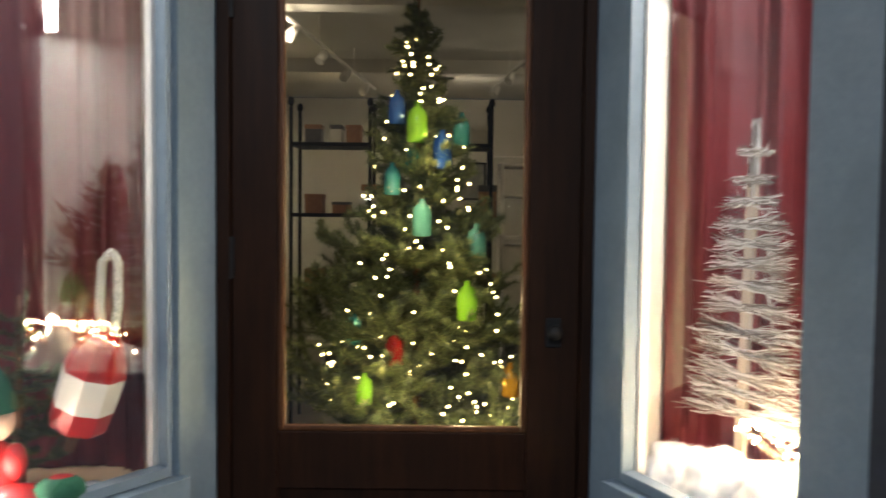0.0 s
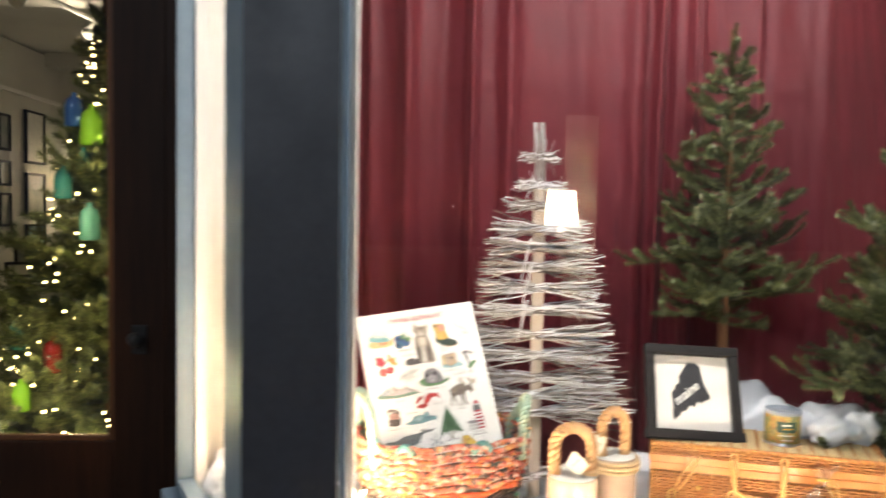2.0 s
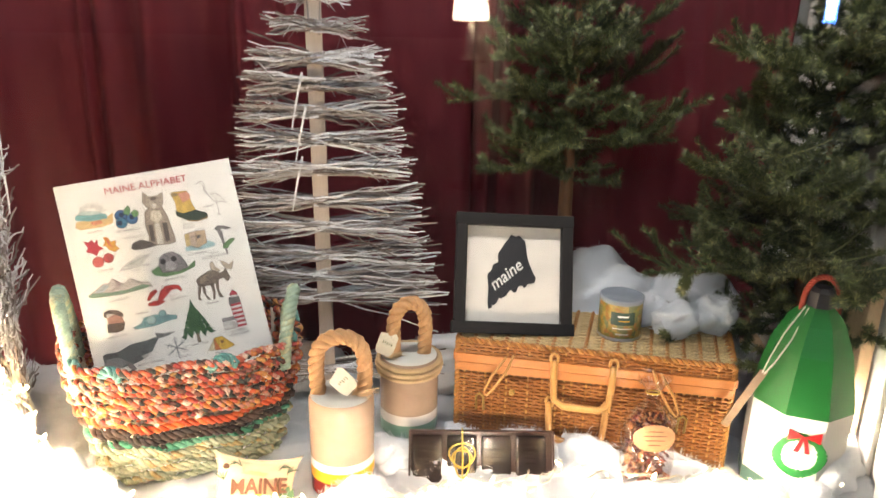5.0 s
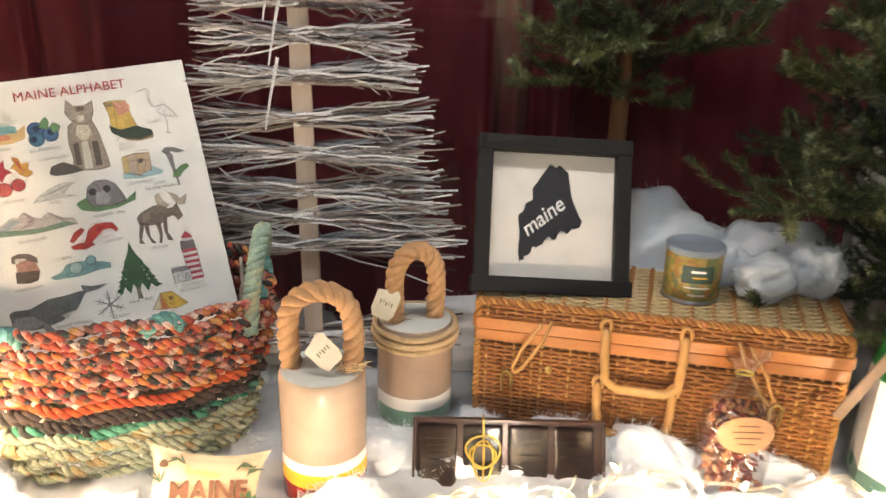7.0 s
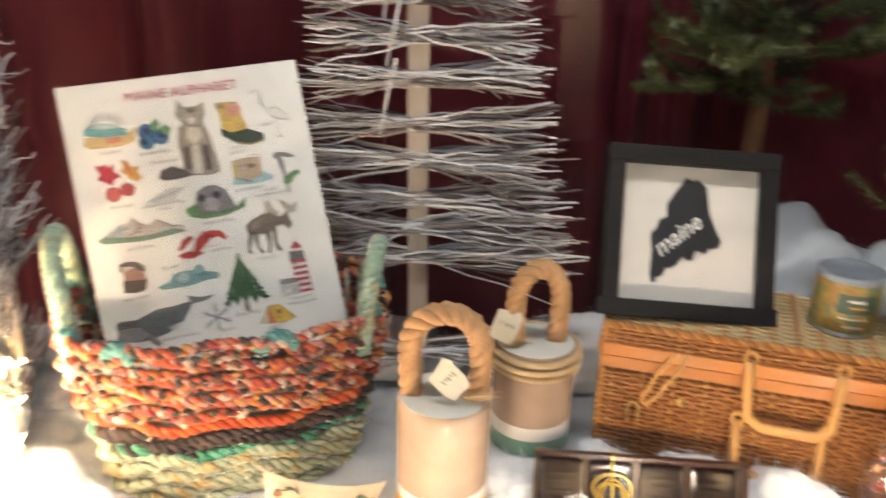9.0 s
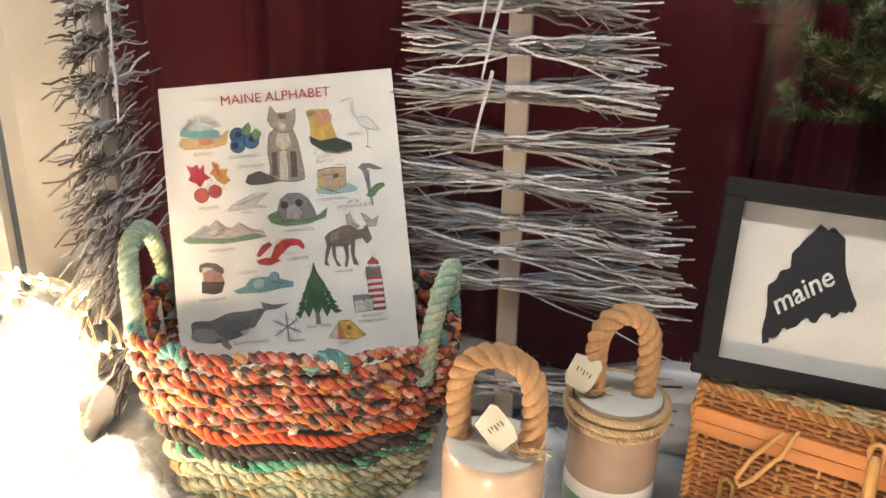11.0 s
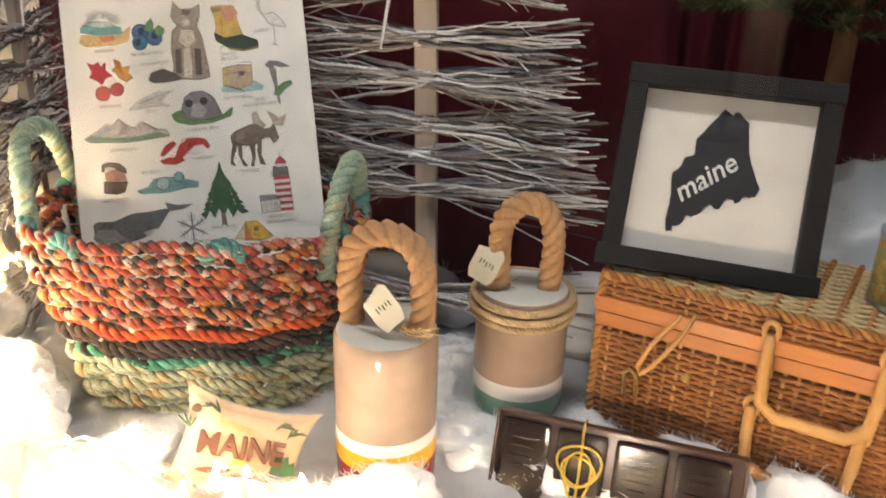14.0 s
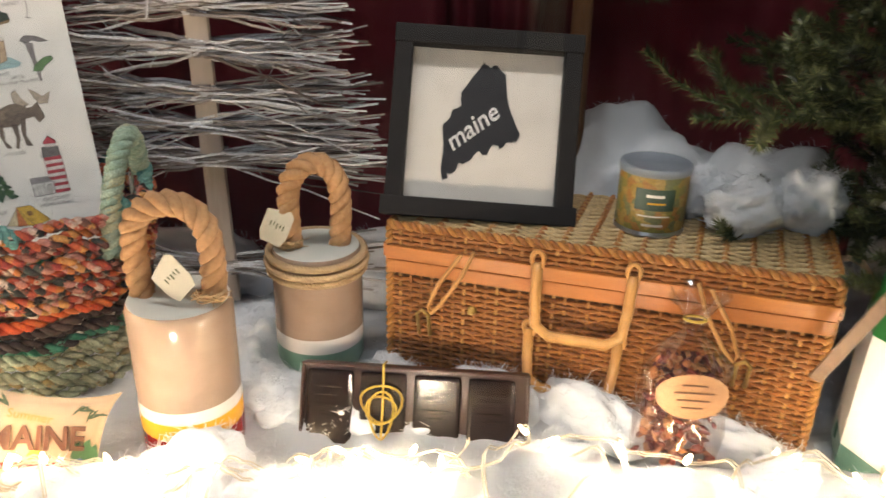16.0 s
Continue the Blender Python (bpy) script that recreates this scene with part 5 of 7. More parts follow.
# stoneware buoys with rope handles
def stoneware_buoy(at, turn, bands, wrapped, label, base=0.047):
    j = thing("stoneware_buoy", pose(*at, 0, 0, turn), label, "ceramic buoy", "stoneware buoys")
    r = 0.0478
    half = 0.026 if wrapped else 0.0345
    bounds = [0.0] + [b for b, _ in bands] + [0.144]
    names = [m for _, m in bands] + ["stoneware"]
    def rad(z):
        return base + (r - base) * min(1, z / 0.03)
    for k, nm in enumerate(names):
        lo, hi = bounds[k], bounds[k + 1]
        prof = [(rad(lo + (hi - lo) * q / 5), lo + (hi - lo) * q / 5) for q in range(6)]
        if k == 0:
            prof = [(0.0001, 0.0), (base - 0.004, 0.0)] + [(p[0], max(0.002, p[1])) for p in prof]
        if nm == "stoneware":
            prof += [(r * 0.995, 0.149), (r * 0.975, 0.153), (r * 0.94, 0.156)]
        part({"stoneware": "body"}.get(nm, "painted_band"), lathe(bmesh.new(), prof, 40), M[nm], j, smooth=True)
    part("top", lathe(bmesh.new(), [(r * 0.94, 0.156), (r * 0.88, 0.1572), (r * 0.6, 0.1565), (0.0001, 0.156)], 40), M["stoneware_rim"], j, "pale glazed top", smooth=True)
    pts = [Vector((half - 0.002, 0, 0.146)), Vector((half, 0.001, 0.172)), Vector((half + 0.001, 0.001, 0.198))]
    pts += [Vector((half * math.cos(a), 0.002 * math.sin(2 * a), 0.212 + 0.034 * math.sin(a))) for a in [math.pi * q / 16 for q in range(17)]]
    pts += [Vector((-half - 0.001, -0.001, 0.198)), Vector((-half, -0.001, 0.172)), Vector((2e-3 - half, 0, 0.146))]
    part("rope_handle", rope(bmesh.new(), pts, 0.0120, 3, 0.038, 8), M["manila"], j, "thick twisted manila rope loop", smooth=True)
    if wrapped:
        for z, rr in ((0.151, 0.0500), (0.142, 0.0518), (0.1335, 0.0500)):
            ring = [Vector((rr * math.cos(a), rr * math.sin(a), z + 0.002 * math.sin(a))) for a in [q * math.tau / 60 for q in range(60)]]
            part("rope_wrap", rope(bmesh.new(), ring, 0.0042, 3, 0.012, 5, closed=True), M["twine"], j, smooth=True)
    tag_m = pose(-0.040, -0.012, 0.183, 70, 18, -25) if wrapped else pose(0.006, -0.018, 0.183, 70, -48, 10)
    tag = part("tag", prism(bmesh.new(), [(-0.012, -0.020), (0.012, -0.020), (0.0165, -0.010), (0.0165, 0.016), (0.011, 0.022), (-0.0165, 0.016), (-0.0165, -0.010)], -0.0004, 0.0004), M["twine_card"], j, "small cream paper tag")
    tag.matrix_basis = tag_m @ Matrix.Diagonal((0.9, 0.9, 1, 1))
    bm = bmesh.new()
    for q, (x, y, wd) in enumerate(((-0.007, 0.002, 0.0022), (-0.003, 0.004, 0.002), (0.001, 0.001, 0.0024), (0.005, 0.003, 0.002), (0.009, 0.001, 0.0022))):
        box(bm, (x - wd / 3, y - 0.003, 0.0005), (x + wd / 3, y + 0.003 - 0.002 * (q % 2), 0.0008))
    part("printed_bars", bm, plain("olive_print", (0.06, 0.07, 0.02), 0.6), tag)
    bm = bmesh.new()
    rnd = random.Random(int(at[0] * 1000))
    for q in range(9):
        c = Vector((0.033, -0.008, 0.165)) if not wrapped else Vector((-0.03, -0.006, 0.163))
        p = [c + Vector((0.013 * math.cos(a) + rnd.uniform(-0.004, 0.004), 0.012 * math.sin(a), rnd.uniform(-0.006, 0.006))) for a in [s * 0.9 + q for s in range(6)]]
        tube(bm, p, 0.0008, 4)
    for q in range(7):
        c = Vector((0.035, -0.012, 0.165)) if not wrapped else Vector((-0.028, -0.008, 0.160))
        tube(bm, [c, c + Vector((rnd.uniform(0.004, 0.022), rnd.uniform(-0.014, 0.0), rnd.uniform(-0.012, 0.012)))], [0.0009, 0.0005], 4)
    part("twine_knot", bm, M["twine"], j)
    return j


stoneware_buoy((1.211, 1.386, 0.785), -8, [(0.030, "glaze_red"), (0.048, "glaze_yellow"), (0.061, "glaze_white")], False, "tan stoneware buoy with yellow and red bands and rope handle")
stoneware_buoy((1.3215, 1.506, 0.785), 8, [(0.049, "glaze_green"), (0.066, "glaze_white")], True, "tan stoneware buoy with a green foot and rope wrapped rim", base=0.036)


# strands of the suitcase lid: paler and less orange than its sides
M["lid_wicker"] = island_mat("pale_lid_wicker", [(0.50, 0.34, 0.15), (0.58, 0.42, 0.20), (0.46, 0.29, 0.12)], 0.5, 0.35, 260)


# the wicker suitcase
def wicker_case(at, turn):
    """at: the middle of its floor; front towards -y."""
    c = thing("wicker_suitcase", pose(*at, 0, 0, turn), "honey coloured wicker suitcase with a flat wooden band and cane handle", "suitcase")
    L, D, H = 0.428, 0.160, 0.185
    x0, y0 = -L / 2, -D / 2
    part("lining", box(bmesh.new(), (x0 + 0.006, y0 + 0.006, 0.002), (-x0 - 0.006, -y0 - 0.006, H - 0.006), 0.008), surface("dark_lining", (0.10, 0.045, 0.016), (0.16, 0.075, 0.028), 80, 0.8), c)

    def strand(face, k, pos, n, r):
        pitch = 0.024 if face == "top" else 0.0115
        cells = int(n / pitch)
        pts = []
        for q in range(2 * cells + 1):
            s = -n / 2 + n * q / (2 * cells)
            off = 0.0022 * math.cos(math.pi * (q / 2 + k))
            if face == "front":
                pts.append((s, y0 - off, pos))
            elif face == "top":
                pts.append((s, pos, H + off))
            elif face == "right":
                pts.append((-x0 + off, s, pos))
            else:
                pts.append((x0 - off, s, pos))
        bm = tube(bmesh.new(), pts, r, 5)
        part("wicker_strand", bm, M["lid_wicker"] if face == "top" else M["wicker"], c, smooth=True)

    def stakes(face, n, lo, hi):
        bm = bmesh.new()
        cells = int(n / (0.024 if face == "top" else 0.0115))
        for q in range(cells + 1):
            s = -n / 2 + n * q / cells
            if face == "front":
                tube(bm, [(s, y0, lo), (s, y0, hi)], 0.0022, 4)
            elif face == "top":
                rope(bm, [(s, lo, H + 0.001), (s + 0.012, hi, H + 0.001)], 0.0036, 2, 0.011, 5)
            elif face == "right":
                tube(bm, [(-x0, s, lo), (-x0, s, hi)], 0.0022, 4)
            else:
                tube(bm, [(x0, s, lo), (x0, s, hi)], 0.0022, 4)
        tagged(part("wicker_stakes", bm, M["wicker"], c), kind="stuff")

    band0, band1 = H - 0.052, H - 0.021
    rows = [0.004 + 0.0058 * k for k in range(60)]
    for face, n in (("front", L), ("right", D), ("left", D)):
        stakes(face, n, 0.002, H)
        for k, z in enumerate(rows):
            if z < band0 - 0.002 or band1 + 0.002 < z < H - 0.001:
                strand(face, k, z, n, 0.0027)
    stakes("top", L, y0, -y0)
    for k in range(27):
        strand("top", k, y0 + 0.004 + 0.0058 * k, L, 0.0027)
    for face, lo, hi in (("front", (x0 - 0.002, y0 - 0.0045, band0), (-x0 + 0.002, y0 - 0.0015, band1)), ("right", (-x0 + 0.0015, y0 - 0.002, band0), (-x0 + 0.0045, -y0, band1)), ("left", (x0 - 0.0045, y0 - 0.002, band0), (x0 - 0.0015, -y0, band1))):
        mid = (band0 + band1) / 2
        for z0, z1, out in ((band0, mid - 0.0008, 0.0), (mid + 0.0008, band1, 0.0025)):
            a, b = list(lo), list(hi)
            a[2], b[2] = z0, z1
            if face == "front":
                a[1] -= out
            elif face == "right":
                b[0] += out
            else:
                a[0] -= out
            part("wood_band", box(bmesh.new(), a, b, 0.001), M["splint"], c, "flat orange wooden splint")
    # corner and rim cords
    for pts in ([(x0, y0, H), (-x0, y0, H)], [(-x0, y0, H), (-x0, -y0, H)], [(x0, y0, H), (x0, -y0, H)], [(x0, y0, 0), (x0, y0, H)], [(-x0, y0, 0), (-x0, y0, H)]):
        part("rim_cord", rope(bmesh.new(), pts, 0.0048, 2, 0.016, 6), M["wicker"], c, smooth=True)
    # cane handles and latches
    def cane(name, pts, r):
        return part(name, tube(bmesh.new(), pts, r, 8), M["rattan"], c, smooth=True)

    def u_handle(xa, xb, ztop, drop, out):
        pts = [(xa, y0 - 0.006, ztop), (xa + 0.001, y0 - out * 0.6, ztop - drop * 0.5), (xa + 0.004, y0 - out, ztop - drop * 0.86), (xa + 0.018, y0 - out * 1.1, ztop - drop)]
        return cane("cane_handle", pts + [(xa + xb - p[0], p[1], p[2]) for p in pts[::-1]], 0.0055)
    u_handle(-0.058, 0.034, H - 0.018, 0.068, 0.024)
    u_handle(-0.062, 0.028, H - 0.092, 0.058, 0.020)
    for x, z in ((-0.058, H - 0.014), (0.034, H - 0.014), (-0.061, H - 0.090), (0.028, H - 0.090)):
        part("cane_loop", tube(bmesh.new(), [(x + 0.006 * math.cos(a), y0 - 0.008 - 0.002 * math.sin(a), z + 0.010 * math.sin(a)) for a in [q * math.tau / 12 for q in range(12)]], 0.0026, 6, closed=True), M["rattan"], c, smooth=True)
    for x, s in ((-0.122, -1), (0.093, 1)):
        loop = [(x, y0 - 0.008, H - 0.015), (x + s * 0.010, y0 - 0.018, H - 0.040), (x + s * 0.030, y0 - 0.024, H - 0.072), (x + s * 0.040, y0 - 0.022, H - 0.084), (x + s * 0.044, y0 - 0.020, H - 0.078), (x + s * 0.034, y0 - 0.018, H - 0.052), (x + s * 0.012, y0 - 0.012, H - 0.018)]
        part("latch_loop", tube(bmesh.new(), loop, 0.0022, 6), M["rattan"], c, smooth=True)
        eye = [(x + s * 0.052 - 0.006, y0 - 0.004, H - 0.120), (x + s * 0.052 - 0.006, y0 - 0.012, H - 0.092), (x + s * 0.052, y0 - 0.014, H - 0.086), (x + s * 0.052 + 0.006, y0 - 0.012, H - 0.092), (x + s * 0.052 + 0.006, y0 - 0.004, H - 0.120)]
        part("latch_eye", tube(bmesh.new(), eye, 0.0022, 6), M["brass"], c, smooth=True)
    part("stud", lathe(bmesh.new(), [(0.0001, 0.006), (0.004, 0.005), (0.005, 0.0)], 12, pose(-0.123, y0 - 0.003, H - 0.083, 90, 0, 0)), M["brass"], c, smooth=True)
    return c


wicker_case((1.628, 1.501, 0.785), -18.5)


# the framed state outline
def framed_sign():
    f = thing("framed_sign", pose(1.489, 1.498, 0.9735, -25, 2.2, -5), "charcoal wooden frame with a black map outline lettered maine", "picture frame")
    w, h, t, d = 0.194, 0.196, 0.0185, 0.024
    part("backing", box(bmesh.new(), (-w / 2 + 0.004, 0.004, 0.004), (w / 2 - 0.004, 0.008, h - 0.004)), M["canvas"], f, "cream backing board")
    for nm, lo, hi in (("side_rail", (-w / 2, -d / 2, 0), (-w / 2 + t, d / 2, h)), ("side_rail", (w / 2 - t, -d / 2, 0), (w / 2, d / 2, h)),
                       ("bottom_rail", (-w / 2 - 0.004, -d / 2 - 0.001, -0.001), (w / 2 + 0.004, d / 2, t)), ("top_rail", (-w / 2 - 0.001, -d / 2 - 0.001, h - t), (w / 2 + 0.001, d / 2, h + 0.001))):
        part(nm, box(bmesh.new(), lo, hi, 0.0015), M["frame_black"], f)
    part("pane", box(bmesh.new(), (-w / 2 + t, -0.004, t), (w / 2 - t, -0.002, h - t)), M["glass"], f).visible_shadow = False
    rnd = random.Random(3)
    coast = [(-0.038, -0.060), (-0.030, -0.051), (-0.024, -0.042), (-0.014, -0.037), (-0.004, -0.028), (0.004, -0.029), (0.011, -0.020), (0.020, -0.022), (0.024, -0.014), (0.033, -0.014),
             (0.038, -0.005), (0.032, 0.008), (0.024, 0.025), (0.019, 0.056), (0.008, 0.066), (0.003, 0.062), (-0.004, 0.067), (-0.015, 0.051), (-0.026, 0.034), (-0.025, 0.020), (-0.034, 0.015), (-0.036, 0.006), (-0.043, -0.001), (-0.040, -0.027), (-0.042, -0.047)]
    edge = []
    for (ax, ay), (bx, by) in zip(coast, coast[1:] + coast[:1]):
        rough = 0.0022 if ay < 0.0 and by < 0.0 and ax > -0.0385 else 0.0006
        for q in range(4):
            edge.append((ax + (bx - ax) * q / 4 + rnd.uniform(-rough, rough), ay + (by - ay) * q / 4 + rnd.uniform(-rough, rough)))
    bm = prism(bmesh.new(), edge, 0.0, 0.0006)
    ob = part("map_outline", bm, M["ink"], f, "black vinyl map outline")
    ob.matrix_basis = pose(0.0, 0.0035, h / 2, 90, 0, 0)
    text("lettering", "maine", 0.0275, Matrix.Translation((-0.0105, 0.0020, h / 2 - 0.001)) @ Matrix.Rotation(radians(90), 4, "X") @ Matrix.Rotation(radians(40), 4, "Z"), M["paper"], f, 0.0003, 0.95, bold=0.0003, slant=0.25)
    part("easel_leg", box(bmesh.new(), (-0.03, 0.0112, 0.02), (0.03, 0.0142, 0.14)), M["frame_black"], f)
    return f


framed_sign()


def snack_tin():
    t = thing("snack_tin", pose(1.666, 1.486, 0.9725, 0, 0, -14), "small round tin with a yellow green label and grey lid", "tin")
    r, h = 0.0345, 0.070
    part("can", lathe(bmesh.new(), [(0.0001, 0), (r - 0.001, 0), (r + 0.0008, 0.0012), (r + 0.0008, 0.003), (r - 0.0004, 0.0045), (r - 0.0004, h - 0.006), (r, h - 0.004), (0.0001, h - 0.004)], 40), M["steel"], t, smooth=True)
    part("label", lathe(bmesh.new(), [(r, 0.006), (r, h - 0.008)], 40), fleck_mat("yellow_green_label", [(0.40, 0.27, 0.05), (0.26, 0.25, 0.06), (0.48, 0.34, 0.10), (0.20, 0.22, 0.10), (0.42, 0.20, 0.05)], 130, 0.35), t, "yellow and green printed paper", smooth=True)
    part("lid", lathe(bmesh.new(), [(r + 0.0006, h - 0.008), (r + 0.0014, h - 0.006), (r + 0.0014, h - 0.001), (r + 0.0004, h), (r - 0.003, h), (r - 0.004, h - 0.0015), (0.0001, h - 0.0015)], 40), surface("grey_plastic", (0.22, 0.25, 0.29), (0.27, 0.30, 0.34), 40, 0.4), t, "grey plastic lid", smooth=True)

    def patch(name, a0, a1, z0, z1, rr, mat):
        bm = sheet(bmesh.new(), lambda u, v: (rr * math.cos(a0 + (a1 - a0) * u), rr * math.sin(a0 + (a1 - a0) * u), z0 + (z1 - z0) * v), 12, 1)
        part(name, bm, mat, t, smooth=True)
    dark = plain("dark_green_print", (0.012, 0.045, 0.028), 0.4)
    patch("green_panel", -2.12, -0.98, 0.029, 0.051, r + 0.0004, dark)
    patch("printed_bar", -1.80, -1.30, 0.0425, 0.0455, r + 0.0007, M["paper"])
    patch("printed_bar", -1.75, -1.25, 0.0355, 0.0375, r + 0.0007, M["glaze_yellow"])
    patch("printed_bar", -2.0, -1.10, 0.0225, 0.0240, r + 0.0007, M["paper"])
    patch("printed_bar", -1.85, -1.25, 0.0125, 0.0150, r + 0.0007, M["glaze_white"])
    return t


snack_tin()


def chocolate_box():
    b = thing("chocolate_box", pose(1.4225, 1.370, 0.768, -24, -1.0, -8.5), "boxed dark chocolate bar tied with gold cord in cotton", "chocolate")
    w, h = 0.226, 0.092
    part("tray", box(bmesh.new(), (-w / 2, -0.002, 0), (w / 2, 0.010, h), 0.002), M["tray"], b)
    for lo, hi in (((-w / 2, -0.009, h - 0.003), (w / 2, -0.002, h)), ((-w / 2, -0.009, 0), (-w / 2 + 0.003, -0.002, h - 0.003)), ((w / 2 - 0.003, -0.009, 0), (w / 2, -0.002, h - 0.003))):
        part("tray_edge", box(bmesh.new(), lo, hi, 0.0008), M["tray"], b)
    for k in range(4):
        x = -w / 2 + 0.006 + k * 0.0535
        sq = bmesh.new()
        box(sq, (x, -0.0075, 0.004), (x + 0.046, -0.0015, h - 0.007), 0.004)
        sqo = part("chocolate_square", sq, M["chocolate"], b)
        bm = bmesh.new()
        for q, (u, z, n) in enumerate(((0.010, 0.060, 0.028), (0.012, 0.052, 0.022), (0.009, 0.040, 0.030), (0.014, 0.032, 0.018))):
            box(bm, (x + u, -0.0092, z + 0.008), (x + u + n * 0.9, -0.0072, z + 0.0125), 0.001)
        part("moulded_bars", bm, M["chocolate"], sqo)
    bm = bmesh.new()
    tube(bm, [(-0.030, -0.0125, 0.0), (-0.029, -0.0125, 0.05), (-0.030, -0.0125, h + 0.002), (-0.030, 0.004, h + 0.003)], 0.0013, 6)
    for s, sc, tz in ((-1, 1.0, 0.056), (1, 0.75, 0.050), (-0.45, 1.3, 0.045)):
        tube(bm, [(-0.030 + s * 0.020 * sc * math.sin(a) * (1 + 0.2 * math.cos(a)), -0.016 - 0.004 * math.sin(2 * a), tz + 0.018 * sc * math.cos(a)) for a in [q * math.tau / 20 for q in range(20)]], 0.0012, 6, closed=True)
    part("gold_cord", bm, M["gold"], b, "shiny gold elastic cord bow", smooth=True)
    return b


chocolate_box()


def candy_bag():
    b = thing("candy_bag", pose(1.658, 1.312, 0.812, -6, 2, -4), "clear cellophane bag of dark candy with an oval tan label", "bag")
    rnd = random.Random(8)
    bm = bmesh.new()
    for k in range(320):
        z = rnd.uniform(0.006, 0.105)
        s = math.sqrt(rnd.random()) * 0.033 * (1 - 0.25 * (z / 0.105) ** 3)
        a = rnd.uniform(0, math.tau)
        m = Matrix.Translation((s * math.cos(a) * 1.05, s * math.sin(a) * 0.62, z)) @ Euler((rnd.uniform(0, 6), rnd.uniform(0, 6), 0)).to_matrix().to_4x4() @ Matrix.Diagonal((rnd.uniform(0.004, 0.008), rnd.uniform(0.002, 0.005), rnd.uniform(0.0015, 0.003), 1))
        bmesh.ops.create_icosphere(bm, subdivisions=1, radius=1, matrix=m)
    tagged(part("candy", bm, M["candy"], b, "dark red and brown chopped candy"), kind="stuff")

    def skin(u, v):
        a = u * math.tau
        z = v * 0.165
        neck = 1.0 if z < 0.10 else max(0.22, 1 - (z - 0.10) / 0.040) if z < 0.14 else 0.22 + (z - 0.14) * 18
        r = 0.039 * neck * (1 + 0.05 * math.sin(7 * a + z * 90) + 0.03 * math.sin(13 * a - z * 60))
        return (r * math.cos(a), r * 0.66 * math.sin(a), z + (0.006 * math.sin(5 * a) if v > 0.95 else 0))
    part("cellophane", sheet(bmesh.new(), skin, 60, 30), M["cello"], b, "crinkled clear cellophane", smooth=True).visible_shadow = False
    tan = surface("tan_label", (0.36, 0.18, 0.08), (0.44, 0.24, 0.11), 90, 0.6)
    bm = sheet(bmesh.new(), lambda u, v: (0.0315 * (v) * math.cos(u * math.tau), -0.0275 + 0.004 * (v * math.cos(u * math.tau)) ** 2, 0.080 + 0.021 * v * math.sin(u * math.tau)), 28, 4)
    lab = part("label", bm, tan, b, "oval tan paper label")
    bm = bmesh.new()
    for z, n in ((0.091, 0.022), (0.084, 0.034), (0.077, 0.028), (0.070, 0.018)):
        box(bm, (-n / 2, -0.0288, z - 0.0006), (n / 2, -0.0282, z + 0.0006))
    part("printed_bars", bm, plain("brown_print", (0.12, 0.05, 0.02), 0.6), lab)
    part("tie", tube(bmesh.new(), [(0.0095 * math.cos(a), 0.007 * math.sin(a), 0.140) for a in [q * math.tau / 14 for q in range(14)]], 0.0013, 5, closed=True), M["gold"], b)
    return b


candy_bag()


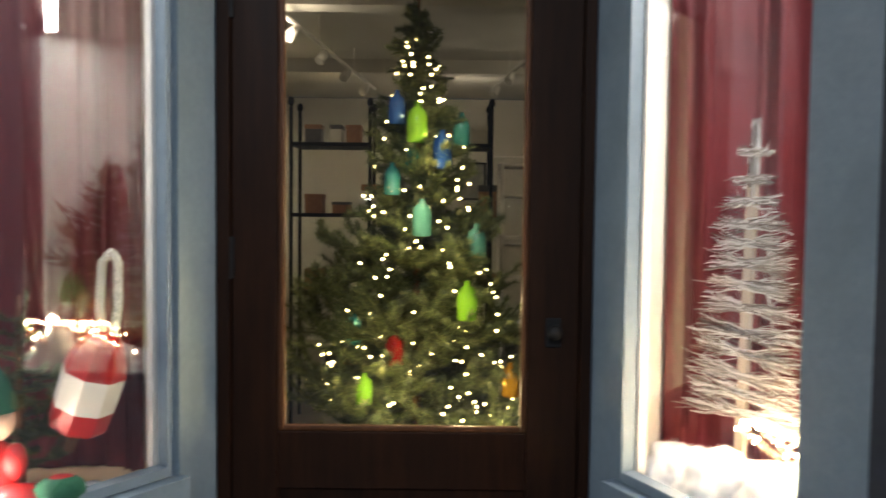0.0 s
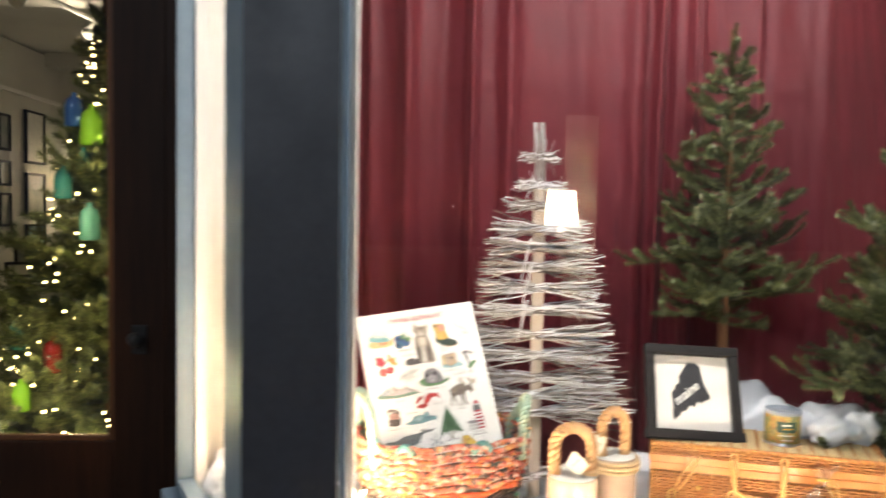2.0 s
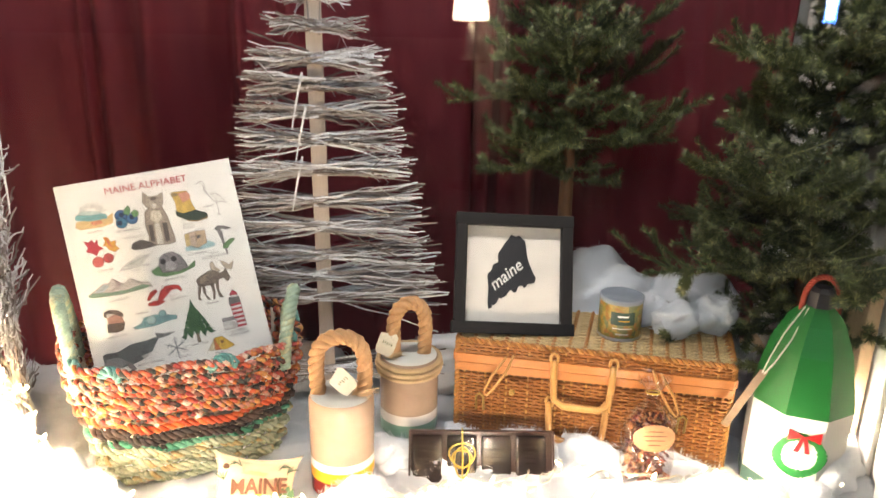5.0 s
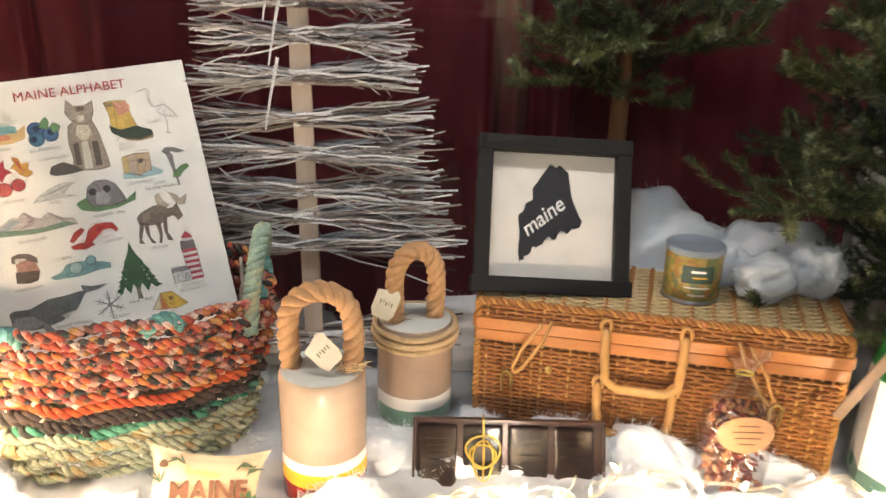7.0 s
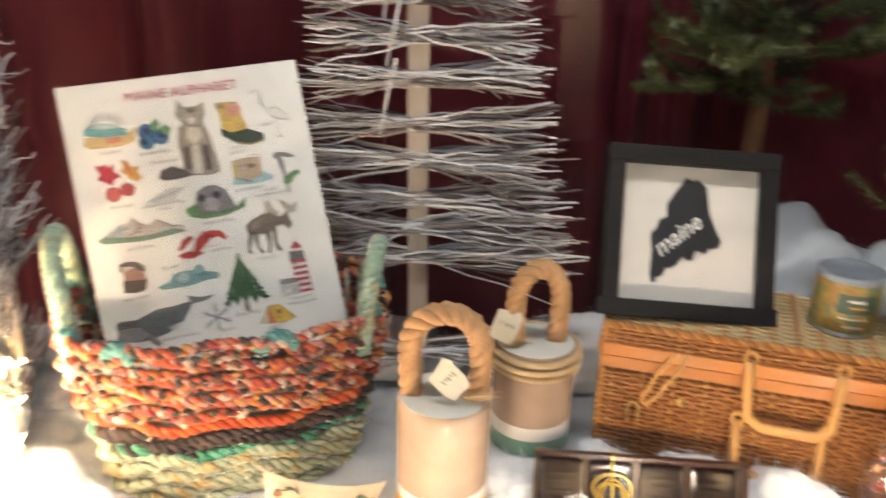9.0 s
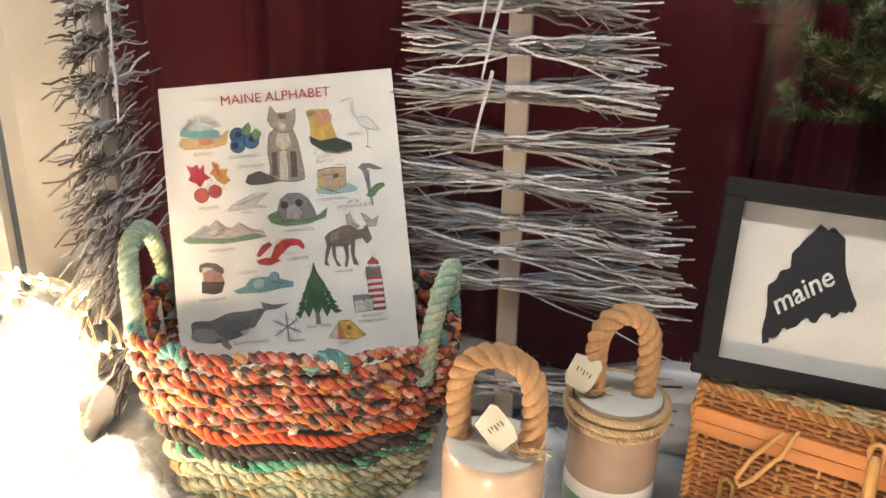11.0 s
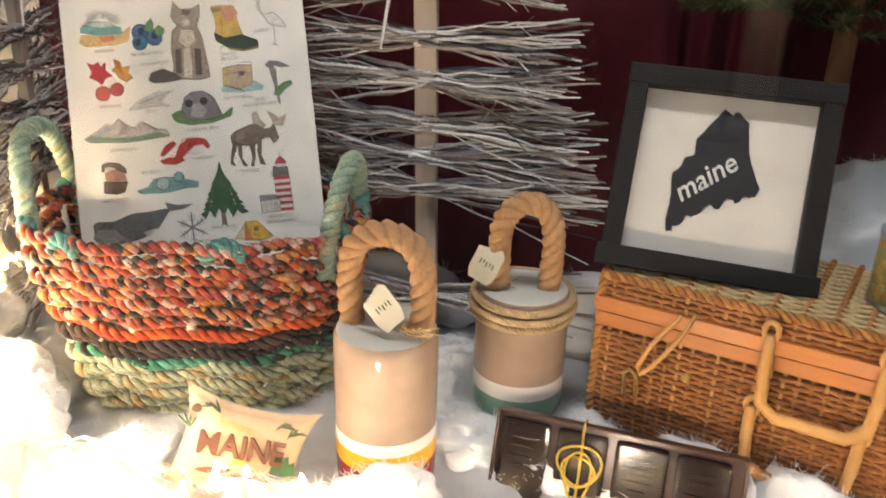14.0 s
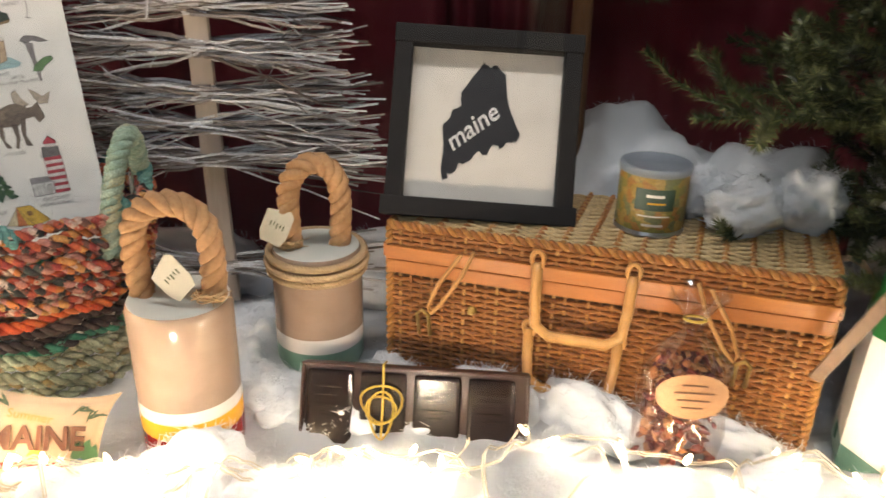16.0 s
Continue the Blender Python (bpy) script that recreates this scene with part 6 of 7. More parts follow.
def souvenir_pillow():
    p = thing("souvenir_pillow", pose(1.080, 1.312, 0.783, -26, 14, 10), "small cream printed balsam pillow lettered MAINE", "pillow")
    w, h = 0.118, 0.092

    def face(s):
        def fn(u, v):
            x, z = (u - 0.5), (v - 0.5)
            puff = max(0, (1 - (2 * x) ** 4) * (1 - (2 * z) ** 4))
            pinch = 1 - 0.10 * (1 - (2 * z) ** 2), 1 - 0.16 * (1 - (2 * x) ** 2)
            return (x * w * pinch[0] * (1 + 0.1 * abs(2 * z) ** 3), s * 0.016 * puff ** 0.7, h / 2 + z * h * pinch[1] * (1 + 0.08 * abs(2 * x) ** 3))
        return fn
    bm = sheet(bmesh.new(), face(-1), 20, 16)
    sheet(bm, face(1), 20, 16)
    bmesh.ops.remove_doubles(bm, verts=bm.verts[:], dist=0.0002)
    body = part("cushion", bm, surface("cream_print_cloth", (0.52, 0.36, 0.23), (0.62, 0.46, 0.30), 60, 0.45, 0.15, 0.0008), p, "cream shiny printed cloth", smooth=True)
    brown = plain("brown_lettering", (0.13, 0.045, 0.02), 0.5)
    text("lettering", "MAINE", 0.029, Matrix.Translation((0.002, -0.0178, 0.050)) @ Matrix.Rotation(radians(90), 4, "X") @ Matrix.Rotation(radians(4), 4, "Z"), brown, p, 0.0014, 0.92, bold=0.0007)
    gold = plain("ochre_lettering", (0.50, 0.27, 0.05), 0.5)
    text("lettering", "Summer", 0.011, pose(-0.006, -0.0160, 0.069, 88, 5, 0), gold, p, 0.0005)

    def patch(name, x, z, sx, sz, c, turn=0.0, sides=14):
        bm = prism(bmesh.new(), [(sx * math.cos(k * math.tau / sides) * (1 + 0.15 * math.sin(k * 5)), sz * math.sin(k * math.tau / sides)) for k in range(sides)], -0.001, 0.0015)
        part(name, bm, plain("cloth_print", c, 0.5), p).matrix_basis = pose(x, -0.0150, z, 90, turn, 0)
    patch("canoe_picture", 0.000, 0.027, 0.034, 0.0035, (0.50, 0.03, 0.02), -5)
    patch("sun_picture", 0.004, 0.035, 0.008, 0.006, (0.72, 0.46, 0.05))
    patch("lake_picture", 0.042, 0.028, 0.013, 0.008, (0.10, 0.14, 0.32))
    for x, z in ((0.036, 0.040), (0.044, 0.043), (0.050, 0.039)):
        patch("pine_picture", x, z, 0.0045, 0.011, (0.05, 0.13, 0.05), 0, 5)
    patch("cone_picture", -0.046, 0.076, 0.0045, 0.004, (0.11, 0.045, 0.018))
    for x, z, tn in ((-0.032, 0.080, 20), (-0.05, 0.062, 70), (0.036, 0.078, -15), (0.046, 0.074, -40)):
        for j in range(4):
            patch("needle_picture", x + 0.003 * (j - 1.5), z + 0.0012 * (j % 2), 0.0065, 0.0009, (0.045, 0.075, 0.03), tn + 24 * (j - 1.5), 6)
    return p


souvenir_pillow()


def lobster_buoy():
    b = thing("lobster_buoy", pose(1.890, 1.318, 0.778, 0, 1, -25), "octagonal green and white wooden buoy painted with a wreath", "buoy")
    def octo(prof, mat, name, label=""):
        return part(name, lathe(bmesh.new(), prof, 8, pose(0, 0, 0, 0, 0, 22.5)), mat, b, label)
    octo([(0.0001, 0.0), (0.060, 0.0), (0.0725, 0.02), (0.0725, 0.045)], M["glaze_green"], "foot", "pale green painted foot")
    octo([(0.0725, 0.045), (0.0735, 0.150), (0.0735, 0.160)], M["white_gloss"], "white_band", "white painted band")
    octo([(0.0737, 0.160), (0.072, 0.172), (0.057, 0.245), (0.040, 0.285), (0.024, 0.305), (0.020, 0.308)], M["green_paint"], "crown", "glossy green tapering top")
    octo([(0.020, 0.307), (0.018, 0.330), (0.012, 0.336), (0.0001, 0.337)], M["charcoal"], "neck", "dark neck")
    pts = [Vector((0.024 * math.cos(a), -0.004, 0.300 + 0.052 * max(0, math.sin(a)) ** 0.7)) for a in [math.pi * q / 16 for q in range(17)]]
    part("rope_loop", rope(bmesh.new(), pts, 0.0045, 3, 0.014, 6), M["red_rope"], b, "faded red rope loop", smooth=True)
    wreath = bmesh.new()
    for k in range(26):
        a = k * math.tau / 26
        m = Matrix.Translation((0.030 * math.cos(a), 0, 0.030 * math.sin(a))) @ Matrix.Rotation(a, 4, "Y") @ Matrix.Diagonal((0.0085, 0.001, 0.006, 1))
        bmesh.ops.create_icosphere(wreath, subdivisions=1, radius=1, matrix=m)
    ob = part("painted_wreath", wreath, M["green_paint"], b, "painted green wreath")
    ob.matrix_basis = pose(0.0, -0.0685, 0.100)
    bow = bmesh.new()
    for pts in ([(0, 0), (-0.022, 0.010), (-0.022, -0.008)], [(0, 0), (0.022, -0.008), (0.022, 0.010)], [(-0.003, 0), (-0.012, -0.026), (-0.005, -0.026), (0.001, -0.002)], [(0.003, 0), (0.011, -0.026), (0.004, -0.027), (-0.001, -0.002)]):
        prism(bow, pts, 0, 0.0012)
    ob = part("painted_bow", bow, M["red_paint"], b, "painted red bow")
    ob.matrix_basis = pose(0.002, -0.0698, 0.132, 90, 0, 0)
    paddle = part("wooden_tag", box(bmesh.new(), (-0.006, -0.002, -0.115), (0.006, 0.002, 0.0), 0.0015), surface("dull_tag_wood", (0.20, 0.13, 0.08), (0.29, 0.19, 0.12), 60, 0.7), b, "bare wooden tag hanging on twine")
    paddle.matrix_basis = pose(-0.064, -0.050, 0.215, 8, 20, 0)
    bm = bmesh.new()
    tube(bm, [(-0.016, -0.014, 0.306), (-0.034, -0.036, 0.262), (-0.052, -0.050, 0.230), (-0.064, -0.055, 0.212)], 0.0012, 5)
    tube(bm, [(-0.020, -0.010, 0.306), (-0.044, -0.030, 0.268), (-0.060, -0.046, 0.232), (-0.066, -0.052, 0.212)], 0.0012, 5)
    part("twine", bm, M["white_rope"], b, "thin pale twine")
    return b


lobster_buoy()


# ---- cotton snow ----
def fuzz(bm, points, rnd, n, size):
    for _ in range(n):
        p = Vector(rnd.choice(points))
        d = Vector((rnd.gauss(0, 1), rnd.gauss(0, 1), abs(rnd.gauss(0, 0.7)))).normalized() * size * rnd.uniform(0.5, 1.4)
        bend = Vector((rnd.gauss(0, 1), rnd.gauss(0, 1), rnd.gauss(0, 0.6))) * size * 0.4
        tube(bm, [p, p + d * 0.5 + bend * 0.5, p + d + bend * 0.2], [0.00035, 0.0003, 0.00015], 3, caps=False)


def snow_height(x, y):
    n = noise.fractal(Vector((x * 7, y * 7, 1.3)), 1.0, 2.0, 4) * 0.012 + noise.fractal(Vector((x * 24, y * 24, 4.1)), 1.0, 2.0, 3) * 0.009
    ridge = 0.058 * math.exp(-((y - 1.262) / 0.040) ** 2) * (0.85 + 0.25 * math.sin(x * 9 + 0.6))
    mid = 0.016 * math.exp(-((x - 1.40) / 0.22) ** 2 - ((y - 1.46) / 0.11) ** 2)
    return FLOOR + 0.022 + n + ridge + mid


def snow(name, x_of, y0, y1, nu, nv, seed, label):
    rnd = random.Random(seed)
    keep = []
    def fn(u, v):
        y = y0 + (y1 - y0) * v
        a, b = x_of(y)
        x = a + (b - a) * u
        p = (x, y, snow_height(x, y))
        keep.append(p)
        return p
    bm = sheet(bmesh.new(), fn, nu, nv)
    geo = bmesh.ops.solidify(bm, geom=bm.faces[:], thickness=0.012)
    fuzz(bm, keep, rnd, 2600, 0.010)
    return tagged(part(name, bm, M["cotton"], smooth=True), label, "cotton snow", kind="stuff")


snow("cotton_snow", lambda y: (0.66 - 0.42 * (y - 1.19), 1.975 + 0.22 * (y - 1.19)), 1.185, 1.825, 150, 72, 1, "white cotton batting spread as snow over the display floor")
snow("cotton_snow", lambda y: (-1.98, -0.95 + 0.66 * (y - 1.19)), 1.22, 1.70, 80, 40, 2, "white cotton batting spread as snow over the display floor")


def cotton_lump(at, size, seed, label, turn=0):
    rnd = random.Random(seed)
    bm = bmesh.new()
    bmesh.ops.create_icosphere(bm, subdivisions=5, radius=1)
    for v in bm.verts:
        d = v.co.normalized()
        k = 1 + 0.30 * noise.noise(d * 1.5 + Vector((seed, 0, 0))) + 0.10 * noise.noise(d * 3.6 + Vector((0, seed, 0))) + 0.02 * noise.noise(d * 11)
        v.co = Vector((d.x * size[0], d.y * size[1], max(-0.85, d.z) * size[2])) * k
    fuzz(bm, [tuple(v.co) for v in bm.verts], rnd, 900, 0.011)
    ob = part("cotton_tuft", bm, M["cotton"], smooth=True)
    ob.matrix_world = pose(*at, 0, 0, turn)
    return tagged(ob, label, "cotton", "cotton tufts")


cotton_lump((1.765, 1.480, 0.996), (0.050, 0.032, 0.029), 1, "rolled tuft of white cotton on the suitcase", 20)
cotton_lump((1.825, 1.480, 1.003), (0.034, 0.028, 0.036), 2, "rolled tuft of white cotton on the suitcase")
cotton_lump((1.728, 1.525, 0.996), (0.034, 0.026, 0.028), 3, "rolled tuft of white cotton on the suitcase")
cotton_lump((1.70, 1.695, 0.895), (0.125, 0.055, 0.140), 4, "mound of white cotton behind the suitcase")
cotton_lump((1.87, 1.660, 0.885), (0.110, 0.060, 0.125), 5, "mound of white cotton behind the suitcase")
cotton_lump((1.43, 1.70, 0.82), (0.15, 0.06, 0.055), 6, "mound of white cotton behind the suitcase")
cotton_lump((1.10, 1.72, 0.815), (0.14, 0.05, 0.05), 7, "mound of white cotton at the foot of the curtain")
for k, (x, y, sx, sy, sz) in enumerate(((1.16, 1.262, 0.075, 0.035, 0.030), (1.34, 1.266, 0.090, 0.035, 0.028), (1.52, 1.272, 0.075, 0.032, 0.034), (1.72, 1.255, 0.075, 0.030, 0.028),
                                       (1.55, 1.335, 0.045, 0.024, 0.022), (1.88, 1.235, 0.07, 0.03, 0.03), (0.98, 1.268, 0.08, 0.04, 0.028), (1.275, 1.44, 0.035, 0.045, 0.022), (1.40, 1.45, 0.05, 0.04, 0.030), (1.235, 1.290, 0.060, 0.050, 0.029), (1.51, 1.425, 0.055, 0.028, 0.038), (1.60, 1.385, 0.060, 0.026, 0.046), (1.72, 1.35, 0.06, 0.020, 0.030), (0.80, 1.27, 0.07, 0.05, 0.05))):
    cotton_lump((x, y, 0.812 if y < 1.3 else 0.795), (sx, sy, sz), 20 + k, "loose tuft of white cotton snow on the display floor", 13 * k)


for k, (x, y, z, sx, sy, sz) in enumerate(((0.735, 1.335, 0.85, 0.070, 0.075, 0.110), (0.655, 1.46, 0.84, 0.075, 0.085, 0.085), (0.575, 1.58, 0.83, 0.065, 0.080, 0.085), (0.515, 1.66, 0.825, 0.05, 0.07, 0.075), (0.86, 1.29, 0.825, 0.075, 0.050, 0.050), (0.80, 1.375, 0.815, 0.060, 0.055, 0.045), (1.94, 1.29, 0.82, 0.05, 0.06, 0.06))):
    cotton_lump((x, y, z), (sx, sy, sz), 50 + k, "drift of white cotton heaped against the window frame", 20 * k)


rnd = random.Random(31)
for k in range(44):
    x, y = rnd.uniform(1.12, 1.66), rnd.uniform(1.395, 1.62)
    if (x - 1.212) ** 2 + (y - 1.39) ** 2 < 0.0045 or (x - 1.322) ** 2 + (y - 1.534) ** 2 < 0.004 or (x > 1.37 and y > 1.50 - 0.31 * (x - 1.42)) or (x < 1.20 and y < 1.62):
        continue
    cotton_lump((x, y, 0.790), (rnd.uniform(0.035, 0.065), rnd.uniform(0.026, 0.045), rnd.uniform(0.018, 0.032)), 70 + k, "loose tuft of white cotton snow on the display floor", rnd.uniform(0, 180))


# ---- string lights ----
def string_lights(name, path_fn, n, bulbs, seed, label):
    """Pale wire with small lit bulbs in a loose tangle."""
    rnd = random.Random(seed)
    s = thing(name, (0, 0, 0), label, "string lights")
    bm = bmesh.new()
    pts = [Vector(path_fn(k / n, rnd)) for k in range(n)]
    for k in range(0, n - 1, 40):
        tube(bm, pts[k:k + 41], 0.0007, 4)
        tube(bm, [p + Vector((0.002, 0.001, 0.0015)) for p in pts[k:k + 41]], 0.0007, 4)
    part("wire", bm, M["clear_wire"], s, "thin pale wire")
    cap = bmesh.new()
    lathe(cap, [(0.0001, 0.0105), (0.0012, 0.0096), (0.0022, 0.0064), (0.0025, 0.003), (0.0020, 0.0)], 8)
    mesh = mesh_of("bulb", cap, M["bulb_glow"], True)
    for k in range(bulbs):
        p = pts[int((k + 0.5) * n / bulbs)]
        ob = new("bulb", mesh)
        ob.parent = s
        ob.matrix_basis = Matrix.Translation(p) @ Euler((rnd.uniform(-1.3, 1.3), rnd.uniform(-1.3, 1.3), rnd.uniform(0, 6))).to_matrix().to_4x4()
    return s


def heap_path(u, rnd):
    a, t = u * 75, math.sin(u * 23)
    x, y = 0.70 - 0.07 * t, 1.375 + 0.13 * t
    r = 0.082 + 0.012 * math.sin(u * 190)
    e = 0.25 + 1.1 * abs(math.sin(u * 37))
    return (x + r * math.cos(e) * math.cos(a), y + r * math.cos(e) * math.sin(a), 0.85 + 0.14 * math.sin(e) + rnd.uniform(0, 0.006))


def front_path(u, rnd):
    x = 0.80 + 1.16 * u + 0.035 * math.sin(u * 130)
    y = 1.252 + 0.034 * math.sin(u * 97 + 0.5) + 0.012 * math.sin(u * 310)
    return (x, y, snow_height(x, y) + 0.012 + 0.009 * math.sin(u * 170) + rnd.uniform(0, 0.003))


def front_path_2(u, rnd):
    x = 0.82 + 0.62 * u + 0.03 * math.sin(u * 90)
    y = 1.285 + 0.030 * math.sin(u * 61 + 1.5)
    return (x, y, snow_height(x, y) + 0.012 + 0.008 * math.sin(u * 120) + rnd.uniform(0, 0.004))


def left_path(u, rnd):
    x = -0.87 - 0.45 * u + 0.03 * math.sin(u * 90)
    y = 1.38 + 0.05 * math.sin(u * 61 + 1.5)
    return (x, y, snow_height(x, y) + 0.015 + 0.008 * math.sin(u * 120))


string_lights("string_lights", heap_path, 900, 110, 1, "tangled heap of warm white string lights beside the basket")
string_lights("string_lights", front_path, 800, 46, 2, "warm white string lights lying on the cotton along the pane")
string_lights("string_lights", front_path_2, 500, 26, 3, "warm white string lights lying on the cotton along the pane")
string_lights("string_lights", left_path, 400, 30, 4, "warm white string lights lying on cotton")


# ---- right end of the display ----
pil = thing("wooden_pilaster", (2.008, 1.395, FLOOR), "short bare pine board standing against the end panel", "board")
part("board", box(bmesh.new(), (-0.010, -0.075, 0), (0.010, 0.075, 0.36), 0.003), M["pine"], pil).matrix_basis = pose(0.0, 0, 0, 0, 0, -14)

# ---- left display ----
def elf_doll():
    """One plain seated felt doll."""
    bm = bmesh.new()
    for c, r in (((0, 0, 0.06), (0.045, 0.035, 0.06)), ((0, -0.005, 0.155), (0.038, 0.034, 0.040)), ((0.045, -0.05, 0.028), (0.060, 0.026, 0.024)), ((0.115, -0.058, 0.036), (0.042, 0.030, 0.028)), ((-0.045, -0.05, 0.025), (0.03, 0.07, 0.02)), ((0.040, -0.028, 0.085), (0.020, 0.016, 0.034))):
        bmesh.ops.create_uvsphere(bm, u_segments=20, v_segments=12, radius=1, matrix=Matrix.Translation(c) @ Matrix.Diagonal((*r, 1)))
    cap0 = len(bm.faces)
    lathe(bm, [(0.041, 0.0), (0.040, 0.02), (0.026, 0.055), (0.010, 0.085), (0.0001, 0.10)], 20, Matrix.Translation((0, -0.003, 0.172)))
    mats = [M["red_paint"], surface("felt_skin", (0.62, 0.40, 0.28), (0.70, 0.47, 0.34), 90, 0.9), surface("green_felt", (0.015, 0.09, 0.05), (0.025, 0.13, 0.075), 120, 0.95)]
    ob = part("elf_doll", bm, mats, smooth=True)
    for k, p in enumerate(ob.data.polygons):
        p.material_index = 2 if k >= cap0 or p.center.x > 0.075 and p.center.z < 0.06 else 1 if p.center.z > 0.118 and abs(p.center.x) < 0.04 else 0
    ob.matrix_world = pose(-0.895, 1.50, 0.805, 0, 0, 20) @ Matrix.Diagonal((1.12, 1.12, 1.12, 1))
    return tagged(ob, "seated felt doll in red and green with a pointed cap", "doll")


elf_doll()


def striped_buoy():
    b = thing("striped_buoy", pose(-0.775, 1.600, 0.940, 8, 19, 10) @ Matrix.Diagonal((1.12, 1.12, 1.12, 1)), "red and white wooden buoy hanging by a white rope loop", "buoy")
    for nm, prof, mat in (("red_band", [(0.0001, 0), (0.050, 0.0), (0.054, 0.006), (0.056, 0.045)], "red_paint"), ("white_band", [(0.056, 0.045), (0.058, 0.115)], "white_gloss"),
                          ("red_top", [(0.058, 0.115), (0.054, 0.140), (0.036, 0.178), (0.016, 0.195), (0.0001, 0.197)], "red_paint")):
        part(nm, lathe(bmesh.new(), prof, 8), M[mat], b)
    part("peg", lathe(bmesh.new(), [(0.0001, -0.05), (0.010, -0.05), (0.010, 0.0)], 12), M["bark"], b)
    part("rope_loop", rope(bmesh.new(), [(0.012, 0, 0.19), (0.004, 0, 0.25), (-0.020, 0, 0.33), (-0.036, 0, 0.345), (-0.046, 0, 0.32), (-0.028, 0, 0.24), (-0.008, 0, 0.19)], 0.0085, 3, 0.026, 6), M["white_rope"], b, "thick white rope loop", smooth=True)
    return b


striped_buoy()
fir("fir_tree", (-0.93, 1.66, 0.79), 0.42, 0.03, [0.12, 0.13, 0.09, 0.05], 41, "small dark green fir behind the felt doll", 34)

# ---- the lit shop room ----
def decorated_tree():
    at = (-0.085, 2.52, 0.02)
    t = fir("christmas_tree", at, 2.08, 0.35, [0.47, 0.45, 0.40, 0.33, 0.27, 0.21, 0.15, 0.09, 0.03], 77, "tall green Christmas tree with warm lights and glass ornaments", 300, trunk=0.02, size=0.034, dense=900, sprays=4)
    t["category"] = "christmas tree"
    rnd = random.Random(12)
    cap = bmesh.new()
    bmesh.ops.create_icosphere(cap, subdivisions=2, radius=0.0046)
    mesh = mesh_of("tree_bulb", cap, M["tree_bulb"], True)
    for k in range(190):
        f = rnd.random() ** 1.6
        z = 0.64 + 1.30 * f
        r = 0.47 * (1 - (z - 0.35) / 1.70) ** 0.85 * rnd.uniform(0.75, 1.03) if z < 2.0 else 0.03
        a = -math.pi / 2 + rnd.uniform(-1.5, 1.5)
        ob = new("tree_bulb", mesh)
        ob.parent = t
        ob.matrix_basis = Matrix.Translation((r * math.cos(a), r * math.sin(a) * 0.9, z))
    prof = [(0.0001, 0.0), (0.030, 0.0), (0.036, 0.006), (0.036, 0.080), (0.030, 0.105), (0.012, 0.120), (0.011, 0.135), (0.0001, 0.135)]
    def colour(nm, c):
        m, tr, b = nodes_of(nm)
        b.inputs["Base Color"].default_value = (*c, 1)
        b.inputs["Roughness"].default_value = 0.12
        b.inputs["Transmission Weight"].default_value = 0.35
        return m
    tints = {"lime": colour("lime_glass", (0.20, 0.42, 0.03)), "blue": colour("cobalt_glass", (0.02, 0.07, 0.26)), "teal": colour("teal_glass", (0.03, 0.17, 0.17)),
             "red": colour("red_glass", (0.22, 0.008, 0.008)), "amber": colour("amber_glass", (0.38, 0.18, 0.01)), "aqua": colour("aqua_glass", (0.10, 0.30, 0.25))}
    meshes = {k: mesh_of("glass_ornament", lathe(bmesh.new(), prof, 18), m, True) for k, m in tints.items()}
    for tint, x, z, s in (("lime", -0.085, 1.620, 0.95), ("blue", -0.150, 1.680, 0.8), ("blue", -0.005, 1.540, 0.9), ("teal", 0.055, 1.62, 0.8), ("aqua", -0.065, 1.330, 0.85), ("aqua", 0.105, 1.255, 0.85),
                          ("lime", 0.075, 1.075, 0.9), ("red", -0.140, 0.945, 0.8), ("amber", 0.215, 0.83, 0.8), ("teal", -0.160, 1.455, 0.75), ("teal", -0.27, 1.00, 0.7), ("lime", -0.23, 0.83, 0.7), ("teal", -0.1, 1.53, 0.6)):
        r = 0.47 * max(0.05, 1 - (z - 0.35) / 1.70) ** 0.85
        dx = x - at[0]
        y = -math.sqrt(max(0.0004, (r * 1.0) ** 2 - dx * dx)) * 0.85
        ob = new("glass_ornament", meshes[tint])
        ob.parent = t
        ob["label"] = tint.replace("lime", "lime green") + " glass bottle ornament"
        ob.matrix_basis = pose(dx, y, z - at[2], 0, 0, 0) @ Matrix.Diagonal((s, s, s, 1))


decorated_tree()


def iron_shelf(at, turn, w, label, seed):
    s = thing("iron_shelf", pose(*at, 0, 0, turn), label, "shelf", "iron shelves")
    for x in (-w / 2, w / 2):
        for y in (-0.15, 0.15):
            part("post", tube(bmesh.new(), [(x, y, 0), (x, y, 2.05)], 0.012, 8), M["black"], s)
            part("finial", lathe(bmesh.new(), [(0.0001, 0), (0.018, 0.01), (0.022, 0.03), (0.014, 0.055), (0.0001, 0.06)], 12, Matrix.Translation((x, y, 2.05))), M["black"], s)
    for z in (0.35, 0.85, 1.35, 1.80):
        part("board", box(bmesh.new(), (-w / 2, -0.16, z), (w / 2, 0.16, z + 0.025), 0.003), M["black"], s)
    return s


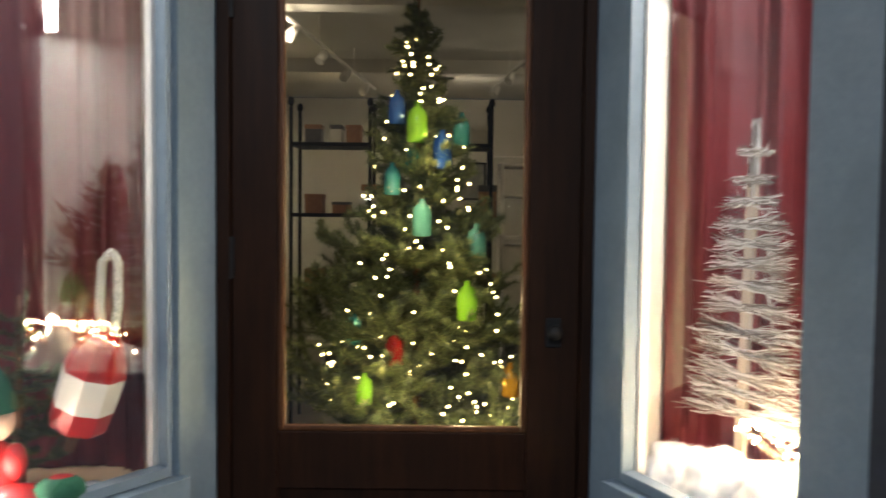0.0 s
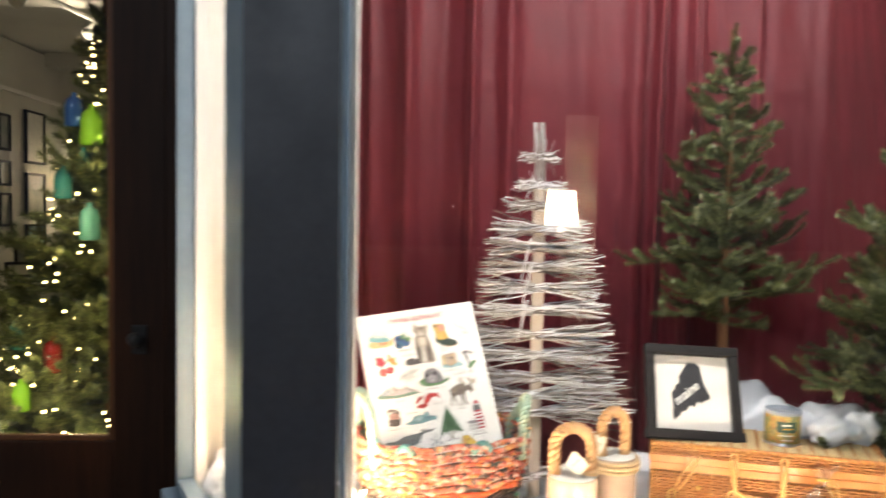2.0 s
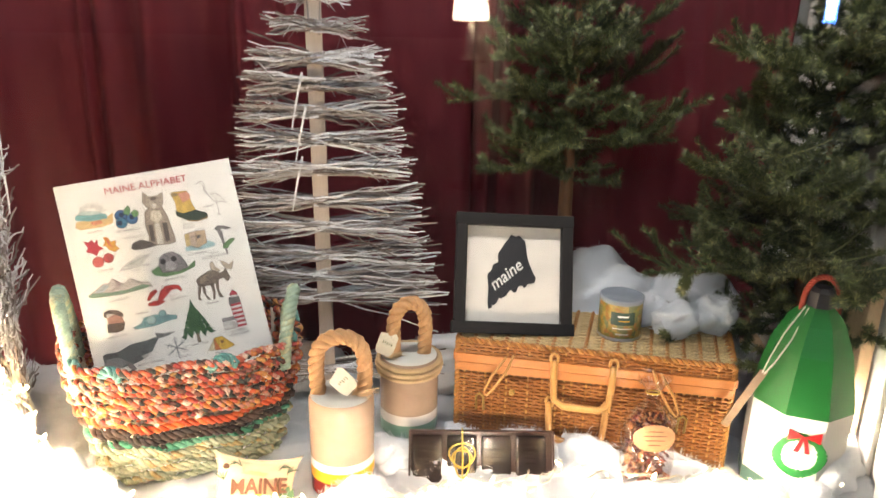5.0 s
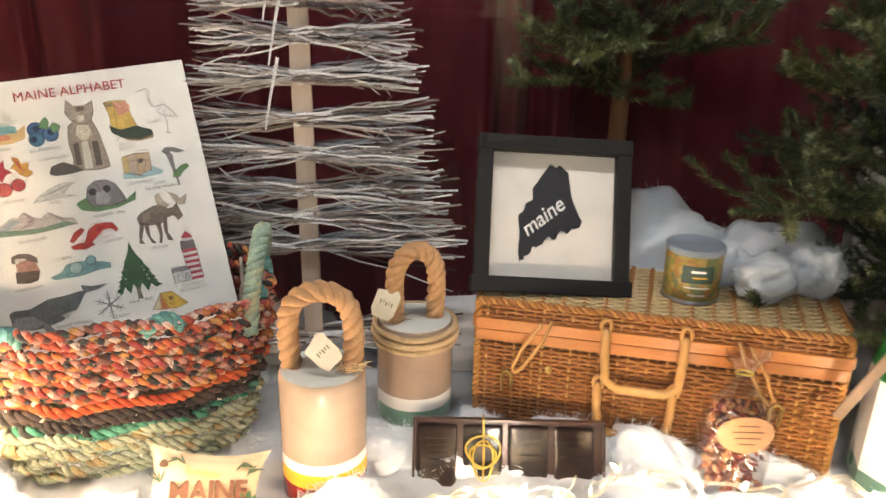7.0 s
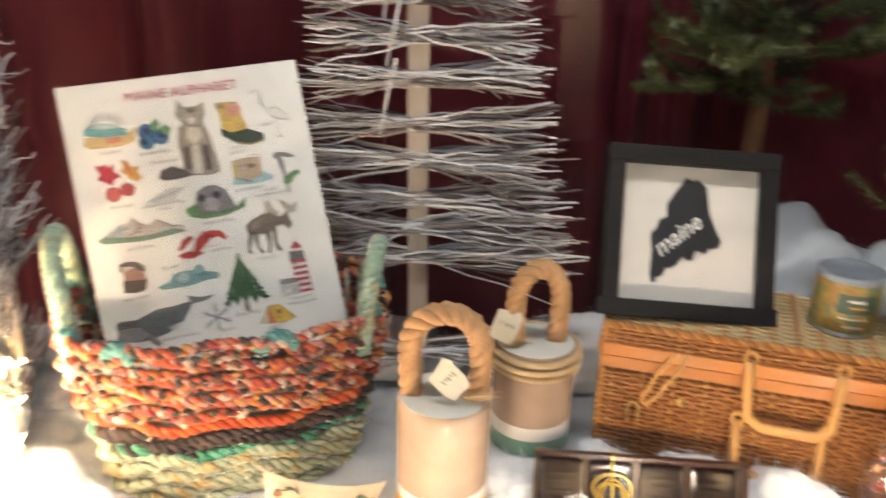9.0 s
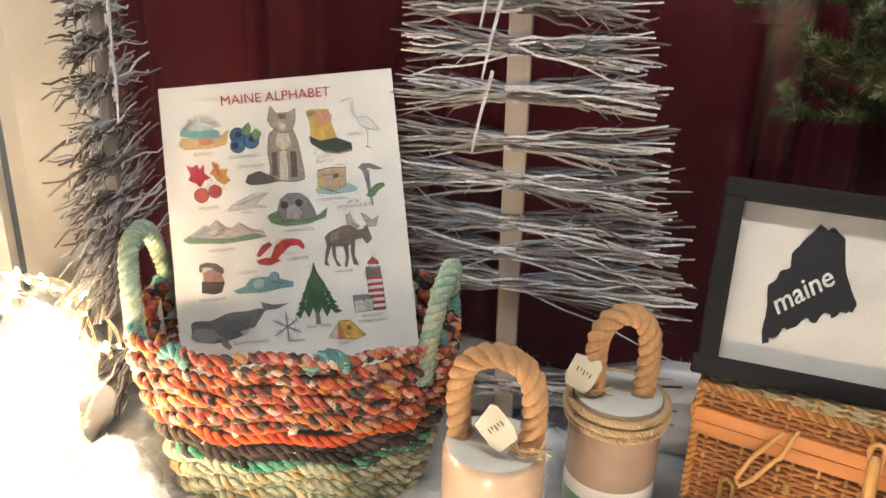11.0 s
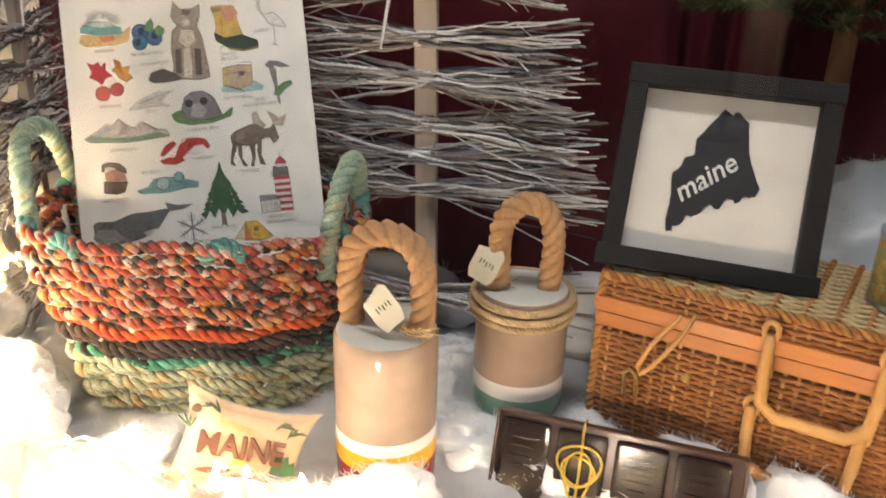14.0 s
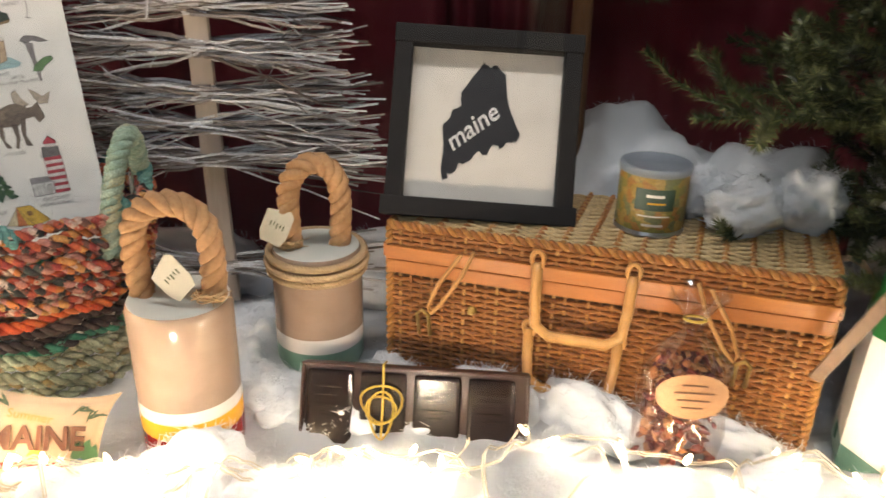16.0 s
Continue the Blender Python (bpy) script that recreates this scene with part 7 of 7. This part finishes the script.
def gallery_frame(m, w, h, picture, label, mat=None):
    f = thing("gallery_frame", m, label, "picture frame", "framed pictures")
    t = 0.018
    for lo, hi in (((-w / 2, 0, -h / 2), (-w / 2 + t, 0.025, h / 2)), ((w / 2 - t, 0, -h / 2), (w / 2, 0.025, h / 2)), ((-w / 2 + t, 0, -h / 2), (w / 2 - t, 0.025, -h / 2 + t)), ((-w / 2 + t, 0, h / 2 - t), (w / 2 - t, 0.025, h / 2))):
        part("rail", box(bmesh.new(), lo, hi, 0.002), mat or M["black"], f)
    part("picture", box(bmesh.new(), (-w / 2 + t, 0.012, -h / 2 + t), (w / 2 - t, 0.02, h / 2 - t)), picture, f)
    return f


sea = surface("sea_picture", (0.10, 0.28, 0.42), (0.45, 0.58, 0.62), 6, 0.5, stretch=(1, 1, 4))
pale = surface("pale_picture", (0.45, 0.43, 0.38), (0.62, 0.60, 0.54), 12, 0.5)
dusk = surface("dusk_picture", (0.12, 0.14, 0.13), (0.35, 0.33, 0.28), 9, 0.5)
goods = [surface("brown_goods", (0.16, 0.07, 0.035), (0.28, 0.14, 0.07), 30, 0.6), surface("pale_goods", (0.45, 0.42, 0.36), (0.60, 0.57, 0.50), 30, 0.6), surface("dark_goods", (0.03, 0.03, 0.035), (0.07, 0.06, 0.06), 30, 0.5)]

iron_shelf((-0.72, 5.0, 0.02), 0, 0.50, "black iron shelf holding boxes and frames behind the tree", 1)
iron_shelf((0.10, 5.0, 0.02), 0, 0.40, "black iron shelf holding boxes and frames behind the tree", 2)
rnd = random.Random(6)
for sx, w in ((-0.72, 0.50), (0.10, 0.40)):
    for z in (0.37, 0.87, 1.37, 1.82):
        x = sx - w / 2 + 0.07
        while x < sx + w / 2 - 0.06:
            a, h = rnd.uniform(0.06, 0.13), rnd.uniform(0.08, 0.22)
            if z > 1.8:
                h = min(h, 0.14)
            ob = thing("gift_box", (x + a / 2, 5.0, z + 0.006), "small boxed goods on the iron shelf", "box", "boxes on the shelves")
            part("carton", box(bmesh.new(), (-a / 2, -0.06, 0), (a / 2, 0.06, h * 0.8), 0.003), goods[rnd.randrange(3)], ob)
            part("lid", box(bmesh.new(), (-a / 2 - 0.003, -0.063, h * 0.8), (a / 2 + 0.003, 0.063, h), 0.003), goods[rnd.randrange(3)], ob)
            x += a + rnd.uniform(0.02, 0.08)
# pictures on the west wall
for y, z, w, h, pic, nm in ((5.55, 1.95, 0.16, 0.26, dusk, "small dark framed picture"), (5.55, 1.66, 0.16, 0.18, pale, "small dark framed picture"), (5.55, 1.40, 0.16, 0.24, dusk, "small dark framed picture"),
                            (6.0, 1.95, 0.30, 0.40, pale, "framed pale print on the shop wall"), (6.0, 1.52, 0.30, 0.32, dusk, "framed print on the shop wall"), (6.0, 1.12, 0.30, 0.34, sea, "framed print on the shop wall"),
                            (4.55, 1.72, 0.55, 0.48, sea, "blue seascape on the shop wall"), (4.05, 1.75, 0.22, 0.30, pale, "framed print on the shop wall"), (3.7, 1.6, 0.25, 0.35, dusk, "framed print on the shop wall")):
    gallery_frame(pose(-1.955, y, z, 0, 0, 90), w, h, pic, nm)
tagged(part("picture_rail", box(bmesh.new(), (-1.98, 2.0, 2.245), (-1.955, 8.2, 2.275), 0.004), M["white"]), "white picture rail on the shop wall", "trim", kind="structure")


def side_table(at, w, d, h, label):
    t = thing("side_table", at, label, "table")
    part("tabletop", box(bmesh.new(), (-w / 2, -d / 2, h - 0.035), (w / 2, d / 2, h), 0.004), M["white"], t)
    part("shelf", box(bmesh.new(), (-w / 2 + 0.03, -d / 2 + 0.03, 0.16), (w / 2 - 0.03, d / 2 - 0.03, 0.19), 0.003), M["white"], t)
    for x in (-w / 2 + 0.05, w / 2 - 0.05):
        for y in (-d / 2 + 0.05, d / 2 - 0.05):
            part("leg", box(bmesh.new(), (x - 0.035, y - 0.035, 0), (x + 0.035, y + 0.035, h - 0.036), 0.004), M["white"], t)
    return t


side_table((-1.60, 4.75, 0.02), 0.6, 1.2, 0.95, "white painted display table along the shop wall")
for k, (x, y, h, w) in enumerate(((-1.55, 4.3, 0.16, 0.12), (-1.62, 4.55, 0.22, 0.16), (-1.50, 4.85, 0.10, 0.2), (-1.6, 5.1, 0.20, 0.14))):
    f = gallery_frame(pose(x, y, 0.972 + h / 2 + 0.01, -10, 0, 40), w, h, (pale, dusk)[k % 2], "small framed card standing on the white table")


def table_lamp(at, label, glow, s=1.0):
    l = thing("table_lamp", Matrix.Translation(at) @ Matrix.Diagonal((s, s, s, 1)), label, "lamp", "table lamps")
    bumps = [(0.0001, 0.0), (0.055, 0.0), (0.058, 0.012), (0.020, 0.020)]
    for k in range(6):
        z = 0.03 + 0.026 * k
        bumps += [(0.014, z - 0.008), (0.028, z), (0.028, z + 0.008)]
    bumps += [(0.010, 0.185), (0.010, 0.21), (0.0001, 0.21)]
    part("base", lathe(bmesh.new(), bumps, 20), M["white"], l, smooth=True)
    bm = lathe(bmesh.new(), [(0.098, 0.20), (0.083, 0.40)], 28)
    bmesh.ops.solidify(bm, geom=bm.faces[:], thickness=0.002)
    part("shade", bm, plain("lit_shade", (1.0, 0.88, 0.66), 0.9, glow=glow), l, "glowing cream cloth shade", smooth=True)
    return l


iron_shelf((-1.72, 6.75, 0.02), 90, 0.50, "black iron shelf with a lamp against the shop wall", 3)
table_lamp((-1.66, 6.62, 1.40), "lit table lamp with a cream shade on the iron shelf", 9)


def track_light(a, b, label):
    a, b = Vector(a), Vector(b)
    t = thing("track_light", Matrix.Translation(a), label, "track light", "track lights")
    d = b - a
    part("rail", tube(bmesh.new(), [(0, 0, 0), tuple(d)], 0.014, 6), M["white"], t)
    for f in (0.15, 0.45, 0.75):
        p = d * f
        part("drop_rod", tube(bmesh.new(), [tuple(p), (p.x, p.y, 2.64 - a.z)], 0.004, 6), M["white"], t)
    for f in (0.1, 0.3, 0.5, 0.7, 0.9):
        p = d * f
        head = part("lamp_head", lathe(bmesh.new(), [(0.0001, 0.0), (0.022, 0.0), (0.03, 0.03), (0.034, 0.09), (0.030, 0.09), (0.0001, 0.05)], 14), M["white"], t, smooth=True)
        head.matrix_basis = Matrix.Translation(p - Vector((0, 0, 0.02))) @ Euler((2.6, 0.5, 0)).to_matrix().to_4x4()
    return t


track_light((-0.95, 3.4, 2.46), (-0.60, 6.6, 2.46), "white ceiling track with spot heads")
track_light((0.75, 3.6, 2.46), (0.40, 6.6, 2.46), "white ceiling track with spot heads")
for y in (4.2, 6.2):
    tagged(part("beam", box(bmesh.new(), (-1.98, y, 2.53), (3.2, y + 0.16, 2.64), 0.004), M["ceiling"]), "cream boxed ceiling beam", "beam", kind="structure")
gallery_frame(pose(0.75, 8.172, 1.55, 0, 0, 0), 0.55, 0.95, pale, "pale framed window-like print on the far shop wall", M["white"])
gallery_frame(pose(0.30, 8.172, 1.75, 0, 0, 0), 0.3, 0.4, dusk, "dark framed print on the far shop wall")
sh = thing("white_rack", (0.62, 5.6, 0.02), "white wooden rack of cards in the shop", "rack")
for x in (-0.2, 0.2):
    part("upright", box(bmesh.new(), (x - 0.015, -0.15, 0), (x + 0.015, 0.15, 1.75), 0.003), M["white"], sh)
for z in (0.3, 0.6, 0.9, 1.2, 1.5, 1.72):
    part("shelf", box(bmesh.new(), (-0.185, -0.15, z), (0.185, 0.15, z + 0.02), 0.002), M["white"], sh)

# ---- across the walkway: the lit room whose lamp shows in the pane ----
# unseen panel added so the pane reflects a bright streak beside the lamp
tagged(part("streak_panel", box(bmesh.new(), (2.36, -4.75, 0), (2.66, -4.68, 2.35), 0.004), M["plaster"]), "narrow cream panel added behind the lamp across the walkway", "wall", kind="structure")
st = thing("lamp_stand", (2.24, -4.25, 0.0), "slim black iron stand under the lamp", "stand")
part("post", tube(bmesh.new(), [(0, 0, 0.02), (0, 0, 1.02)], 0.018, 10), M["black"], st)
part("foot", lathe(bmesh.new(), [(0.0001, 0.02), (0.14, 0.012), (0.15, 0.0), (0.0001, 0.0)], 24), M["black"], st)
part("top", lathe(bmesh.new(), [(0.0001, 1.02), (0.14, 1.02), (0.14, 1.035), (0.0001, 1.035)], 24), M["black"], st)
table_lamp((2.24, -4.25, 1.036), "lit lamp with a cream shade standing across the walkway", 20, 1.5)
bulb("across_lamp_glow", (2.24, -4.25, 1.50), 22, (1.0, 0.82, 0.55), 0.06)


def street_lamp(x, y, z, heads, label, mat):
    l = thing("street_lamp", (x, y, 0), label, "street lamp", "far street lamps")
    part("pole", tube(bmesh.new(), [(0, 0, 0), (0, 0, z - 0.03 - 0.05 * (heads > 1))], [0.06, 0.03], 8), M["black"], l)
    for k in range(heads):
        dx = (k - (heads - 1) / 2) * 0.17
        part("lamp_globe", lathe(bmesh.new(), [(0.0001, -0.032), (0.024, -0.02), (0.032, 0.0), (0.024, 0.02), (0.0001, 0.032)], 12, Matrix.Translation((dx, 0, z))), mat, l, "glowing lamp globe", smooth=True)
        if heads > 1:
            part("arm", tube(bmesh.new(), [(0, 0, z - 0.08), (dx, 0, z - 0.03)], 0.012, 6), M["black"], l)
    return l


white_globe = plain("white_lamp_globe", (1.0, 0.95, 0.88), 0.5, glow=160)
for x, z, heads in ((-6.6, 1.92, 2), (-3.1, 1.95, 2), (2.7, 1.70, 1), (15.4, 2.6, 1)):
    street_lamp(x, -27.5, z, heads, "distant street lamp with small glowing globes", white_globe)
street_lamp(0.7, -27.5, 1.55, 1, "distant small red signal lamp on a pole", plain("red_lamp_globe", (1.0, 0.03, 0.03), 0.5, glow=120))


def lit_sign(at, turn):
    """A small glowing blue panel with pale bars on a post."""
    g = thing("lit_sign", pose(*at, 0, 0, turn), "small glowing blue and white sign on a post across the road", "sign")
    part("housing", box(bmesh.new(), (-0.21, -0.05, -0.23), (0.21, 0.0, 0.23), 0.008), M["black"], g)
    part("panel", box(bmesh.new(), (-0.19, 0.002, -0.21), (0.19, 0.008, 0.21)), plain("blue_panel_light", (0.05, 0.20, 1.0), 0.5, glow=30), g, "glowing blue panel")
    for x in (-0.13, -0.04, 0.07):
        part("pale_bar", box(bmesh.new(), (x - 0.022, 0.010, -0.17), (x + 0.022, 0.014, 0.17)), white_globe, g, "glowing white bar")
    part("post", tube(bmesh.new(), [(0, -0.03, -at[2]), (0, -0.03, -0.23)], 0.03, 8), M["black"], g)
    return g


lit_sign((7.75, -8.0, 1.49), -32)
